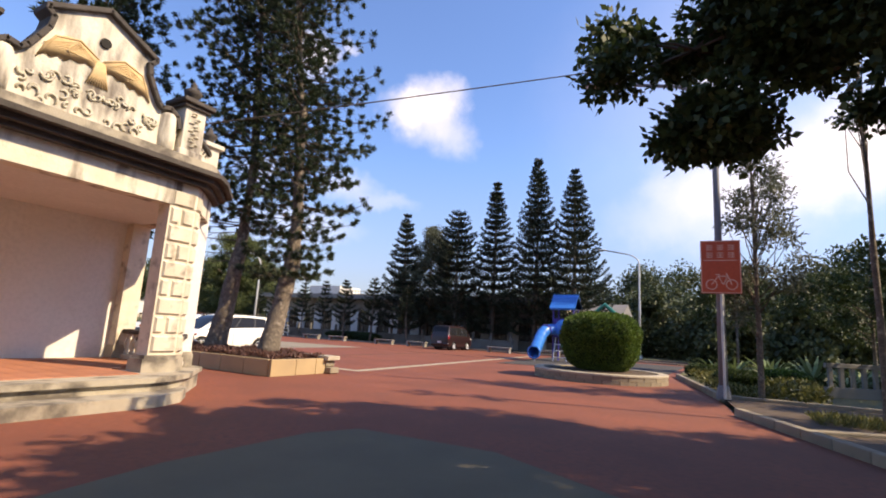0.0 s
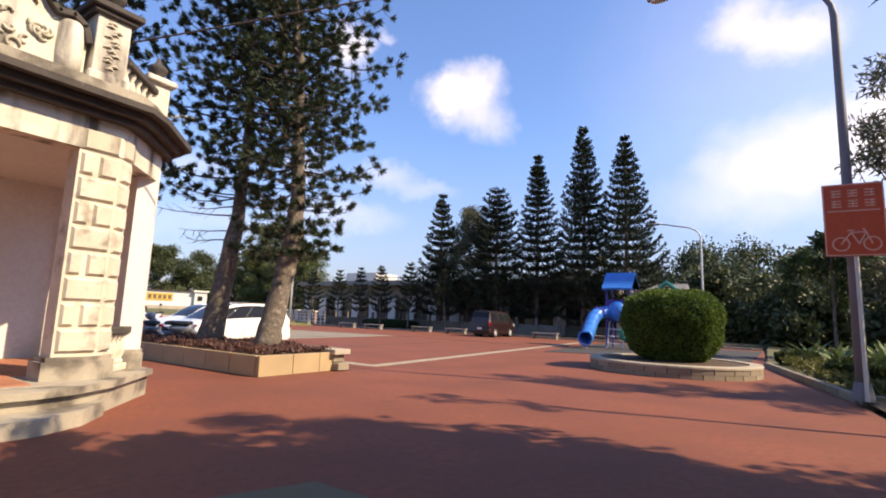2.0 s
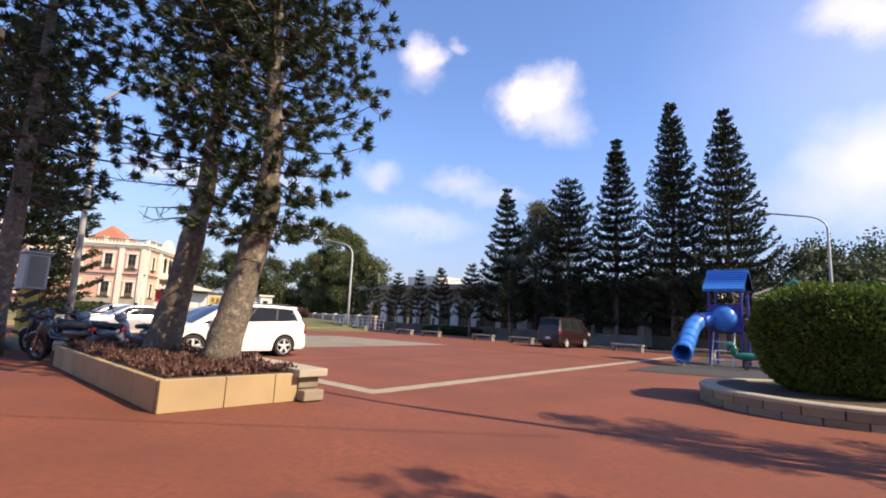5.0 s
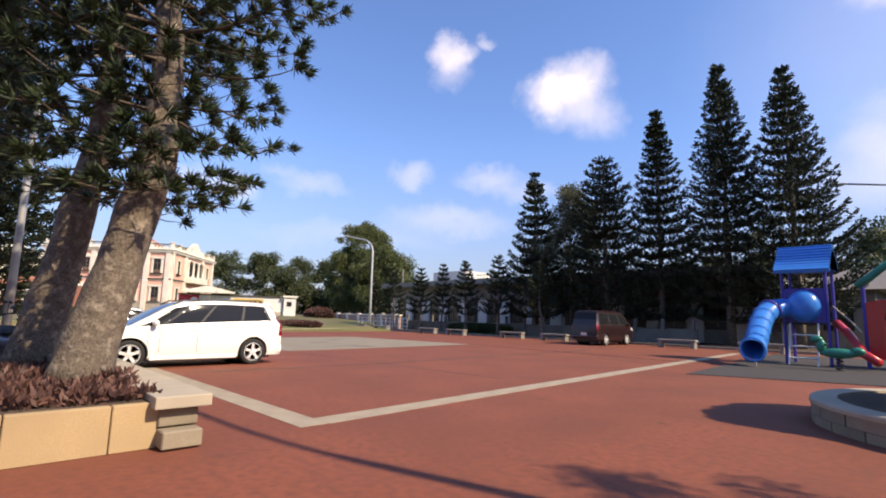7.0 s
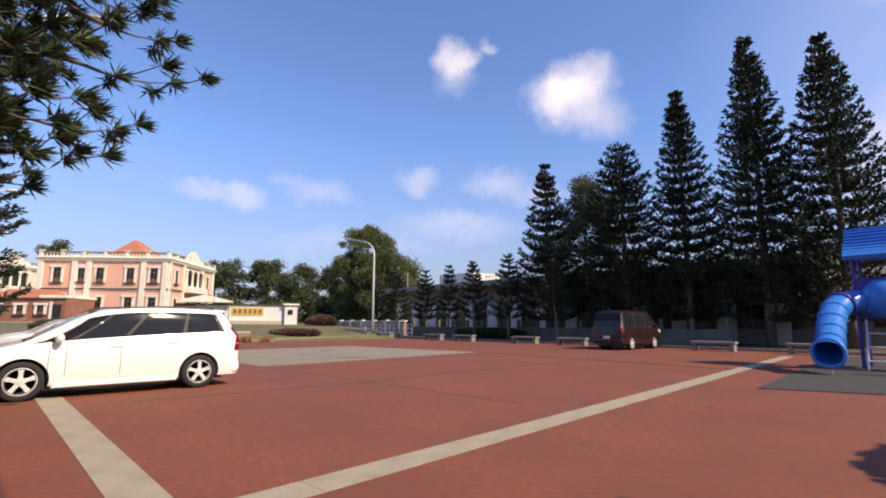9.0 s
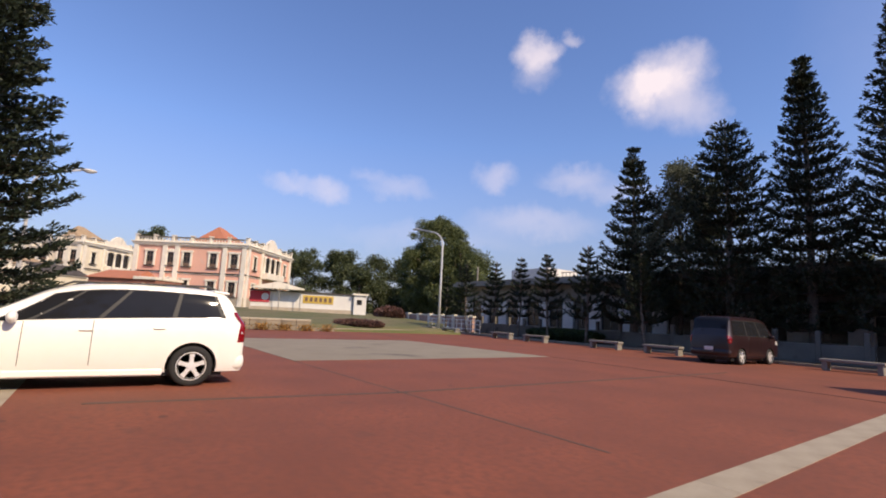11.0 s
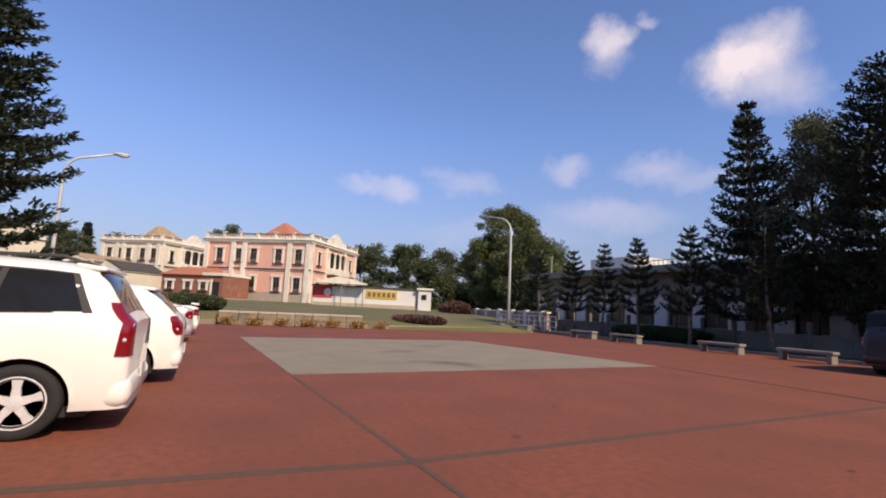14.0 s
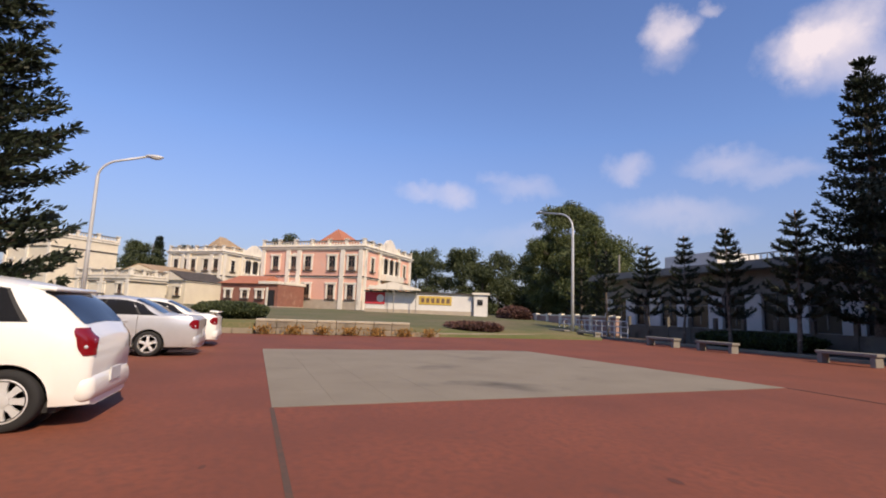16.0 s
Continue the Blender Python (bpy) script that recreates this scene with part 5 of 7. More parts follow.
def street_lamp(x, y, z, height, arm, rz, label, r=0.075, rise=1.4, mat=None):
    """A tapered pole that bends into a rising arm along local +x with a flat head."""
    lamp = thing("street_lamp", x, y, z, label, "street lamp", rz=rz)
    m = mat or M_POLE
    pts = [(0, 0, 0), (0, 0, height * 0.5), (0, 0, height)]
    for a in np.linspace(0.2, 1.0, 7):
        ang = a * math.pi / 2 * 0.72
        pts.append((arm * 0.42 * (1 - math.cos(ang)) * 1.3, 0, height + rise * 0.75 * math.sin(ang)))
    pts.append((arm, 0, height + rise))
    part("pole", tube(bmesh.new(), pts, [r * 1.25, r, r * 0.85] + [r * 0.62] * 8, 10), m, lamp, smooth=True)
    part("base_collar", lathe(bmesh.new(), [(r * 2, 0), (r * 2, 0.06), (r * 1.5, 0.3), (r * 1.3, 0.34)], n=10), m, lamp)
    bm = bmesh.new()
    bmesh.ops.create_uvsphere(bm, u_segments=14, v_segments=8, radius=1, matrix=Matrix.Translation((arm + 0.28, 0, height + rise + 0.03)) @ Matrix.Diagonal((0.40, 0.15, 0.09, 1)))
    head = part("lamp_head", bm, m, lamp, smooth=True)
    bm = bmesh.new()
    bmesh.ops.create_uvsphere(bm, u_segments=14, v_segments=8, radius=1, matrix=Matrix.Translation((arm + 0.34, 0, height + rise - 0.03)) @ Matrix.Diagonal((0.26, 0.12, 0.08, 1)))
    part("lens", bm, M_LENS, head, smooth=True)
    return lamp


LIGHTPOLE = material("pale_steel", (0.62, 0.62, 0.60), 0.45, metal=0.2, scale=2)
street_lamp(-45.9, 41.0, 0.0, 7.6, 4.0, 185, "tall pale street lamp with a curved arm", r=0.10, rise=1.9, mat=LIGHTPOLE)
street_lamp(-7.35, 49.0, 0.05, 8.2, 2.9, 180, "tall street lamp with a curved arm", r=0.09, rise=1.3, mat=LIGHTPOLE)
street_lamp(-1.37, 18.25, 0.1, 7.7, 2.95, 180, "grey street lamp post with a curved arm beside the bed", r=0.09, rise=1.6, mat=material("dull_grey_steel", (0.20, 0.195, 0.21), 0.6, scale=2))
street_lamp(-24.0, 13.75, 0.0, 7.9, 2.6, 75, "grey street lamp with a curved arm behind motorcycles", r=0.09, rise=1.5)
street_lamp(-41.3, 13.2, 0.3, 6.5, 1.9, 88, "pale street lamp with a curved arm on the lawn edge", r=0.085, rise=1.2, mat=LIGHTPOLE)

# overhead cable
cable = thing("overhead_cable", -10.35, 9.0, 5.18, "thin dark overhead cable from the pavilion to a lamp post", "cable")
part("cable", tube(bmesh.new(), [(13.66 * k / 20, 10.0 * k / 20, 4.66 * k / 20 - 0.0006 * k * (20 - k)) for k in range(21)], 0.014, 5), M_TWIG, cable)

# ---- far trees ----
FAR = dict(mat=M_PINE_FAR, gap=0.90, arms=10, tuft=10, blade=(0.20, 0.045), step=0.21, upturn=1.0, droop=0.16, clump=0.035, jitter=0.05, sway=0.20, brush=0.24, flat=0.05, lift=0.26)


def cone_reach(width, power=1.0):
    return lambda s: width * 1.16 * (1 - s) ** power * min(1, 0.8 + s) + 0.06


for x, y, h, w, seed in ((-30.0, 45.9, 13.5, 2.7, 31), (-24.1, 46.4, 13.6, 3.1, 32), (-20.45, 47.4, 16.6, 2.8, 33), (-16.2, 47.4, 18.5, 3.2, 34), (-12.65, 47.4, 17.0, 3.4, 35)):
    whorl_pine(x, y, 0.05, [(0, 0, -0.1), (0.08, 0, h * 0.5), (0, 0, h)], 0.26, cone_reach(w, 0.62 if seed == 32 else 1.0), 1.5, "tall dark conifer with tiers of upturned branches", seed,
               group="row of tall conifers", **FAR)
for k, (x, h, w) in enumerate(((-44.6, 6.1, 1.7), (-40.8, 5.9, 1.7), (-38.0, 6.1, 1.3), (-34.9, 6.1, 1.8), (-31.5, 6.4, 2.0), (-27.2, 5.6, 1.8), (-47.8, 5.0, 1.5))):
    lean = 0.12 * ((k * 37) % 5 - 2)
    whorl_pine(x, 43.0, 0.05, [(0, 0, -0.1), (lean, 0, h * 0.4), (lean, 0, h)], 0.09, cone_reach(w * 0.68, 0.8), 1.6, "small young conifer with flat tiers of branches", 40 + k,
               group="row of young conifers", mat=M_PINE_FAR, gap=0.56, arms=8, tuft=12, blade=(0.19, 0.026), step=0.07, upturn=0.8, clump=0.025, jitter=0.05, side_twigs=False, lift=0.25, droop=0.1, sway=0.2)

broad_tree(-28.0, 48.0, 0.05, 12.6, 3.9, "sparse grey-leaved tree among the conifers", 51, M_GREYLEAF, leaves=30000, leaf=(0.22, 0.045), clumps=64, bottom=0.2, trunk=0.16, clump=(0.14, 0.26))
broad_tree(-66.0, 53.5, 0.2, 15.4, 5.7, "large feathery olive-green tree", 52, M_WILLOW, leaves=52000, leaf=(0.42, 0.045), clumps=110, bottom=0.14, trunk=0.28, droop=1.1, clump=(0.10, 0.24))
broad_tree(-58.5, 52.0, 0.2, 10.6, 5.0, "bushy olive-green tree behind the lamp", 53, M_WILLOW, leaves=22000, leaf=(0.32, 0.06), clumps=40, bottom=0.12, trunk=0.2, droop=0.4)
for k, (x, y, h, w) in enumerate(((-103, 40, 11.5, 5), (-99, 46, 12.2, 5.2), (-97, 52, 12.6, 5), (-93, 57, 11.4, 5), (-90, 62, 11.8, 5), (-84, 62, 10.5, 5), (-78, 60, 10.8, 4.8), (-72, 60, 9.5, 4.6), (-110, 47, 14, 5),
                                   (-88, 52, 8.0, 4), (-116, 22, 15.5, 4), (-130, -6, 13, 5), (-122, -2, 14, 3), (-76, 66, 12, 5), (-140, 1, 14, 5), (-150, -12, 15, 5))):
    broad_tree(x, y, 0.4, h, w, "dense green tree in the far tree line", 60 + k, M_WOOD_FAR, leaves=11000, leaf=(0.38, 0.11), clumps=26, bottom=0.06, trunk=0.2, clump=(0.22, 0.36))
for k, (x, y, h, w) in enumerate(((-28, 80, 12, 6.5), (-20, 84, 14.5, 7), (-12, 86, 16.5, 7.5), (-5, 84, 16.5, 7.5), (2, 82, 15, 7), (9, 80, 15.5, 7), (16, 74, 15.5, 7), (24, 66, 15, 7), (30, 54, 13, 6), (-3.5, 62, 8.5, 5), (4, 59, 9.8, 5), (12, 52, 10, 5), (-1.5, 50, 6.0, 3.6), (5, 46, 7.5, 4), (-7, 66, 10, 5.5), (0, 70, 12, 6), (9, 66, 12.5, 6),
                                   (-36, 74, 9, 5), (-48, 72, 9, 5))):
    broad_tree(x, y, 0.0, h * 0.77, w, "dense green tree on the far slope", 80 + k, M_WOOD_FAR, leaves=9500, leaf=(0.42, 0.14), clumps=34, bottom=0.02, trunk=0.2, clump=(0.22, 0.36))

whorl_pine(-138.0, -4.4, 0.4, [(0, 0, -0.1), (0, 0, 8), (0, 0, 15.5)], 0.25, lambda s: 2.4 * (1 - s) ** 0.6 + 0.1, 1.0, "dark narrow cypress in the far tree line", 77,
           mat=M_PINE_FAR, gap=0.9, arms=8, tuft=8, blade=(0.5, 0.13), step=0.4, upturn=1.2, clump=0.1, side_twigs=False)

# ---- cars ----
M_CARWHITE = material("white_car_paint", (0.90, 0.885, 0.82), 0.28, second=(0.88, 0.865, 0.80), scale=1.0, detail=(0.88, 0.865, 0.80), fine=4, coat=0.6)
M_CARSILVER = material("silver_car_paint", (0.62, 0.63, 0.64), 0.3, metal=0.35, scale=1.0, coat=0.5)
M_CARMAROON = material("maroon_van_paint", (0.022, 0.008, 0.009), 0.35, second=(0.018, 0.007, 0.008), scale=1.0, coat=0.3)
M_CARGLASS = material("tinted_car_glass", (0.018, 0.019, 0.022), 0.06, scale=1.0, spec=0.18)
M_TYRE = material("black_tyre", (0.022, 0.022, 0.022), 0.85, scale=6, fine=40)
M_ALLOY = material("alloy_rim", (0.84, 0.84, 0.83), 0.3, metal=0.25, scale=4)
M_BLACK = material("black_plastic", (0.025, 0.025, 0.026), 0.6, scale=5)
M_LAMPRED = material("red_tail_lens", (0.24, 0.008, 0.012), 0.15, scale=4, coat=0.5)
M_LAMPCLEAR = material("clear_lamp_lens", (0.62, 0.63, 0.64), 0.12, scale=4, coat=0.6)
M_PLATE = material("number_plate", (0.72, 0.72, 0.70), 0.5, scale=4)
M_CHROME = material("chrome", (0.75, 0.75, 0.76), 0.12, metal=1.0, scale=3)


def smooth_at(keys, x):
    """A smooth curve through (x, value) keys."""
    xs, vs = [k[0] for k in keys], [k[1] for k in keys]
    if x <= xs[0]:
        return vs[0]
    if x >= xs[-1]:
        return vs[-1]
    for k in range(len(xs) - 1):
        if xs[k] <= x <= xs[k + 1]:
            s = (x - xs[k]) / (xs[k + 1] - xs[k])
            m0 = (vs[k + 1] - vs[max(0, k - 1)]) / max(1e-6, xs[k + 1] - xs[max(0, k - 1)]) * (xs[k + 1] - xs[k])
            j = min(len(xs) - 1, k + 2)
            m1 = (vs[j] - vs[k]) / max(1e-6, xs[j] - xs[k]) * (xs[k + 1] - xs[k])
            if (vs[k + 1] - vs[k]) == 0:
                m0 = m1 = 0
            return (2 * s ** 3 - 3 * s ** 2 + 1) * vs[k] + (s ** 3 - 2 * s ** 2 + s) * m0 + (-2 * s ** 3 + 3 * s ** 2) * vs[k + 1] + (s ** 3 - s ** 2) * m1


def wheel(parent, x, y, r, w, side, spokes):
    """A wheel with its outer face towards side (+1 or -1 along x)."""
    def turned(profile, n):
        bm = lathe(bmesh.new(), profile, n=n)
        bmesh.ops.transform(bm, matrix=pose(x, y, r, 0, 90 * side, 0), verts=bm.verts)
        return bm
    wh = part("wheel", turned([(r * 0.66, -w / 2), (r * 0.95, -w / 2), (r, -w / 2 + 0.03), (r, w / 2 - 0.03), (r * 0.94, w / 2), (r * 0.70, w / 2), (r * 0.66, w / 2 - 0.03)], 28), M_TYRE, parent, "black tyre", smooth=True)
    part("rim", turned([(r * 0.69, w / 2 - 0.07), (r * 0.69, w / 2 + 0.004), (r * 0.62, w / 2 + 0.004), (r * 0.60, w / 2 - 0.05), (0.02, w / 2 - 0.08)], 28), M_BLACK, wh)
    part("rim_ring", turned([(r * 0.60, w / 2 - 0.03), (r * 0.66, w / 2 + 0.008), (r * 0.70, w / 2 + 0.006), (r * 0.70, w / 2 - 0.03)], 28), M_ALLOY, wh, "alloy rim")
    me = None
    for k in range(spokes):
        if me is None:
            bm = bmesh.new()
            sheet(bm, [(-0.036 * r / 0.3, 0.03), (-0.027 * r / 0.3, r * 0.40), (-0.040 * r / 0.3, r * 0.64), (0.040 * r / 0.3, r * 0.64), (0.027 * r / 0.3, r * 0.40), (0.036 * r / 0.3, 0.03)], "x", w / 2 - 0.035, w / 2 + 0.002)
            ob = part("spoke", bm, M_ALLOY, wh)
            me = ob.data
        else:
            ob = new("spoke", me)
            ob.parent = wh
        ob.matrix_basis = pose(x, y, r, 0, 0, 0 if side > 0 else 180) @ pose(0, 0, 0, 360 / spokes * k, 0, 0)
    part("hub", turned([(0.06, w / 2 - 0.03), (0.06, w / 2 + 0.006), (0.02, w / 2 + 0.012)], 14), M_ALLOY, wh)
    return wh


def car(x, y, label, L, W, belt, roof, width, wheels, r, glass_x, glass_rear, glass_front, paint, tail, name="car", spokes=5, base=0.20, z_low=None, spoiler=False, rz=0.0, rails=False,
        pillars=(0.42, 0.7), roof_w=0.76, tailgate=None, category="car"):
    """A car with its nose at local y = 0 and its tail at y = L, standing on z = 0. belt, roof, width: (y, value) keys along the length."""
    ob = thing(name, x, y, 0, label, category, rz=rz)

    def section(s):
        b, t, w = smooth_at(belt, s), smooth_at(roof, s), smooth_at(width, s) * W / 2
        t = max(t, b + 0.012)
        low = smooth_at(z_low, s) if z_low else base
        top_w = w * (roof_w + 0.10 * max(0, 1 - (t - b) / 0.35))
        return [(0, low), (w * 0.72, low), (w * 0.93, low + 0.03), (w * 0.985, low + 0.16), (w, low + (b - low) * 0.62), (w * 0.985, b - 0.05), (w * 0.955, b),
                (w * 0.955 + (top_w - w * 0.955) * 0.55, b + (t - b) * 0.58), (top_w, b + (t - b) * 0.90), (top_w * 0.86, t - 0.012), (top_w * 0.45, t), (0, t + 0.008)]

    ys = sorted(set([0, 0.03, 0.08, L - 0.03, L - 0.09, L] + list(np.linspace(0.16, L - 0.16, 44))))
    bm = bmesh.new()
    rings = []
    for s in ys:
        sec = section(s)
        ring = [bm.verts.new((px, s, pz)) for px, pz in sec] + [bm.verts.new((-px, s, pz)) for px, pz in sec[-2:0:-1]]
        rings.append(ring)
    for a, b in zip(rings, rings[1:]):
        n = len(a)
        for k in range(n):
            j = (k + 1) % n
            bm.faces.new((a[k], a[j], b[j], b[k]))
    bm.faces.new(rings[0])
    bm.faces.new(rings[-1][::-1])
    body = part("body", bm, paint, ob, smooth=True)
    # wheel arches cut out of the body
    cut = bmesh.new()
    for wy in wheels:
        bmesh.ops.create_cone(cut, cap_ends=True, segments=36, radius1=r * 1.17, radius2=r * 1.17, depth=W * 1.3, matrix=pose(0, wy, r * 1.0, 0, 90, 0))
    cutter = part("cutter", cut, M_BLACK, ob)
    mod = body.modifiers.new("arch", "BOOLEAN")
    mod.object, mod.operation, mod.solver = cutter, "DIFFERENCE", "EXACT"
    bpy.context.view_layer.update()
    solid = bpy.data.meshes.new_from_object(body.evaluated_get(bpy.context.evaluated_depsgraph_get()))
    body.modifiers.clear()
    solid.set_sharp_from_angle(angle=radians(38))
    body.data = solid
    bpy.data.objects.remove(cutter)
    for wy in wheels:
        for side in (1, -1):
            wheel(ob, side * (W / 2 - 0.115), wy, r, 0.20, side, spokes)
            bm = bmesh.new()
            lathe(bm, [(r * 1.15, -0.12), (r * 1.15, 0.02), (r * 1.0, 0.0), (0.05, -0.02)], n=24)
            bmesh.ops.transform(bm, matrix=pose(side * (W / 2 - 0.34), wy, r, 0, 90 * side, 0), verts=bm.verts)
            part("wheel_well", bm, M_BLACK, ob)
    part("underside", boxed(0, L / 2, 0.21, W * 0.8, L * 0.86, 0.10), M_BLACK, ob)

    def on_side(s, v, side, out=0.004):
        sec = section(s)
        (x0, z0), (x1, z1), (x2, z2) = sec[6], sec[7], sec[8]
        z = z0 + (z2 - z0) * v
        px = x0 + (x1 - x0) * (z - z0) / max(1e-4, z1 - z0) if z < z1 else x1 + (x2 - x1) * (z - z1) / max(1e-4, z2 - z1)
        return (side * (px + out), s, z)

    # side glass: panes between slanted ends
    (a0, a1), (b0, b1) = glass_x
    edges = [0.0] + list(pillars) + [1.0]

    def pane(side, e0, e1, v0, v1, out):
        bm = bmesh.new()
        grid = []
        for i in range(9):
            u = e0 + (e1 - e0) * i / 8
            row = []
            for k in range(5):
                v = v0 + (v1 - v0) * k / 4
                front, rear = a0 + (a1 - a0) * v, b0 + (b1 - b0) * v
                row.append(bm.verts.new(on_side(front + (rear - front) * u, v, side, out)))
            grid.append(row)
        for i in range(8):
            for k in range(4):
                bm.faces.new((grid[i][k], grid[i + 1][k], grid[i + 1][k + 1], grid[i][k + 1]))
        return bm

    for side in (1, -1):
        part("window_band", pane(side, -0.012, 1.012, 0.05, 0.90, 0.003), M_BLACK, ob, "black window surround", smooth=True)
        for e0, e1 in zip(edges, edges[1:]):
            bm = pane(side, e0 + 0.012, e1 - 0.012, 0.08, 0.87, 0.008)
            part("side_window", bm, M_CARGLASS, ob, "dark tinted glass", smooth=True)

    def across(s0, s1, inset, nm, wrap=0):
        bm = bmesh.new()
        rows = []
        for i in range(9):
            s = s0 + (s1 - s0) * i / 8
            sec = section(s)
            pts = sec[9 - wrap:12]
            half_r = [(px * inset, pz + 0.006) for px, pz in pts]
            row = [bm.verts.new((px, s, pz)) for px, pz in half_r] + [bm.verts.new((-px, s, pz)) for px, pz in half_r[-2::-1]]
            rows.append(row)
        for a, b in zip(rows, rows[1:]):
            for k in range(len(a) - 1):
                bm.faces.new((a[k], a[k + 1], b[k + 1], b[k]))
        part(nm, bm, M_CARGLASS, ob, "dark tinted glass", smooth=True)

    across(*glass_front, 1.02, "windscreen")
    across(*glass_rear, 1.02, "rear_window", 1)
    # details
    for side in (1, -1):
        mx = section(glass_x[0][0] + 0.35)[6][0]
        bm = bmesh.new()
        bmesh.ops.create_uvsphere(bm, u_segments=12, v_segments=8, radius=1, matrix=Matrix.Translation((side * (mx + 0.10), glass_x[0][0] + 0.42, smooth_at(belt, glass_x[0][0] + 0.35) + 0.07)) @ Matrix.Diagonal((0.13, 0.07, 0.085, 1)))
        part("door_mirror", bm, paint, ob, smooth=True)
        for hy in (glass_x[0][0] + (glass_x[1][0] - glass_x[0][0]) * 0.40, glass_x[0][0] + (glass_x[1][0] - glass_x[0][0]) * 0.70):
            sec = section(hy)
            part("door_handle", boxed(side * (sec[5][0] + 0.012), hy, sec[5][1] - 0.09, 0.03, 0.17, 0.03, bevel=0.01), paint, ob)
        for dy in (glass_x[0][0] + 0.30, glass_x[0][0] + (glass_x[1][0] - glass_x[0][0]) * pillars[0], glass_x[0][0] + (glass_x[1][0] - glass_x[0][0]) * pillars[1] * 0.97):
            bm = bmesh.new()
            sec = section(dy)
            tube(bm, [(side * (px + 0.001), dy, pz) for px, pz in sec[3:7]], 0.005, 5)
            part("door_seam", bm, M_BLACK, ob)
        sec = section(L * 0.5)
        part("side_skirt", boxed(side * (sec[2][0] * 0.985), (wheels[0] + wheels[1]) / 2, base + 0.035, 0.10, wheels[1] - wheels[0] - 2.5 * r, 0.11, bevel=0.02), paint, ob)
    z0, z1, plate_z, lamp_w = tail

    def on_body(s, z, side, out=0.007):
        """The place on the body's flank at a length and height."""
        sec = section(s)
        for (xa, za), (xb, zb) in zip(sec[2:9], sec[3:10]):
            if za <= z <= zb:
                return (side * (xa + (xb - xa) * (z - za) / max(1e-5, zb - za) + out), s + out, z)
        return (side * (sec[8][0] + out), s + out, z)

    for side in (1, -1):
        bm = bmesh.new()
        rows = []
        for i in range(9):
            z = z0 + (z1 - z0) * i / 8
            end = L
            while end > L - 0.5 and section(end)[8][1] < z:
                end -= 0.01
            start = end - 0.04 - lamp_w * (1 - 0.6 * i / 8 if z1 - z0 > 0.4 else math.sin(math.pi * (0.12 + 0.76 * i / 8)))
            row = [bm.verts.new(on_body(start + (end - start) * k / 6, z, side)) for k in range(7)]
            row.append(bm.verts.new((side * on_body(end, z, 1)[0] * (0.90 if z1 - z0 > 0.4 else 0.93), end + 0.012, z)))
            rows.append(row)
        for ra, rb in zip(rows, rows[1:]):
            for k in range(7):
                bm.faces.new((ra[k], ra[k + 1], rb[k + 1], rb[k]))
        lamp = part("tail_lamp", bm, M_LAMPRED, ob, "red tail lamp", smooth=True)
        bm = bmesh.new()
        zc = z0 + 0.3 * (z1 - z0)
        bmesh.ops.create_uvsphere(bm, u_segments=10, v_segments=8, radius=0.022, matrix=Matrix.Translation(on_body(L - 0.06, zc, side, 0.0)))
        part("reversing_lens", bm, M_LAMPCLEAR, lamp, smooth=True)
        bm = bmesh.new()
        rows = []
        for i in range(5):
            z = smooth_at(belt, 0.2) - 0.20 + 0.15 * i / 4
            rows.append([bm.verts.new(on_body(0.05 + 0.42 * k / 6, min(z + 0.05 * k / 6, section(0.05 + 0.42 * k / 6)[5][1]), side, 0.006)) for k in range(7)])
        for ra, rb in zip(rows, rows[1:]):
            for k in range(6):
                bm.faces.new((ra[k], ra[k + 1], rb[k + 1], rb[k]))
        part("head_lamp", bm, M_LAMPCLEAR, ob, "clear head lamp", smooth=True)
    part("number_plate", boxed(0, L + 0.045, plate_z, 0.36, 0.015, 0.15, bevel=0.005), M_PLATE, ob, "white number plate")
    part("front_plate", boxed(0, -0.008, 0.42, 0.36, 0.02, 0.15, bevel=0.005), M_PLATE, ob)
    part("grille", boxed(0, 0.01, 0.62, 0.8, 0.05, 0.14, bevel=0.02), M_BLACK, ob)
    sec = section(L - 0.05)
    part("bumper", boxed(0, L - 0.15, base + 0.19, sec[4][0] * 2.04, 0.38, 0.34, bevel=0.14, segments=5), paint, ob, smooth=True)
    if spoiler:
        part("spoiler", boxed(0, spoiler[0], spoiler[1], W * 0.74, 0.26, 0.05, bevel=0.02, segments=2, rx=-6), paint, ob, smooth=True)
    if rails:
        for side in (1, -1):
            part("roof_rail", tube(bmesh.new(), [(side * W * 0.34, 1.75, smooth_at(roof, 1.75) + 0.0), (side * W * 0.34, 1.95, smooth_at(roof, 1.95) + 0.04), (side * W * 0.34, L - 0.65, smooth_at(roof, L - 0.65) + 0.05), (side * W * 0.34, L - 0.4, smooth_at(roof, L - 0.4))], 0.018, 6), M_BLACK, ob)
    bm = bmesh.new()
    tube(bm, [(0, L - 0.25, smooth_at(roof, L - 0.3) * 0.8), (0.18, L - 0.10, smooth_at(roof, L - 0.3) * 0.74), (0.34, L - 0.02, smooth_at(roof, L - 0.3) * 0.70)], 0.012, 5)
    part("rear_wiper", bm, M_BLACK, ob)
    return ob


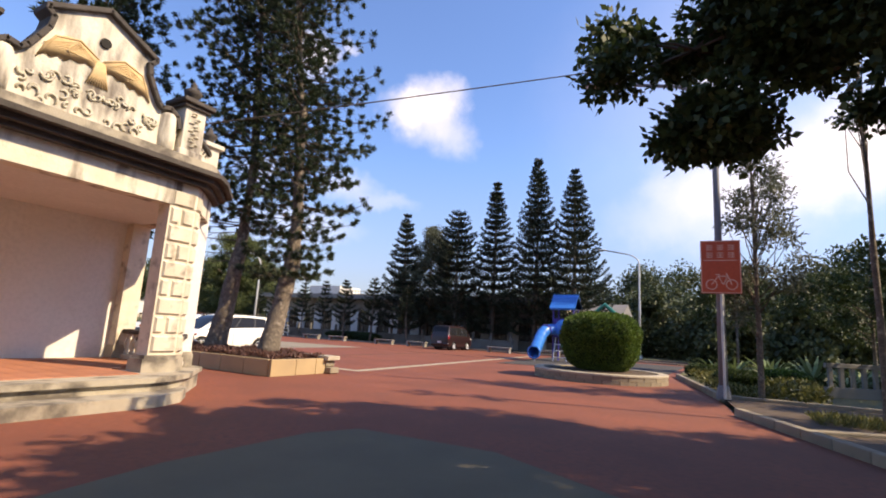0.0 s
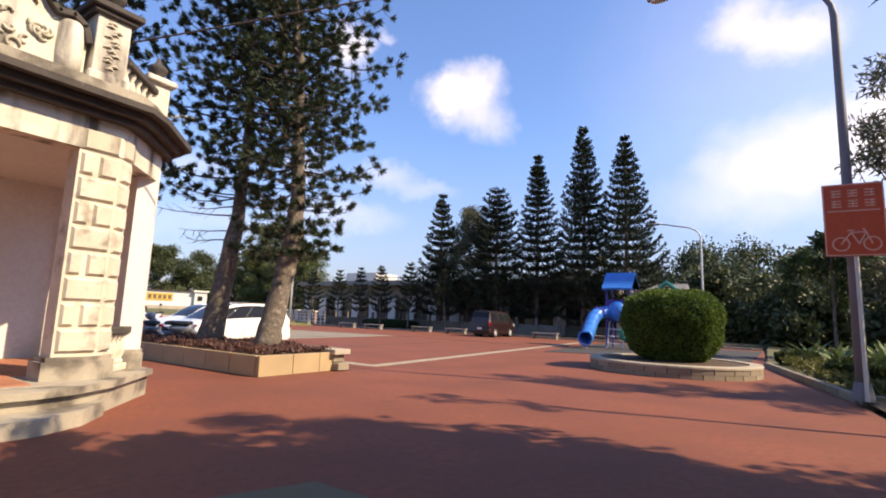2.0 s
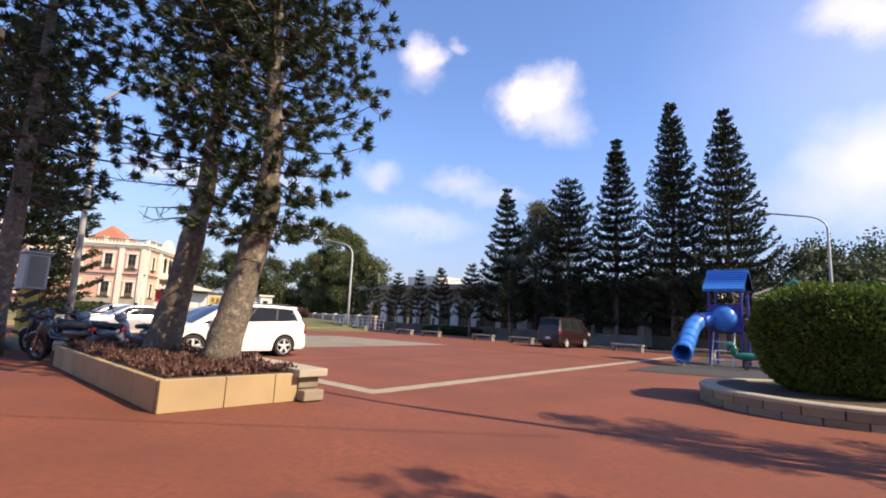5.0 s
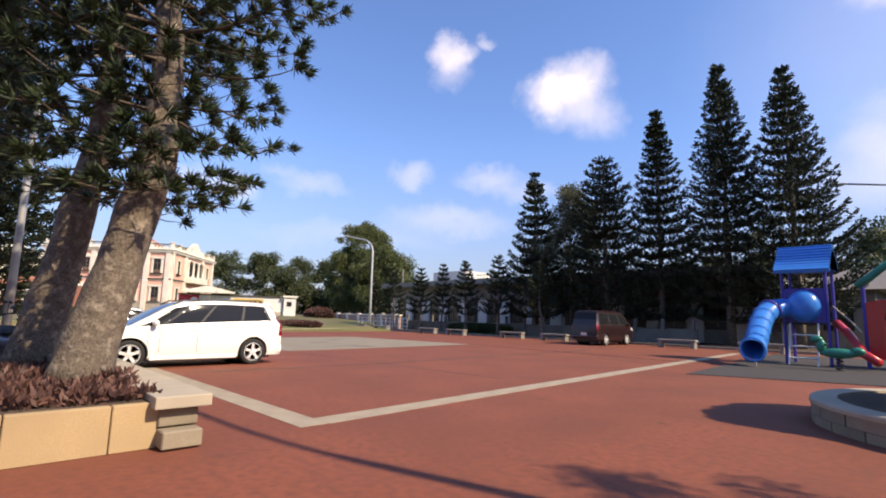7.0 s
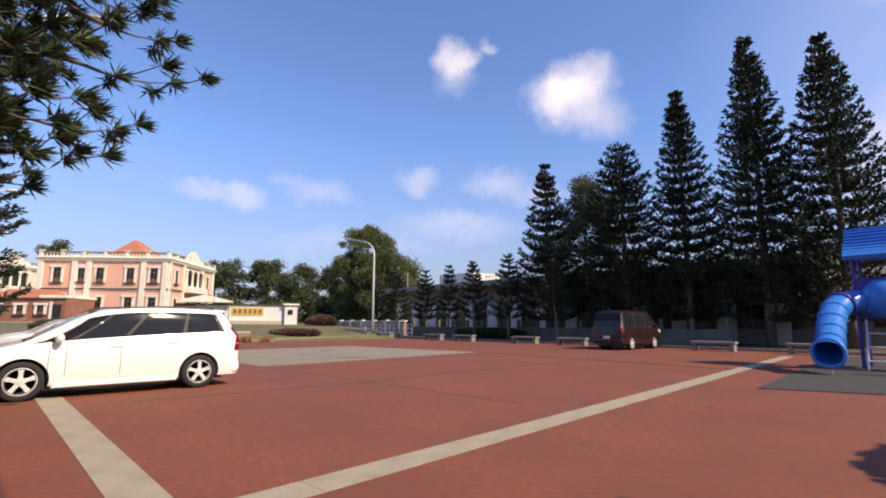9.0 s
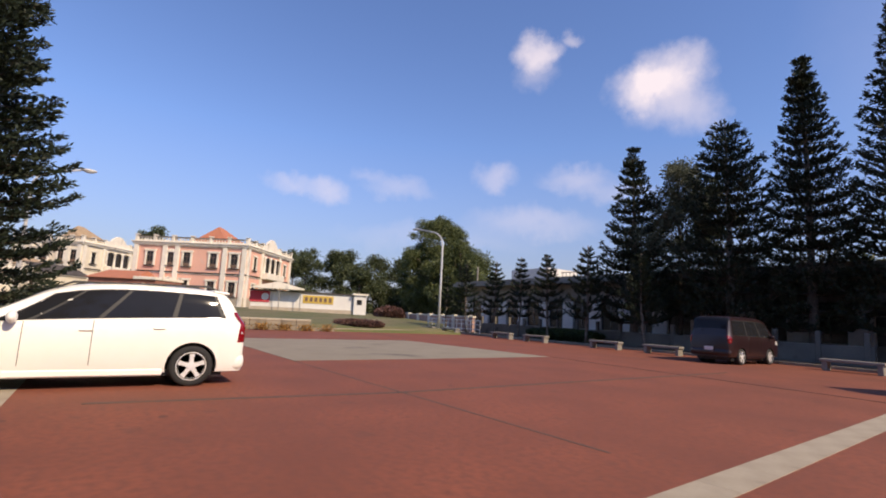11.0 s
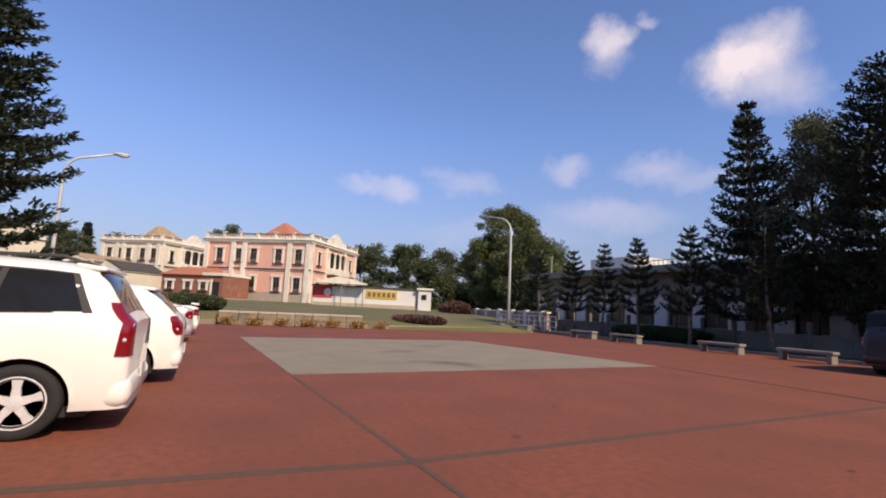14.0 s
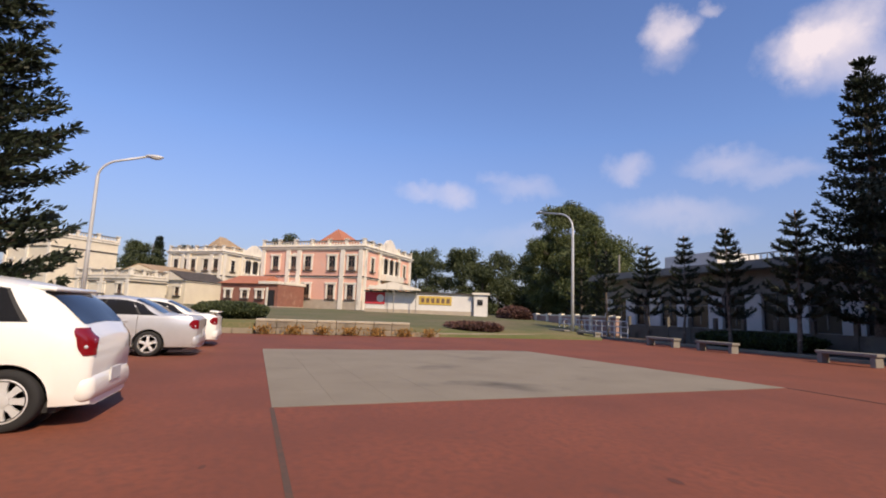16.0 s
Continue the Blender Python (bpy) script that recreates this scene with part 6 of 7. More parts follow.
# white people carrier, nose towards -y
car(-19.66, 14.80, "white people carrier with dark windows and five-spoke alloy wheels", 4.46, 1.74,
    belt=[(0, 0.64), (0.12, 0.74), (0.5, 0.87), (1.0, 0.94), (2.0, 1.0), (3.0, 1.05), (3.6, 1.075), (4.2, 1.09), (4.46, 1.02)],
    roof=[(0, 0.65), (0.12, 0.75), (0.5, 0.88), (0.85, 0.97), (1.25, 1.20), (1.7, 1.46), (2.15, 1.575), (2.7, 1.62), (3.4, 1.61), (4.05, 1.555), (4.2, 1.45), (4.37, 1.15), (4.46, 1.04)],
    width=[(0, 0.72), (0.08, 0.86), (0.35, 0.96), (1.0, 1.0), (3.8, 1.0), (4.25, 0.975), (4.42, 0.92), (4.46, 0.86)],
    wheels=(0.88, 3.66), r=0.325, glass_x=((0.92, 1.88), (4.10, 3.92)), glass_front=(0.86, 1.85), glass_rear=(4.12, 4.39), paint=M_CARWHITE, tail=(0.72, 1.22, 0.52, 0.09), rails=True,
    spoiler=(4.04, 1.545), pillars=(0.17, 0.44, 0.76))
# white hatchback
car(-22.53, 15.78, "small white hatchback with a rounded tail and red lamps", 3.78, 1.68,
    belt=[(0, 0.62), (0.1, 0.74), (0.5, 0.90), (0.95, 0.97), (2.0, 1.0), (3.2, 1.04), (3.6, 1.03), (3.78, 0.88)],
    roof=[(0, 0.63), (0.1, 0.75), (0.5, 0.91), (0.9, 1.0), (1.3, 1.28), (1.7, 1.47), (2.2, 1.54), (2.8, 1.50), (3.2, 1.42), (3.4, 1.32), (3.66, 1.05), (3.78, 0.90)],
    width=[(0, 0.70), (0.08, 0.86), (0.35, 0.96), (0.9, 1.0), (3.1, 1.0), (3.5, 0.955), (3.72, 0.86), (3.78, 0.78)],
    wheels=(0.72, 3.12), r=0.30, glass_x=((1.0, 1.75), (3.22, 2.95)), glass_front=(0.93, 1.72), glass_rear=(3.28, 3.66), paint=M_CARWHITE, tail=(0.73, 1.01, 0.48, 0.10), spokes=8, spoiler=(3.24, 1.405), pillars=(0.44, 0.80))
SEDAN = dict(L=4.5, W=1.70,
             belt=[(0, 0.60), (0.1, 0.70), (0.5, 0.82), (1.2, 0.92), (2.2, 0.95), (3.4, 0.97), (4.0, 0.98), (4.4, 0.96), (4.5, 0.88)],
             roof=[(0, 0.61), (0.1, 0.71), (0.5, 0.83), (1.15, 0.94), (1.6, 1.2), (2.0, 1.38), (2.5, 1.43), (3.0, 1.39), (3.4, 1.22), (3.75, 1.02), (4.1, 1.0), (4.4, 0.98), (4.5, 0.90)],
             width=[(0, 0.72), (0.08, 0.86), (0.4, 0.96), (1.0, 1.0), (3.8, 1.0), (4.3, 0.95), (4.46, 0.88), (4.5, 0.82)],
             wheels=(0.85, 3.45), r=0.30, glass_x=((1.25, 1.95), (3.62, 3.2)), glass_front=(1.18, 1.98), glass_rear=(3.08, 3.70), tail=(0.68, 0.90, 0.55, 0.16), pillars=(0.45, 0.84))
car(-30.2, 15.0, "silver saloon car with a dark rear window", paint=M_CARSILVER, **SEDAN)
car(-33.3, 15.1, "white saloon car with a boot spoiler", paint=M_CARWHITE, spoiler=(4.38, 1.07), **SEDAN)
car(-20.63, 41.9, "dark maroon van with a raised tail and chrome wheels", 4.25, 1.70,
    belt=[(0, 0.75), (0.1, 0.95), (0.6, 1.06), (2.0, 1.1), (4.1, 1.12), (4.25, 1.08)],
    roof=[(0, 0.76), (0.1, 0.96), (0.35, 1.10), (0.8, 1.55), (1.2, 1.84), (2.0, 1.93), (3.5, 1.93), (3.95, 1.89), (4.1, 1.72), (4.19, 1.3), (4.25, 1.1)],
    width=[(0, 0.80), (0.1, 0.93), (0.4, 1.0), (3.9, 1.0), (4.15, 0.96), (4.25, 0.92)],
    wheels=(0.95, 3.35), r=0.32, glass_x=((0.55, 1.1), (4.0, 3.95)), glass_front=(0.38, 1.15), glass_rear=(3.98, 4.20), paint=M_CARMAROON, tail=(0.85, 1.15, 0.62, 0.14), name="van", rz=180, base=0.28, pillars=(0.34, 0.66), roof_w=0.82, category="van")

# ---- playground ----
M_BLUE = material("blue_plastic", (0.03, 0.22, 0.68), 0.28, second=(0.03, 0.19, 0.60), scale=1.5, fine=20, coat=0.3)
M_NAVY = material("violet_plastic", (0.06, 0.05, 0.32), 0.4, scale=1.5)
M_GREENP = material("green_plastic", (0.02, 0.22, 0.15), 0.35, scale=1.5)
M_REDP = material("red_plastic", (0.55, 0.025, 0.03), 0.3, scale=1.5, coat=0.3)
M_RUBBER = material("rubber_mat", (0.055, 0.05, 0.048), 0.95, second=(0.045, 0.04, 0.038), scale=2.0, fine=30, bump=0.3)
strip("rubber_safety_mat", [(-11.2, 26.85), (-7.95, 28.15), (-3.6, 29.6), (-3.4, 40.4), (-12.3, 40.2)], 0.018, M_RUBBER, "dark rubber safety mat under the playground")

tower = thing("slide_tower", -9.85, 34.4, 0.018, "blue plastic playground tower with a ribbed roof and a tube slide", "playground")
for px in (-0.62, 0.62):
    for py in (-0.45, 0.75):
        part("post", lathe(bmesh.new(), [(0.055, 0), (0.055, 3.3)], x=px, y=py, n=10), M_NAVY, tower)
part("deck", boxed(0, 0.15, 1.40, 1.3, 1.3, 0.08, bevel=0.01), M_BLACK, tower)
bm = boxed(0.0, -0.47, 2.0, 1.16, 0.06, 1.2, bevel=0.02)
part("front_panel", bm, M_NAVY, tower, "violet panel")
bm = bmesh.new()
bmesh.ops.create_uvsphere(bm, u_segments=24, v_segments=16, radius=1, matrix=Matrix.Translation((-0.02, -0.50, 1.98)) @ Matrix.Diagonal((0.50, 0.40, 0.56, 1)))
part("bubble", bm, M_BLUE, tower, "glossy blue bubble", smooth=True)
roof = part("roof", sheet(bmesh.new(), [(-0.75, 3.25), (-0.60, 3.32), (0.15, 4.15), (0.9, 3.32), (1.05, 3.25), (0.15, 4.08)], "x", -0.80, 0.80), M_BLUE, tower, "ribbed blue gable roof")
for k in range(8):
    u = 0.05 + 0.9 * k / 7
    for sgn in (-1, 1):
        part("rib", boxed(0, 0.15 + sgn * 0.78 * u, 4.17 - 0.84 * u, 1.64, 0.045, 0.05, bevel=0.015), M_BLUE, roof)
part("roof_skirt", boxed(0, -0.66, 3.22, 1.62, 0.05, 0.16, bevel=0.02), M_BLUE, tower)
PTS = [(-0.28, -0.35, 1.92), (-0.66, -0.62, 1.92), (-0.92, -0.98, 1.84), (-1.02, -1.42, 1.62), (-1.02, -1.86, 1.32), (-1.00, -2.28, 1.02), (-0.96, -2.72, 0.74), (-0.92, -3.20, 0.54)]
slide = part("tube_slide", tube(bmesh.new(), PTS, 0.335, 22, caps=False), M_BLUE, tower, "blue tube slide", smooth=True)
inner = part("tube_inside", tube(bmesh.new(), PTS, 0.305, 22, caps=False), M_BLUE, slide, smooth=True)
for k in (2, 3, 4, 5, 6):
    a, b = Vector(PTS[k]), Vector(PTS[min(k + 1, 7)])
    d = (b - a).normalized()
    part("flange", tube(bmesh.new(), [a - d * 0.04, a + d * 0.04], 0.38, 22), M_NAVY, slide, smooth=True) if k == 2 else part("flange", tube(bmesh.new(), [a - d * 0.03, a + d * 0.03], 0.372, 22, caps=False), M_BLUE, slide, smooth=True)
bm = bmesh.new()
tube(bm, [(-0.92 + 0.35 * math.cos(a), -3.22, 0.535 + 0.35 * math.sin(a)) for a in np.linspace(0, 6.2832, 25)], 0.05, 8, caps=False)
part("mouth_rim", bm, M_BLUE, slide, "pale blue mouth rim", smooth=True)
part("slide_foot", lathe(bmesh.new(), [(0.03, 0), (0.03, 0.2)], x=-0.94, y=-2.95, n=8), M_POLE, tower)
for px in (-0.45, 0.35):
    part("ladder_rail", tube(bmesh.new(), [(px, -1.0, 0), (px, -0.5, 1.4)], 0.03, 8), M_WHITEPAINT, tower)
for k in range(3):
    part("ladder_rung", tube(bmesh.new(), [(-0.45, -0.92 + 0.14 * k, 0.25 + 0.38 * k), (0.35, -0.92 + 0.14 * k, 0.25 + 0.38 * k)], 0.025, 8), M_WHITEPAINT, tower)
part("red_slide", tube(bmesh.new(), [(0.75, 0.1, 1.45), (1.1, -0.3, 1.1), (1.5, -0.9, 0.5), (1.9, -1.3, 0.25)], 0.13, 8), M_REDP, tower, smooth=True)
part("handrail", tube(bmesh.new(), [(0.70, 0.0, 2.0), (1.2, -0.4, 1.5), (1.5, -0.8, 1.15)], 0.03, 8), M_CAP, tower)

frame2 = thing("play_frame", -7.3, 34.2, 0.018, "green playground arch with a red panel that has a round hole", "playground")
for px in (-1.0, 0.8):
    part("post", lathe(bmesh.new(), [(0.06, 0), (0.06, 2.8)], x=px, y=0, n=10), M_NAVY, frame2)
part("green_arch", tube(bmesh.new(), [(-1.15, 0, 2.65), (-0.9, 0, 2.85), (-0.1, 0, 3.55), (0.7, 0, 2.85), (0.95, 0, 2.65)], 0.13, 10), M_GREENP, frame2, smooth=True)
bm = bmesh.new()
ring_n = 24
hole = [(-0.1 + 0.42 * math.cos(6.2832 * k / ring_n), 1.25 + 0.42 * math.sin(6.2832 * k / ring_n)) for k in range(ring_n)]
edge = []
for k in range(ring_n):
    c, s = math.cos(6.2832 * k / ring_n), math.sin(6.2832 * k / ring_n)
    m = max(abs(c) / 0.86, abs(s) / 0.95)
    edge.append((-0.1 + c / m, 1.25 + s / m))
for yy0, yy1 in ((-0.05, 0.05),):
    v = [[bm.verts.new((p[0], w, p[1])) for p in pts] for pts, w in ((hole, yy0), (edge, yy0), (edge, yy1), (hole, yy1))]
    for a, b in zip(v, v[1:] + v[:1]):
        for k in range(ring_n):
            j = (k + 1) % ring_n
            bm.faces.new((a[k], a[j], b[j], b[k]))
part("red_panel", bm, M_REDP, frame2, "red panel with a round hole")
part("deck", boxed(-0.1, 0.7, 0.95, 1.8, 1.3, 0.08), M_BLACK, frame2)

rider = thing("spring_rider", -8.75, 32.1, 0.018, "green animal-shaped spring rider", "playground")
part("spring", tube(bmesh.new(), [(0.09 * math.cos(a), 0.09 * math.sin(a), 0.38 * a / 25) for a in np.linspace(0, 25, 60)], 0.018, 5), M_BLACK, rider)
bm = bmesh.new()
for c, s in (((0, 0, 0.52), (0.48, 0.16, 0.15)), ((0.45, 0, 0.60), (0.18, 0.13, 0.12)), ((-0.42, 0, 0.72), (0.13, 0.11, 0.22)), ((-0.52, 0, 0.92), (0.17, 0.11, 0.11))):
    bmesh.ops.create_uvsphere(bm, u_segments=14, v_segments=10, radius=1, matrix=Matrix.Translation(c) @ Matrix.Diagonal((*s, 1)))
part("rider_body", bm, M_GREENP, rider, smooth=True)
part("hand_bar", tube(bmesh.new(), [(-0.28, -0.25, 0.78), (-0.28, 0.25, 0.78)], 0.02, 8), M_BLACK, rider)

# ---- orange sign ----
M_SIGN = material("orange_red_sign", (0.66, 0.105, 0.035), 0.5, second=(0.60, 0.095, 0.033), scale=2.0, fine=12)
M_SIGNLINE = material("pale_orange_paint", (0.85, 0.50, 0.36), 0.55, scale=4)
sign = thing("road_sign", -1.34, 17.95, 0.12, "orange-red sign with a bicycle symbol on a thin grey post", "sign", rz=3)
part("post", lathe(bmesh.new(), [(0.035, 0), (0.035, 4.0)], y=0.05, n=10), LIGHTPOLE, sign)
board = part("board", boxed(0, 0, 3.35, 0.92, 0.03, 1.40, bevel=0.006), M_SIGN, sign)
bm = bmesh.new()
for px, pz, sx, sz in ((0, 4.03, 0.90, 0.02), (0, 2.67, 0.90, 0.02), (-0.445, 3.35, 0.02, 1.38), (0.445, 3.35, 0.02, 1.38), (0, 3.52, 0.78, 0.022)):
    box(bm, px, -0.018, pz, sx, 0.008, sz)
part("border", bm, M_SIGNLINE, board, "pale painted border")
for r in range(2):
    for c in range(3):
        bm = bmesh.new()
        px, pz = -0.25 + 0.25 * c, 3.86 - 0.20 * r
        for k in range(3):
            box(bm, px, -0.018, pz + 0.055 - 0.055 * k, 0.15, 0.008, 0.022)
        box(bm, px - 0.03 + 0.03 * c, -0.0185, pz, 0.02, 0.008, 0.14)
        part("character_bars", bm, M_SIGNLINE, board)
bm = bmesh.new()
for px in (-0.22, 0.24):
    tube(bm, [(px + 0.125 * math.cos(a), -0.02, 2.88 + 0.125 * math.sin(a)) for a in np.linspace(0, 6.2832, 25)], 0.014, 6, caps=False)
for a, b in (((-0.22, 2.88), (-0.06, 3.10)), ((-0.06, 3.10), (0.05, 2.88)), ((0.05, 2.88), (0.16, 3.10)), ((0.16, 3.10), (0.24, 2.88)), ((-0.06, 3.10), (0.16, 3.10)), ((-0.12, 3.14), (-0.02, 3.14)), ((0.16, 3.10), (0.12, 3.17))):
    tube(bm, [(a[0], -0.02, a[1]), (b[0], -0.02, b[1])], 0.014, 6)
part("bicycle_symbol", bm, M_SIGNLINE, board, "pale painted bicycle symbol")

# ---- grey cabinet on a striped foot ----
cab = thing("electric_cabinet", -22.6, 12.5, 0.0, "grey electric cabinet on a yellow and black striped post", "cabinet", rz=12)
part("concrete_foot", lathe(bmesh.new(), [(0.42, 0), (0.36, 0.25), (0.28, 0.35)], n=8), M_KERB, cab)
M_YELLOWP = material("yellow_paint", (0.62, 0.40, 0.04), 0.6, scale=3)
post = part("post", boxed(0, 0, 1.05, 0.34, 0.34, 1.5, bevel=0.02), M_YELLOWP, cab, "yellow post with black stripes")
for k in range(4):
    part("stripe", boxed(0, 0, 0.56 + 0.34 * k, 0.352, 0.40, 0.15, rx=30), M_BLACK, post)
part("cabinet_body", boxed(0, 0, 2.20, 0.56, 0.56, 1.0, bevel=0.02), M_POLE, cab)
part("cabinet_roof", boxed(0, 0, 2.74, 0.66, 0.66, 0.08, bevel=0.02), M_POLE, cab)
part("door_seam", boxed(0.285, 0, 2.20, 0.012, 0.42, 0.86), M_CONC, cab)
kerb([(-19.2, 11.0), (-19.2, 9.0), (-24.0, 8.6)], 0.2, 0.28, "stone kerb round the bed of a tall pine")
kerb([(-24.5, 12.4), (-19.2, 11.0)], 0.2, 0.28, "stone kerb round the bed of a tall pine")

# ---- motorcycles ----
M_MOTO = material("dark_motor_paint", (0.03, 0.032, 0.04), 0.25, scale=2, coat=0.5)
M_MOTO2 = material("grey_motor_paint", (0.32, 0.33, 0.35), 0.3, metal=0.3, scale=2, coat=0.4)
M_ENGINE = material("engine_metal", (0.35, 0.34, 0.33), 0.45, metal=0.7, scale=6)


def motorcycle(x, y, rz, paint, label, lean=8, basket=False):
    """A small step-through motorcycle, nose along local -y."""
    mc = thing("motorcycle", x, y, 0, label, "motorcycle", group="motorcycles beside the planter")
    mc.matrix_basis = pose(x, y, 0, 0, lean, rz) @ Matrix.Scale(1.12, 4)
    for wy in (-0.62, 0.62):
        bm = bmesh.new()
        tube(bm, [(0, wy + 0.24 * math.cos(a), 0.28 + 0.24 * math.sin(a)) for a in np.linspace(0, 6.2832, 25)], 0.05, 8, caps=False)
        wh = part("wheel", bm, M_TYRE, mc, "black tyre", smooth=True)
        bm = bmesh.new()
        for k in range(8):
            a = 6.2832 * k / 8
            tube(bm, [(0, wy, 0.28), (0, wy + 0.2 * math.cos(a), 0.28 + 0.2 * math.sin(a))], 0.008, 4)
        tube(bm, [(0, wy + 0.195 * math.cos(a), 0.28 + 0.195 * math.sin(a)) for a in np.linspace(0, 6.2832, 19)], 0.016, 5, caps=False)
        part("rim", bm, M_CHROME, wh)
        bm = bmesh.new()
        tube(bm, [(0, wy + 0.31 * math.cos(a), 0.28 + 0.31 * math.sin(a)) for a in np.linspace(0.4, 2.7, 9)], 0.055, 6)
        part("mudguard", bm, paint, mc, smooth=True)
    for sx in (-0.07, 0.07):
        part("fork", tube(bmesh.new(), [(sx, -0.62, 0.28), (sx, -0.42, 0.85)], 0.022, 6), M_CHROME, mc)
    part("frame", tube(bmesh.new(), [(0, -0.42, 0.82), (0, -0.2, 0.5), (0, 0.25, 0.48), (0, 0.62, 0.72)], 0.06, 8), paint, mc, smooth=True)
    bm = bmesh.new()
    for c, s in (((0, 0.42, 0.62), (0.13, 0.40, 0.13)), ((0, -0.38, 0.68), (0.12, 0.12, 0.24)), ((0, -0.46, 0.95), (0.14, 0.11, 0.11))):
        bmesh.ops.create_uvsphere(bm, u_segments=12, v_segments=8, radius=1, matrix=Matrix.Translation(c) @ Matrix.Diagonal((*s, 1)))
    part("fairing", bm, paint, mc, smooth=True)
    part("seat", boxed(0, 0.35, 0.78, 0.24, 0.72, 0.10, bevel=0.04, segments=2), M_BLACK, mc, "black seat", smooth=True)
    part("engine", boxed(0, 0.05, 0.34, 0.22, 0.34, 0.24, bevel=0.05), M_ENGINE, mc)
    part("exhaust", tube(bmesh.new(), [(0.14, 0.0, 0.26), (0.16, 0.4, 0.26), (0.16, 0.85, 0.36)], [0.025, 0.04, 0.05], 8), M_CHROME, mc, smooth=True)
    part("handlebar", tube(bmesh.new(), [(-0.34, -0.30, 1.02), (-0.12, -0.42, 1.0), (0.12, -0.42, 1.0), (0.34, -0.30, 1.02)], 0.017, 6), M_BLACK, mc)
    for sx in (-0.26, 0.26):
        part("mirror", tube(bmesh.new(), [(sx, -0.36, 1.02), (sx * 1.2, -0.40, 1.2), (sx * 1.35, -0.40, 1.24)], [0.008, 0.008, 0.045], 8), M_BLACK, mc)
    bm = bmesh.new()
    bmesh.ops.create_uvsphere(bm, u_segments=12, v_segments=8, radius=0.085, matrix=Matrix.Translation((0, -0.54, 0.96)))
    part("head_lamp", bm, M_LAMPCLEAR, mc, smooth=True)
    part("tail_lamp", boxed(0, 0.84, 0.72, 0.12, 0.05, 0.07, bevel=0.01), M_LAMPRED, mc)
    if basket:
        bm = bmesh.new()
        for k in range(5):
            z = 0.86 + 0.06 * k
            for a, b in (((-0.17, -0.86), (0.17, -0.86)), ((0.17, -0.86), (0.17, -0.6)), ((0.17, -0.6), (-0.17, -0.6)), ((-0.17, -0.6), (-0.17, -0.86))):
                tube(bm, [(*a, z), (*b, z)], 0.008, 4)
        part("basket", bm, M_BLACK, mc)
    return mc


motorcycle(-18.55, 12.72, -62, M_MOTO, "black motorcycle with a basket leaning on its stand", basket=True)
motorcycle(-18.85, 13.50, -70, M_MOTO2, "grey and black motorcycle leaning on its stand")
motorcycle(-19.60, 12.95, -66, M_MOTO, "black motorcycle leaning on its stand")
motorcycle(-20.30, 13.60, -75, M_MOTO, "dark motorcycle parked by a lamp post", basket=True)
motorcycle(-20.95, 12.85, -64, M_MOTO, "black motorcycle beside a striped post")
motorcycle(-18.75, 14.35, -58, M_MOTO2, "silver-grey motorcycle parked beside a white car")

# ---- planted bed at the playground side ----
n = 22000
u, w = rng_np.uniform(0, 1, n), rng_np.uniform(0, 1, n)
gx = -2.7 + 1.4 * (1 - u) + w * 7.5
gy = 18.95 + u * 9.0
spots = np.stack([gx, gy, 0.12 + 0.0 * gx], 1)
mound = 0.22 + 0.10 * np.sin(gx * 2.1) + 0.08 * np.sin(gy * 1.7 + gx)
keep = (mound > 0.14) & ~((gx > 1.0) & (gy < 23.0))
spots[:, 2] += rng_np.uniform(0, 1, n) * mound
ground_cover("low_groundcover", spots[keep], 0.16, 0.035, M_YELLOW, "low clipped yellow-green groundcover in the bed", "plants", spread=0.7)
n = 3200
spots = np.stack([rng_np.uniform(0.1, 4, n), rng_np.uniform(14.8, 16.4, n), np.full(n, 0.10)], 1)
ground_cover("dry_grass", spots, 0.16, 0.012, M_YELLOW, "tufts of dry grass on shaded soil", "plants")
for k, (x, y, s) in enumerate(((-0.9, 22.9, 0.55), (0.6, 25.4, 0.6), (-2.1, 27.8, 0.5))):
    clipped(x, y, 0.1, s * 1.3, s, s, "low rounded green shrub in the planted bed", 300 + k, 2600, leaf=(0.09, 0.03), mat=M_HEDGE if k % 2 else M_LEAF, power=2.3, name="shrub")


def rosette(x, y, s, seed):
    """A plant of long arching sword leaves."""
    rng = random.Random(seed)
    ob = thing("sword_leaf_plant", x, y, 0.1, "clump of long pale-edged sword leaves", "plant", group="sword-leaf plants in the bed")
    bm = bmesh.new()
    for k in range(46):
        a, ln, up = rng.uniform(0, 6.283), s * rng.uniform(0.7, 1.2), rng.uniform(0.45, 1.25)
        d, side = Vector((math.cos(a), math.sin(a), 0)), Vector((-math.sin(a), math.cos(a), 0))
        prev = None
        for q, wd in ((0, 0.03), (0.3, 0.05), (0.65, 0.04), (1.0, 0.004)):
            c = d * (ln * q * math.cos(up) + 0.15 * ln * q * q) + Vector((0, 0, ln * (q * math.sin(up) - 0.28 * q * q)))
            row = (bm.verts.new(c - side * wd * s), bm.verts.new(c + side * wd * s + Vector((0, 0, 0.01))))
            if prev:
                bm.faces.new((prev[0], prev[1], row[1], row[0]))
            prev = row
    part("leaves", bm, M_BLADE, ob)
    return ob


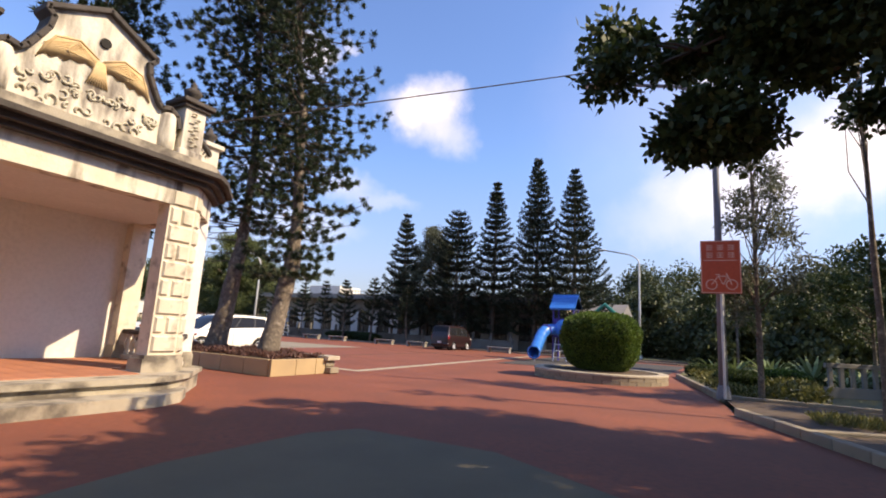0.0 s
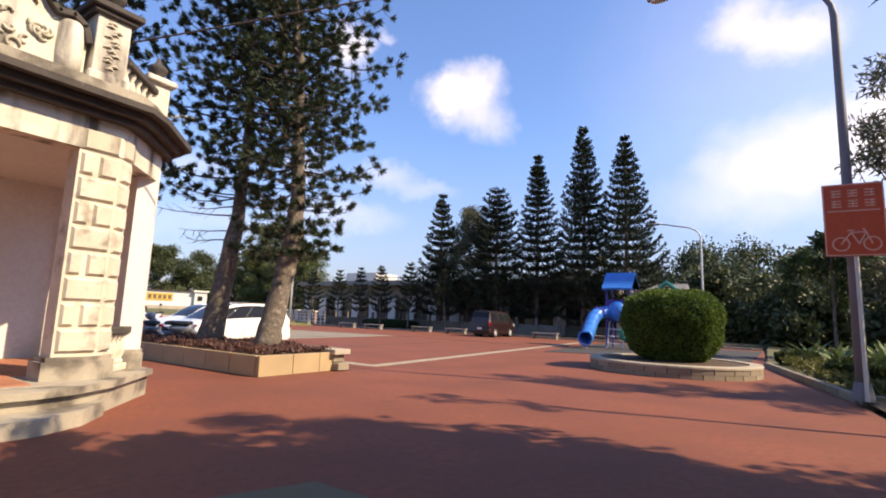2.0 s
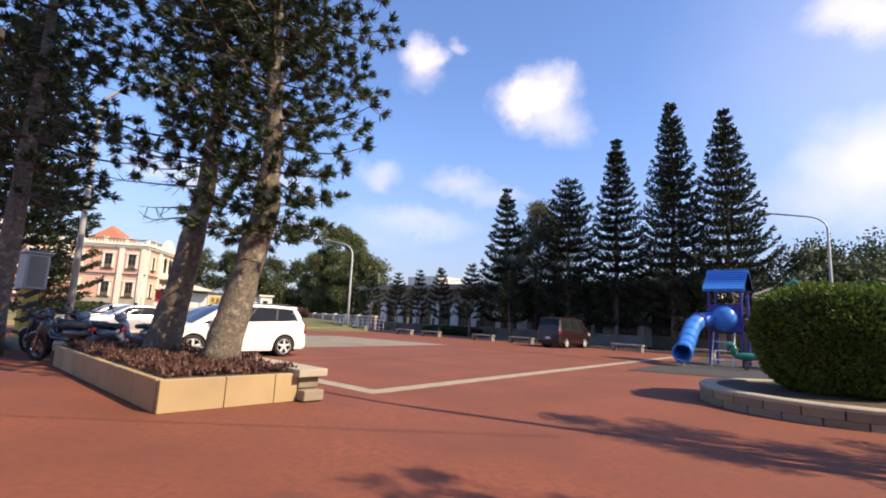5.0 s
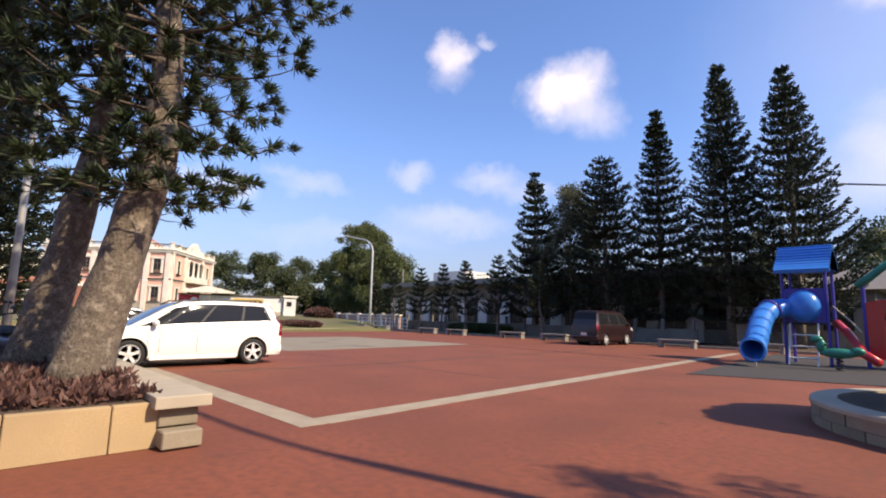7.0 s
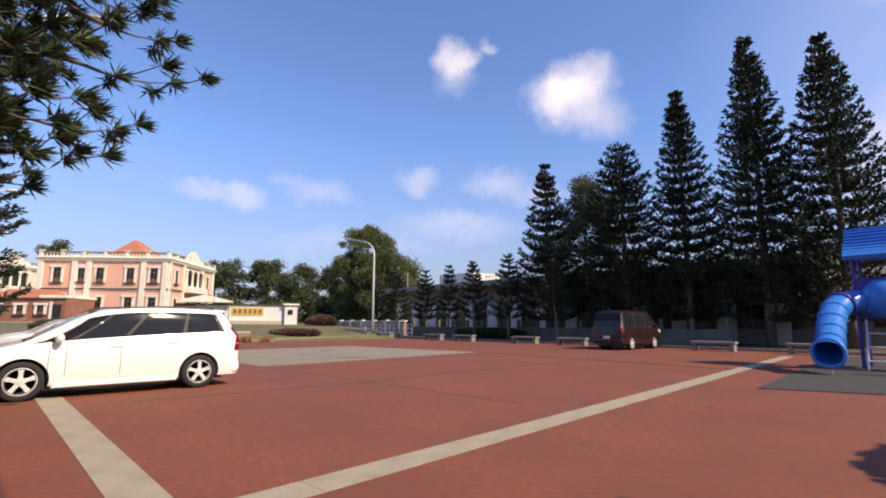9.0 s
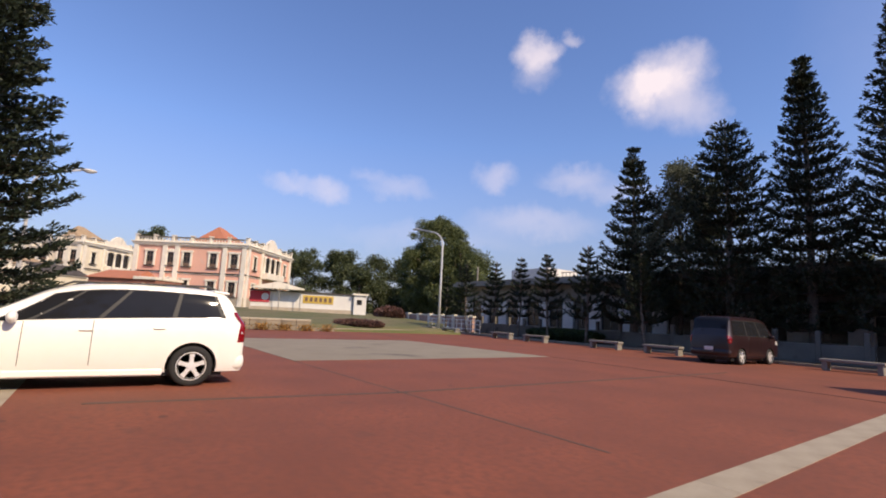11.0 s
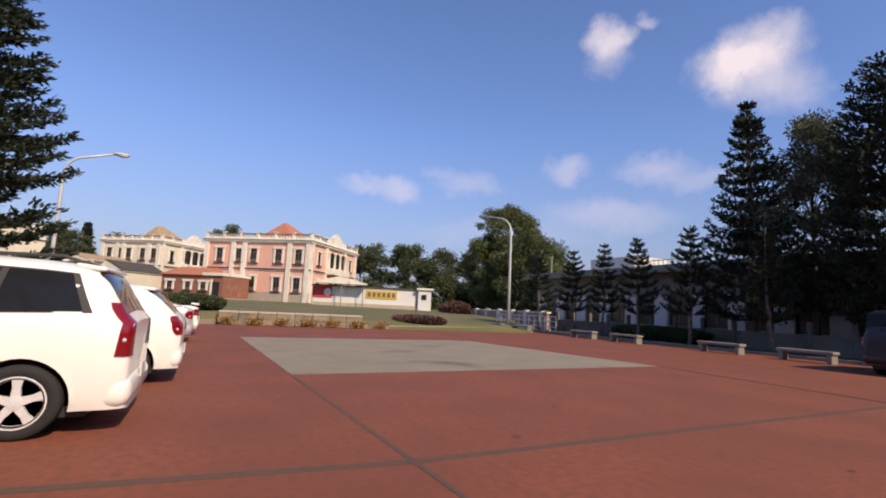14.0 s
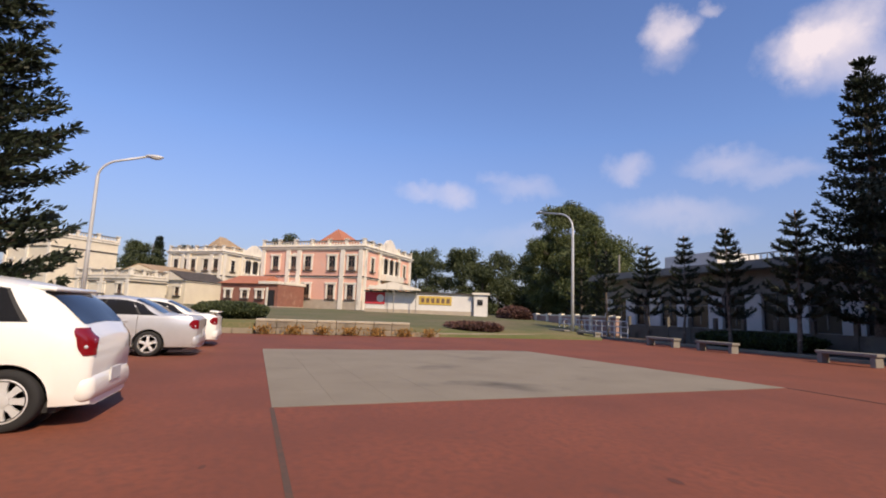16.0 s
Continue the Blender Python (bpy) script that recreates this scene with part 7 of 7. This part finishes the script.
for k, (x, y, s) in enumerate(((0.3, 27.4, 1.5), (1.6, 26.6, 1.6), (2.8, 26.2, 1.5), (4.0, 25.6, 1.6), (-0.9, 28.6, 1.3), (3.4, 27.8, 1.5), (5.2, 25.0, 1.6), (2.2, 24.6, 1.1), (-1.6, 30.5, 1.3))):
    rosette(x, y, s, 400 + k)
for k in range(7):
    y = 20.8 + 1.35 * k
    rng5 = np.random.default_rng(500 + k)
    pts = np.stack([rng5.normal(-40.55, 0.14, 150), rng5.normal(y, 0.22, 150), rng5.uniform(0.0, 0.34, 150)], 1)
    ground_cover("orange_shrub", pts, 0.22, 0.03, M_ORANGE, "dry orange-leaved shrub before the low stone wall", "shrub", spread=0.9)
clipped(-46.5, 18.9, 0.5, 2.5, 2.0, 0.95, "low wide clipped green bush on the lawn", 320, 9000, leaf=(0.12, 0.04), mat=M_WOOD_FAR, power=2.4, name="bush")
clipped(-46.0, 33.5, 0.2, 2.9, 1.5, 0.45, "low brown-green bush at the lawn edge", 321, 4000, leaf=(0.2, 0.05), mat=M_PURPLE, power=2.4, name="bush")
clipped(-62.0, 44.5, 0.3, 2.4, 1.3, 1.7, "pinkish-red leafy bush by the ramp", 322, 4200, leaf=(0.3, 0.08), mat=M_PINK_BUSH, power=2.2, name="bush")
clipped(-35.0, 44.6, 0.05, 3.5, 0.6, 0.75, "dark low hedge before the fence", 323, 4200, leaf=(0.14, 0.05), mat=M_LEAF, name="hedge")

# low concrete fence in the bed
wf = thing("concrete_fence", 1.45, 22.5, 0.1, "low weathered pale concrete fence", "fence", rz=24)
part("rail", boxed(2.6, 0.2, 0.95, 5.4, 0.12, 0.14, bevel=0.01, rz=4), M_CONC, wf)
part("plinth", boxed(2.6, 0.2, 0.15, 5.4, 0.2, 0.3, rz=4), M_CONC, wf)
for k in range(16):
    part("baluster", boxed(0.05 + 0.34 * k, 0.02 + 0.0235 * k, 0.58, 0.12, 0.10, 0.66, bevel=0.01), M_CONC, wf)

# ---- shade trees beside the walk ----
SHADE = dict(leaves=42000, leaf=(0.16, 0.06), clumps=56, bottom=0.42, trunk=0.16, clump=(0.13, 0.24), hollow=0.15)
DENSE = dict(SHADE, clump=(0.17, 0.30), leaves=26000, leaf=(0.19, 0.09))
broad_tree(2.6, 10.4, 0.1, 7.4, 3.0, "leafy shade tree with limbs spread over the walk", 201, M_LEAF, leaves=40000, leaf=(0.12, 0.042), clumps=70, trunk=0.13, clump=(0.10, 0.20), hollow=0.15, lean=(-0.3, 0.1),
           masses=(((-4.2, -0.5, 5.05), (1.15, 0.8, 0.65)), ((-2.5, -0.3, 5.5), (1.2, 1.0, 0.9)), ((-4.0, -0.5, 4.0), (0.42, 0.4, 0.22)), ((-0.7, 2.2, 7.0), (1.4, 1.3, 1.1)), ((-1.0, 0.9, 5.4), (1.0, 1.2, 0.9))))
broad_tree(1.3, 15.8, 0.1, 9.2, 0.7, "slim young tree with a thin dark trunk", 212, M_LEAF, leaves=380, leaf=(0.12, 0.035), clumps=10, bottom=0.55, trunk=0.075, clump=(0.16, 0.3))
# added out of view: its wide crown blocks sky light over the walk
broad_tree(2.2, -0.6, 0.1, 10.5, 6.6, "unseen leafy shade tree beside the walk", 211, M_LEAF, **DENSE)
# four more trees out of view, placed to cast the shade on the walk
broad_tree(4.6, 9.8, 0.1, 9.5, 4.6, "unseen leafy shade tree beside the walk", 202, M_LEAF, **DENSE)
broad_tree(8.6, 13.2, 0.1, 9.5, 4.6, "unseen leafy shade tree beside the walk", 210, M_LEAF, **DENSE)
broad_tree(5.4, 3.6, 0.1, 10.5, 6.2, "unseen leafy shade tree beside the walk", 203, M_LEAF, **DENSE)
broad_tree(7.4, -2.2, 0.1, 10.0, 5.0, "unseen leafy shade tree beside the walk", 204, M_LEAF, **DENSE)
broad_tree(5.6, 20.8, 0.1, 7.5, 3.4, "dark dense tree behind the white fence", 205, M_LEAF, leaves=16000, leaf=(0.18, 0.05), clumps=40, bottom=0.18, trunk=0.12)
broad_tree(-0.5, 19.0, 0.1, 7.7, 1.15, "slender sparse conifer with a dark trunk", 206, M_GREYLEAF, leaves=5200, leaf=(0.17, 0.02), clumps=36, bottom=0.26, trunk=0.085, clump=(0.2, 0.36))
broad_tree(-0.6, 33.0, 0.1, 5.6, 1.9, "young garden tree with a thin dark trunk", 207, M_LEAF, leaves=7000, leaf=(0.17, 0.05), clumps=26, bottom=0.42, trunk=0.08)
broad_tree(5.0, 34.0, 0.1, 7.0, 3.2, "leafy garden tree behind sword-leaf plants", 208, M_LEAF, leaves=15000, leaf=(0.15, 0.045), clumps=34, bottom=0.3, trunk=0.1)
broad_tree(9.5, 27.5, 0.1, 9.0, 4.2, "dark dense garden tree", 209, M_LEAF, leaves=20000, leaf=(0.16, 0.055), clumps=40, bottom=0.12, trunk=0.14)
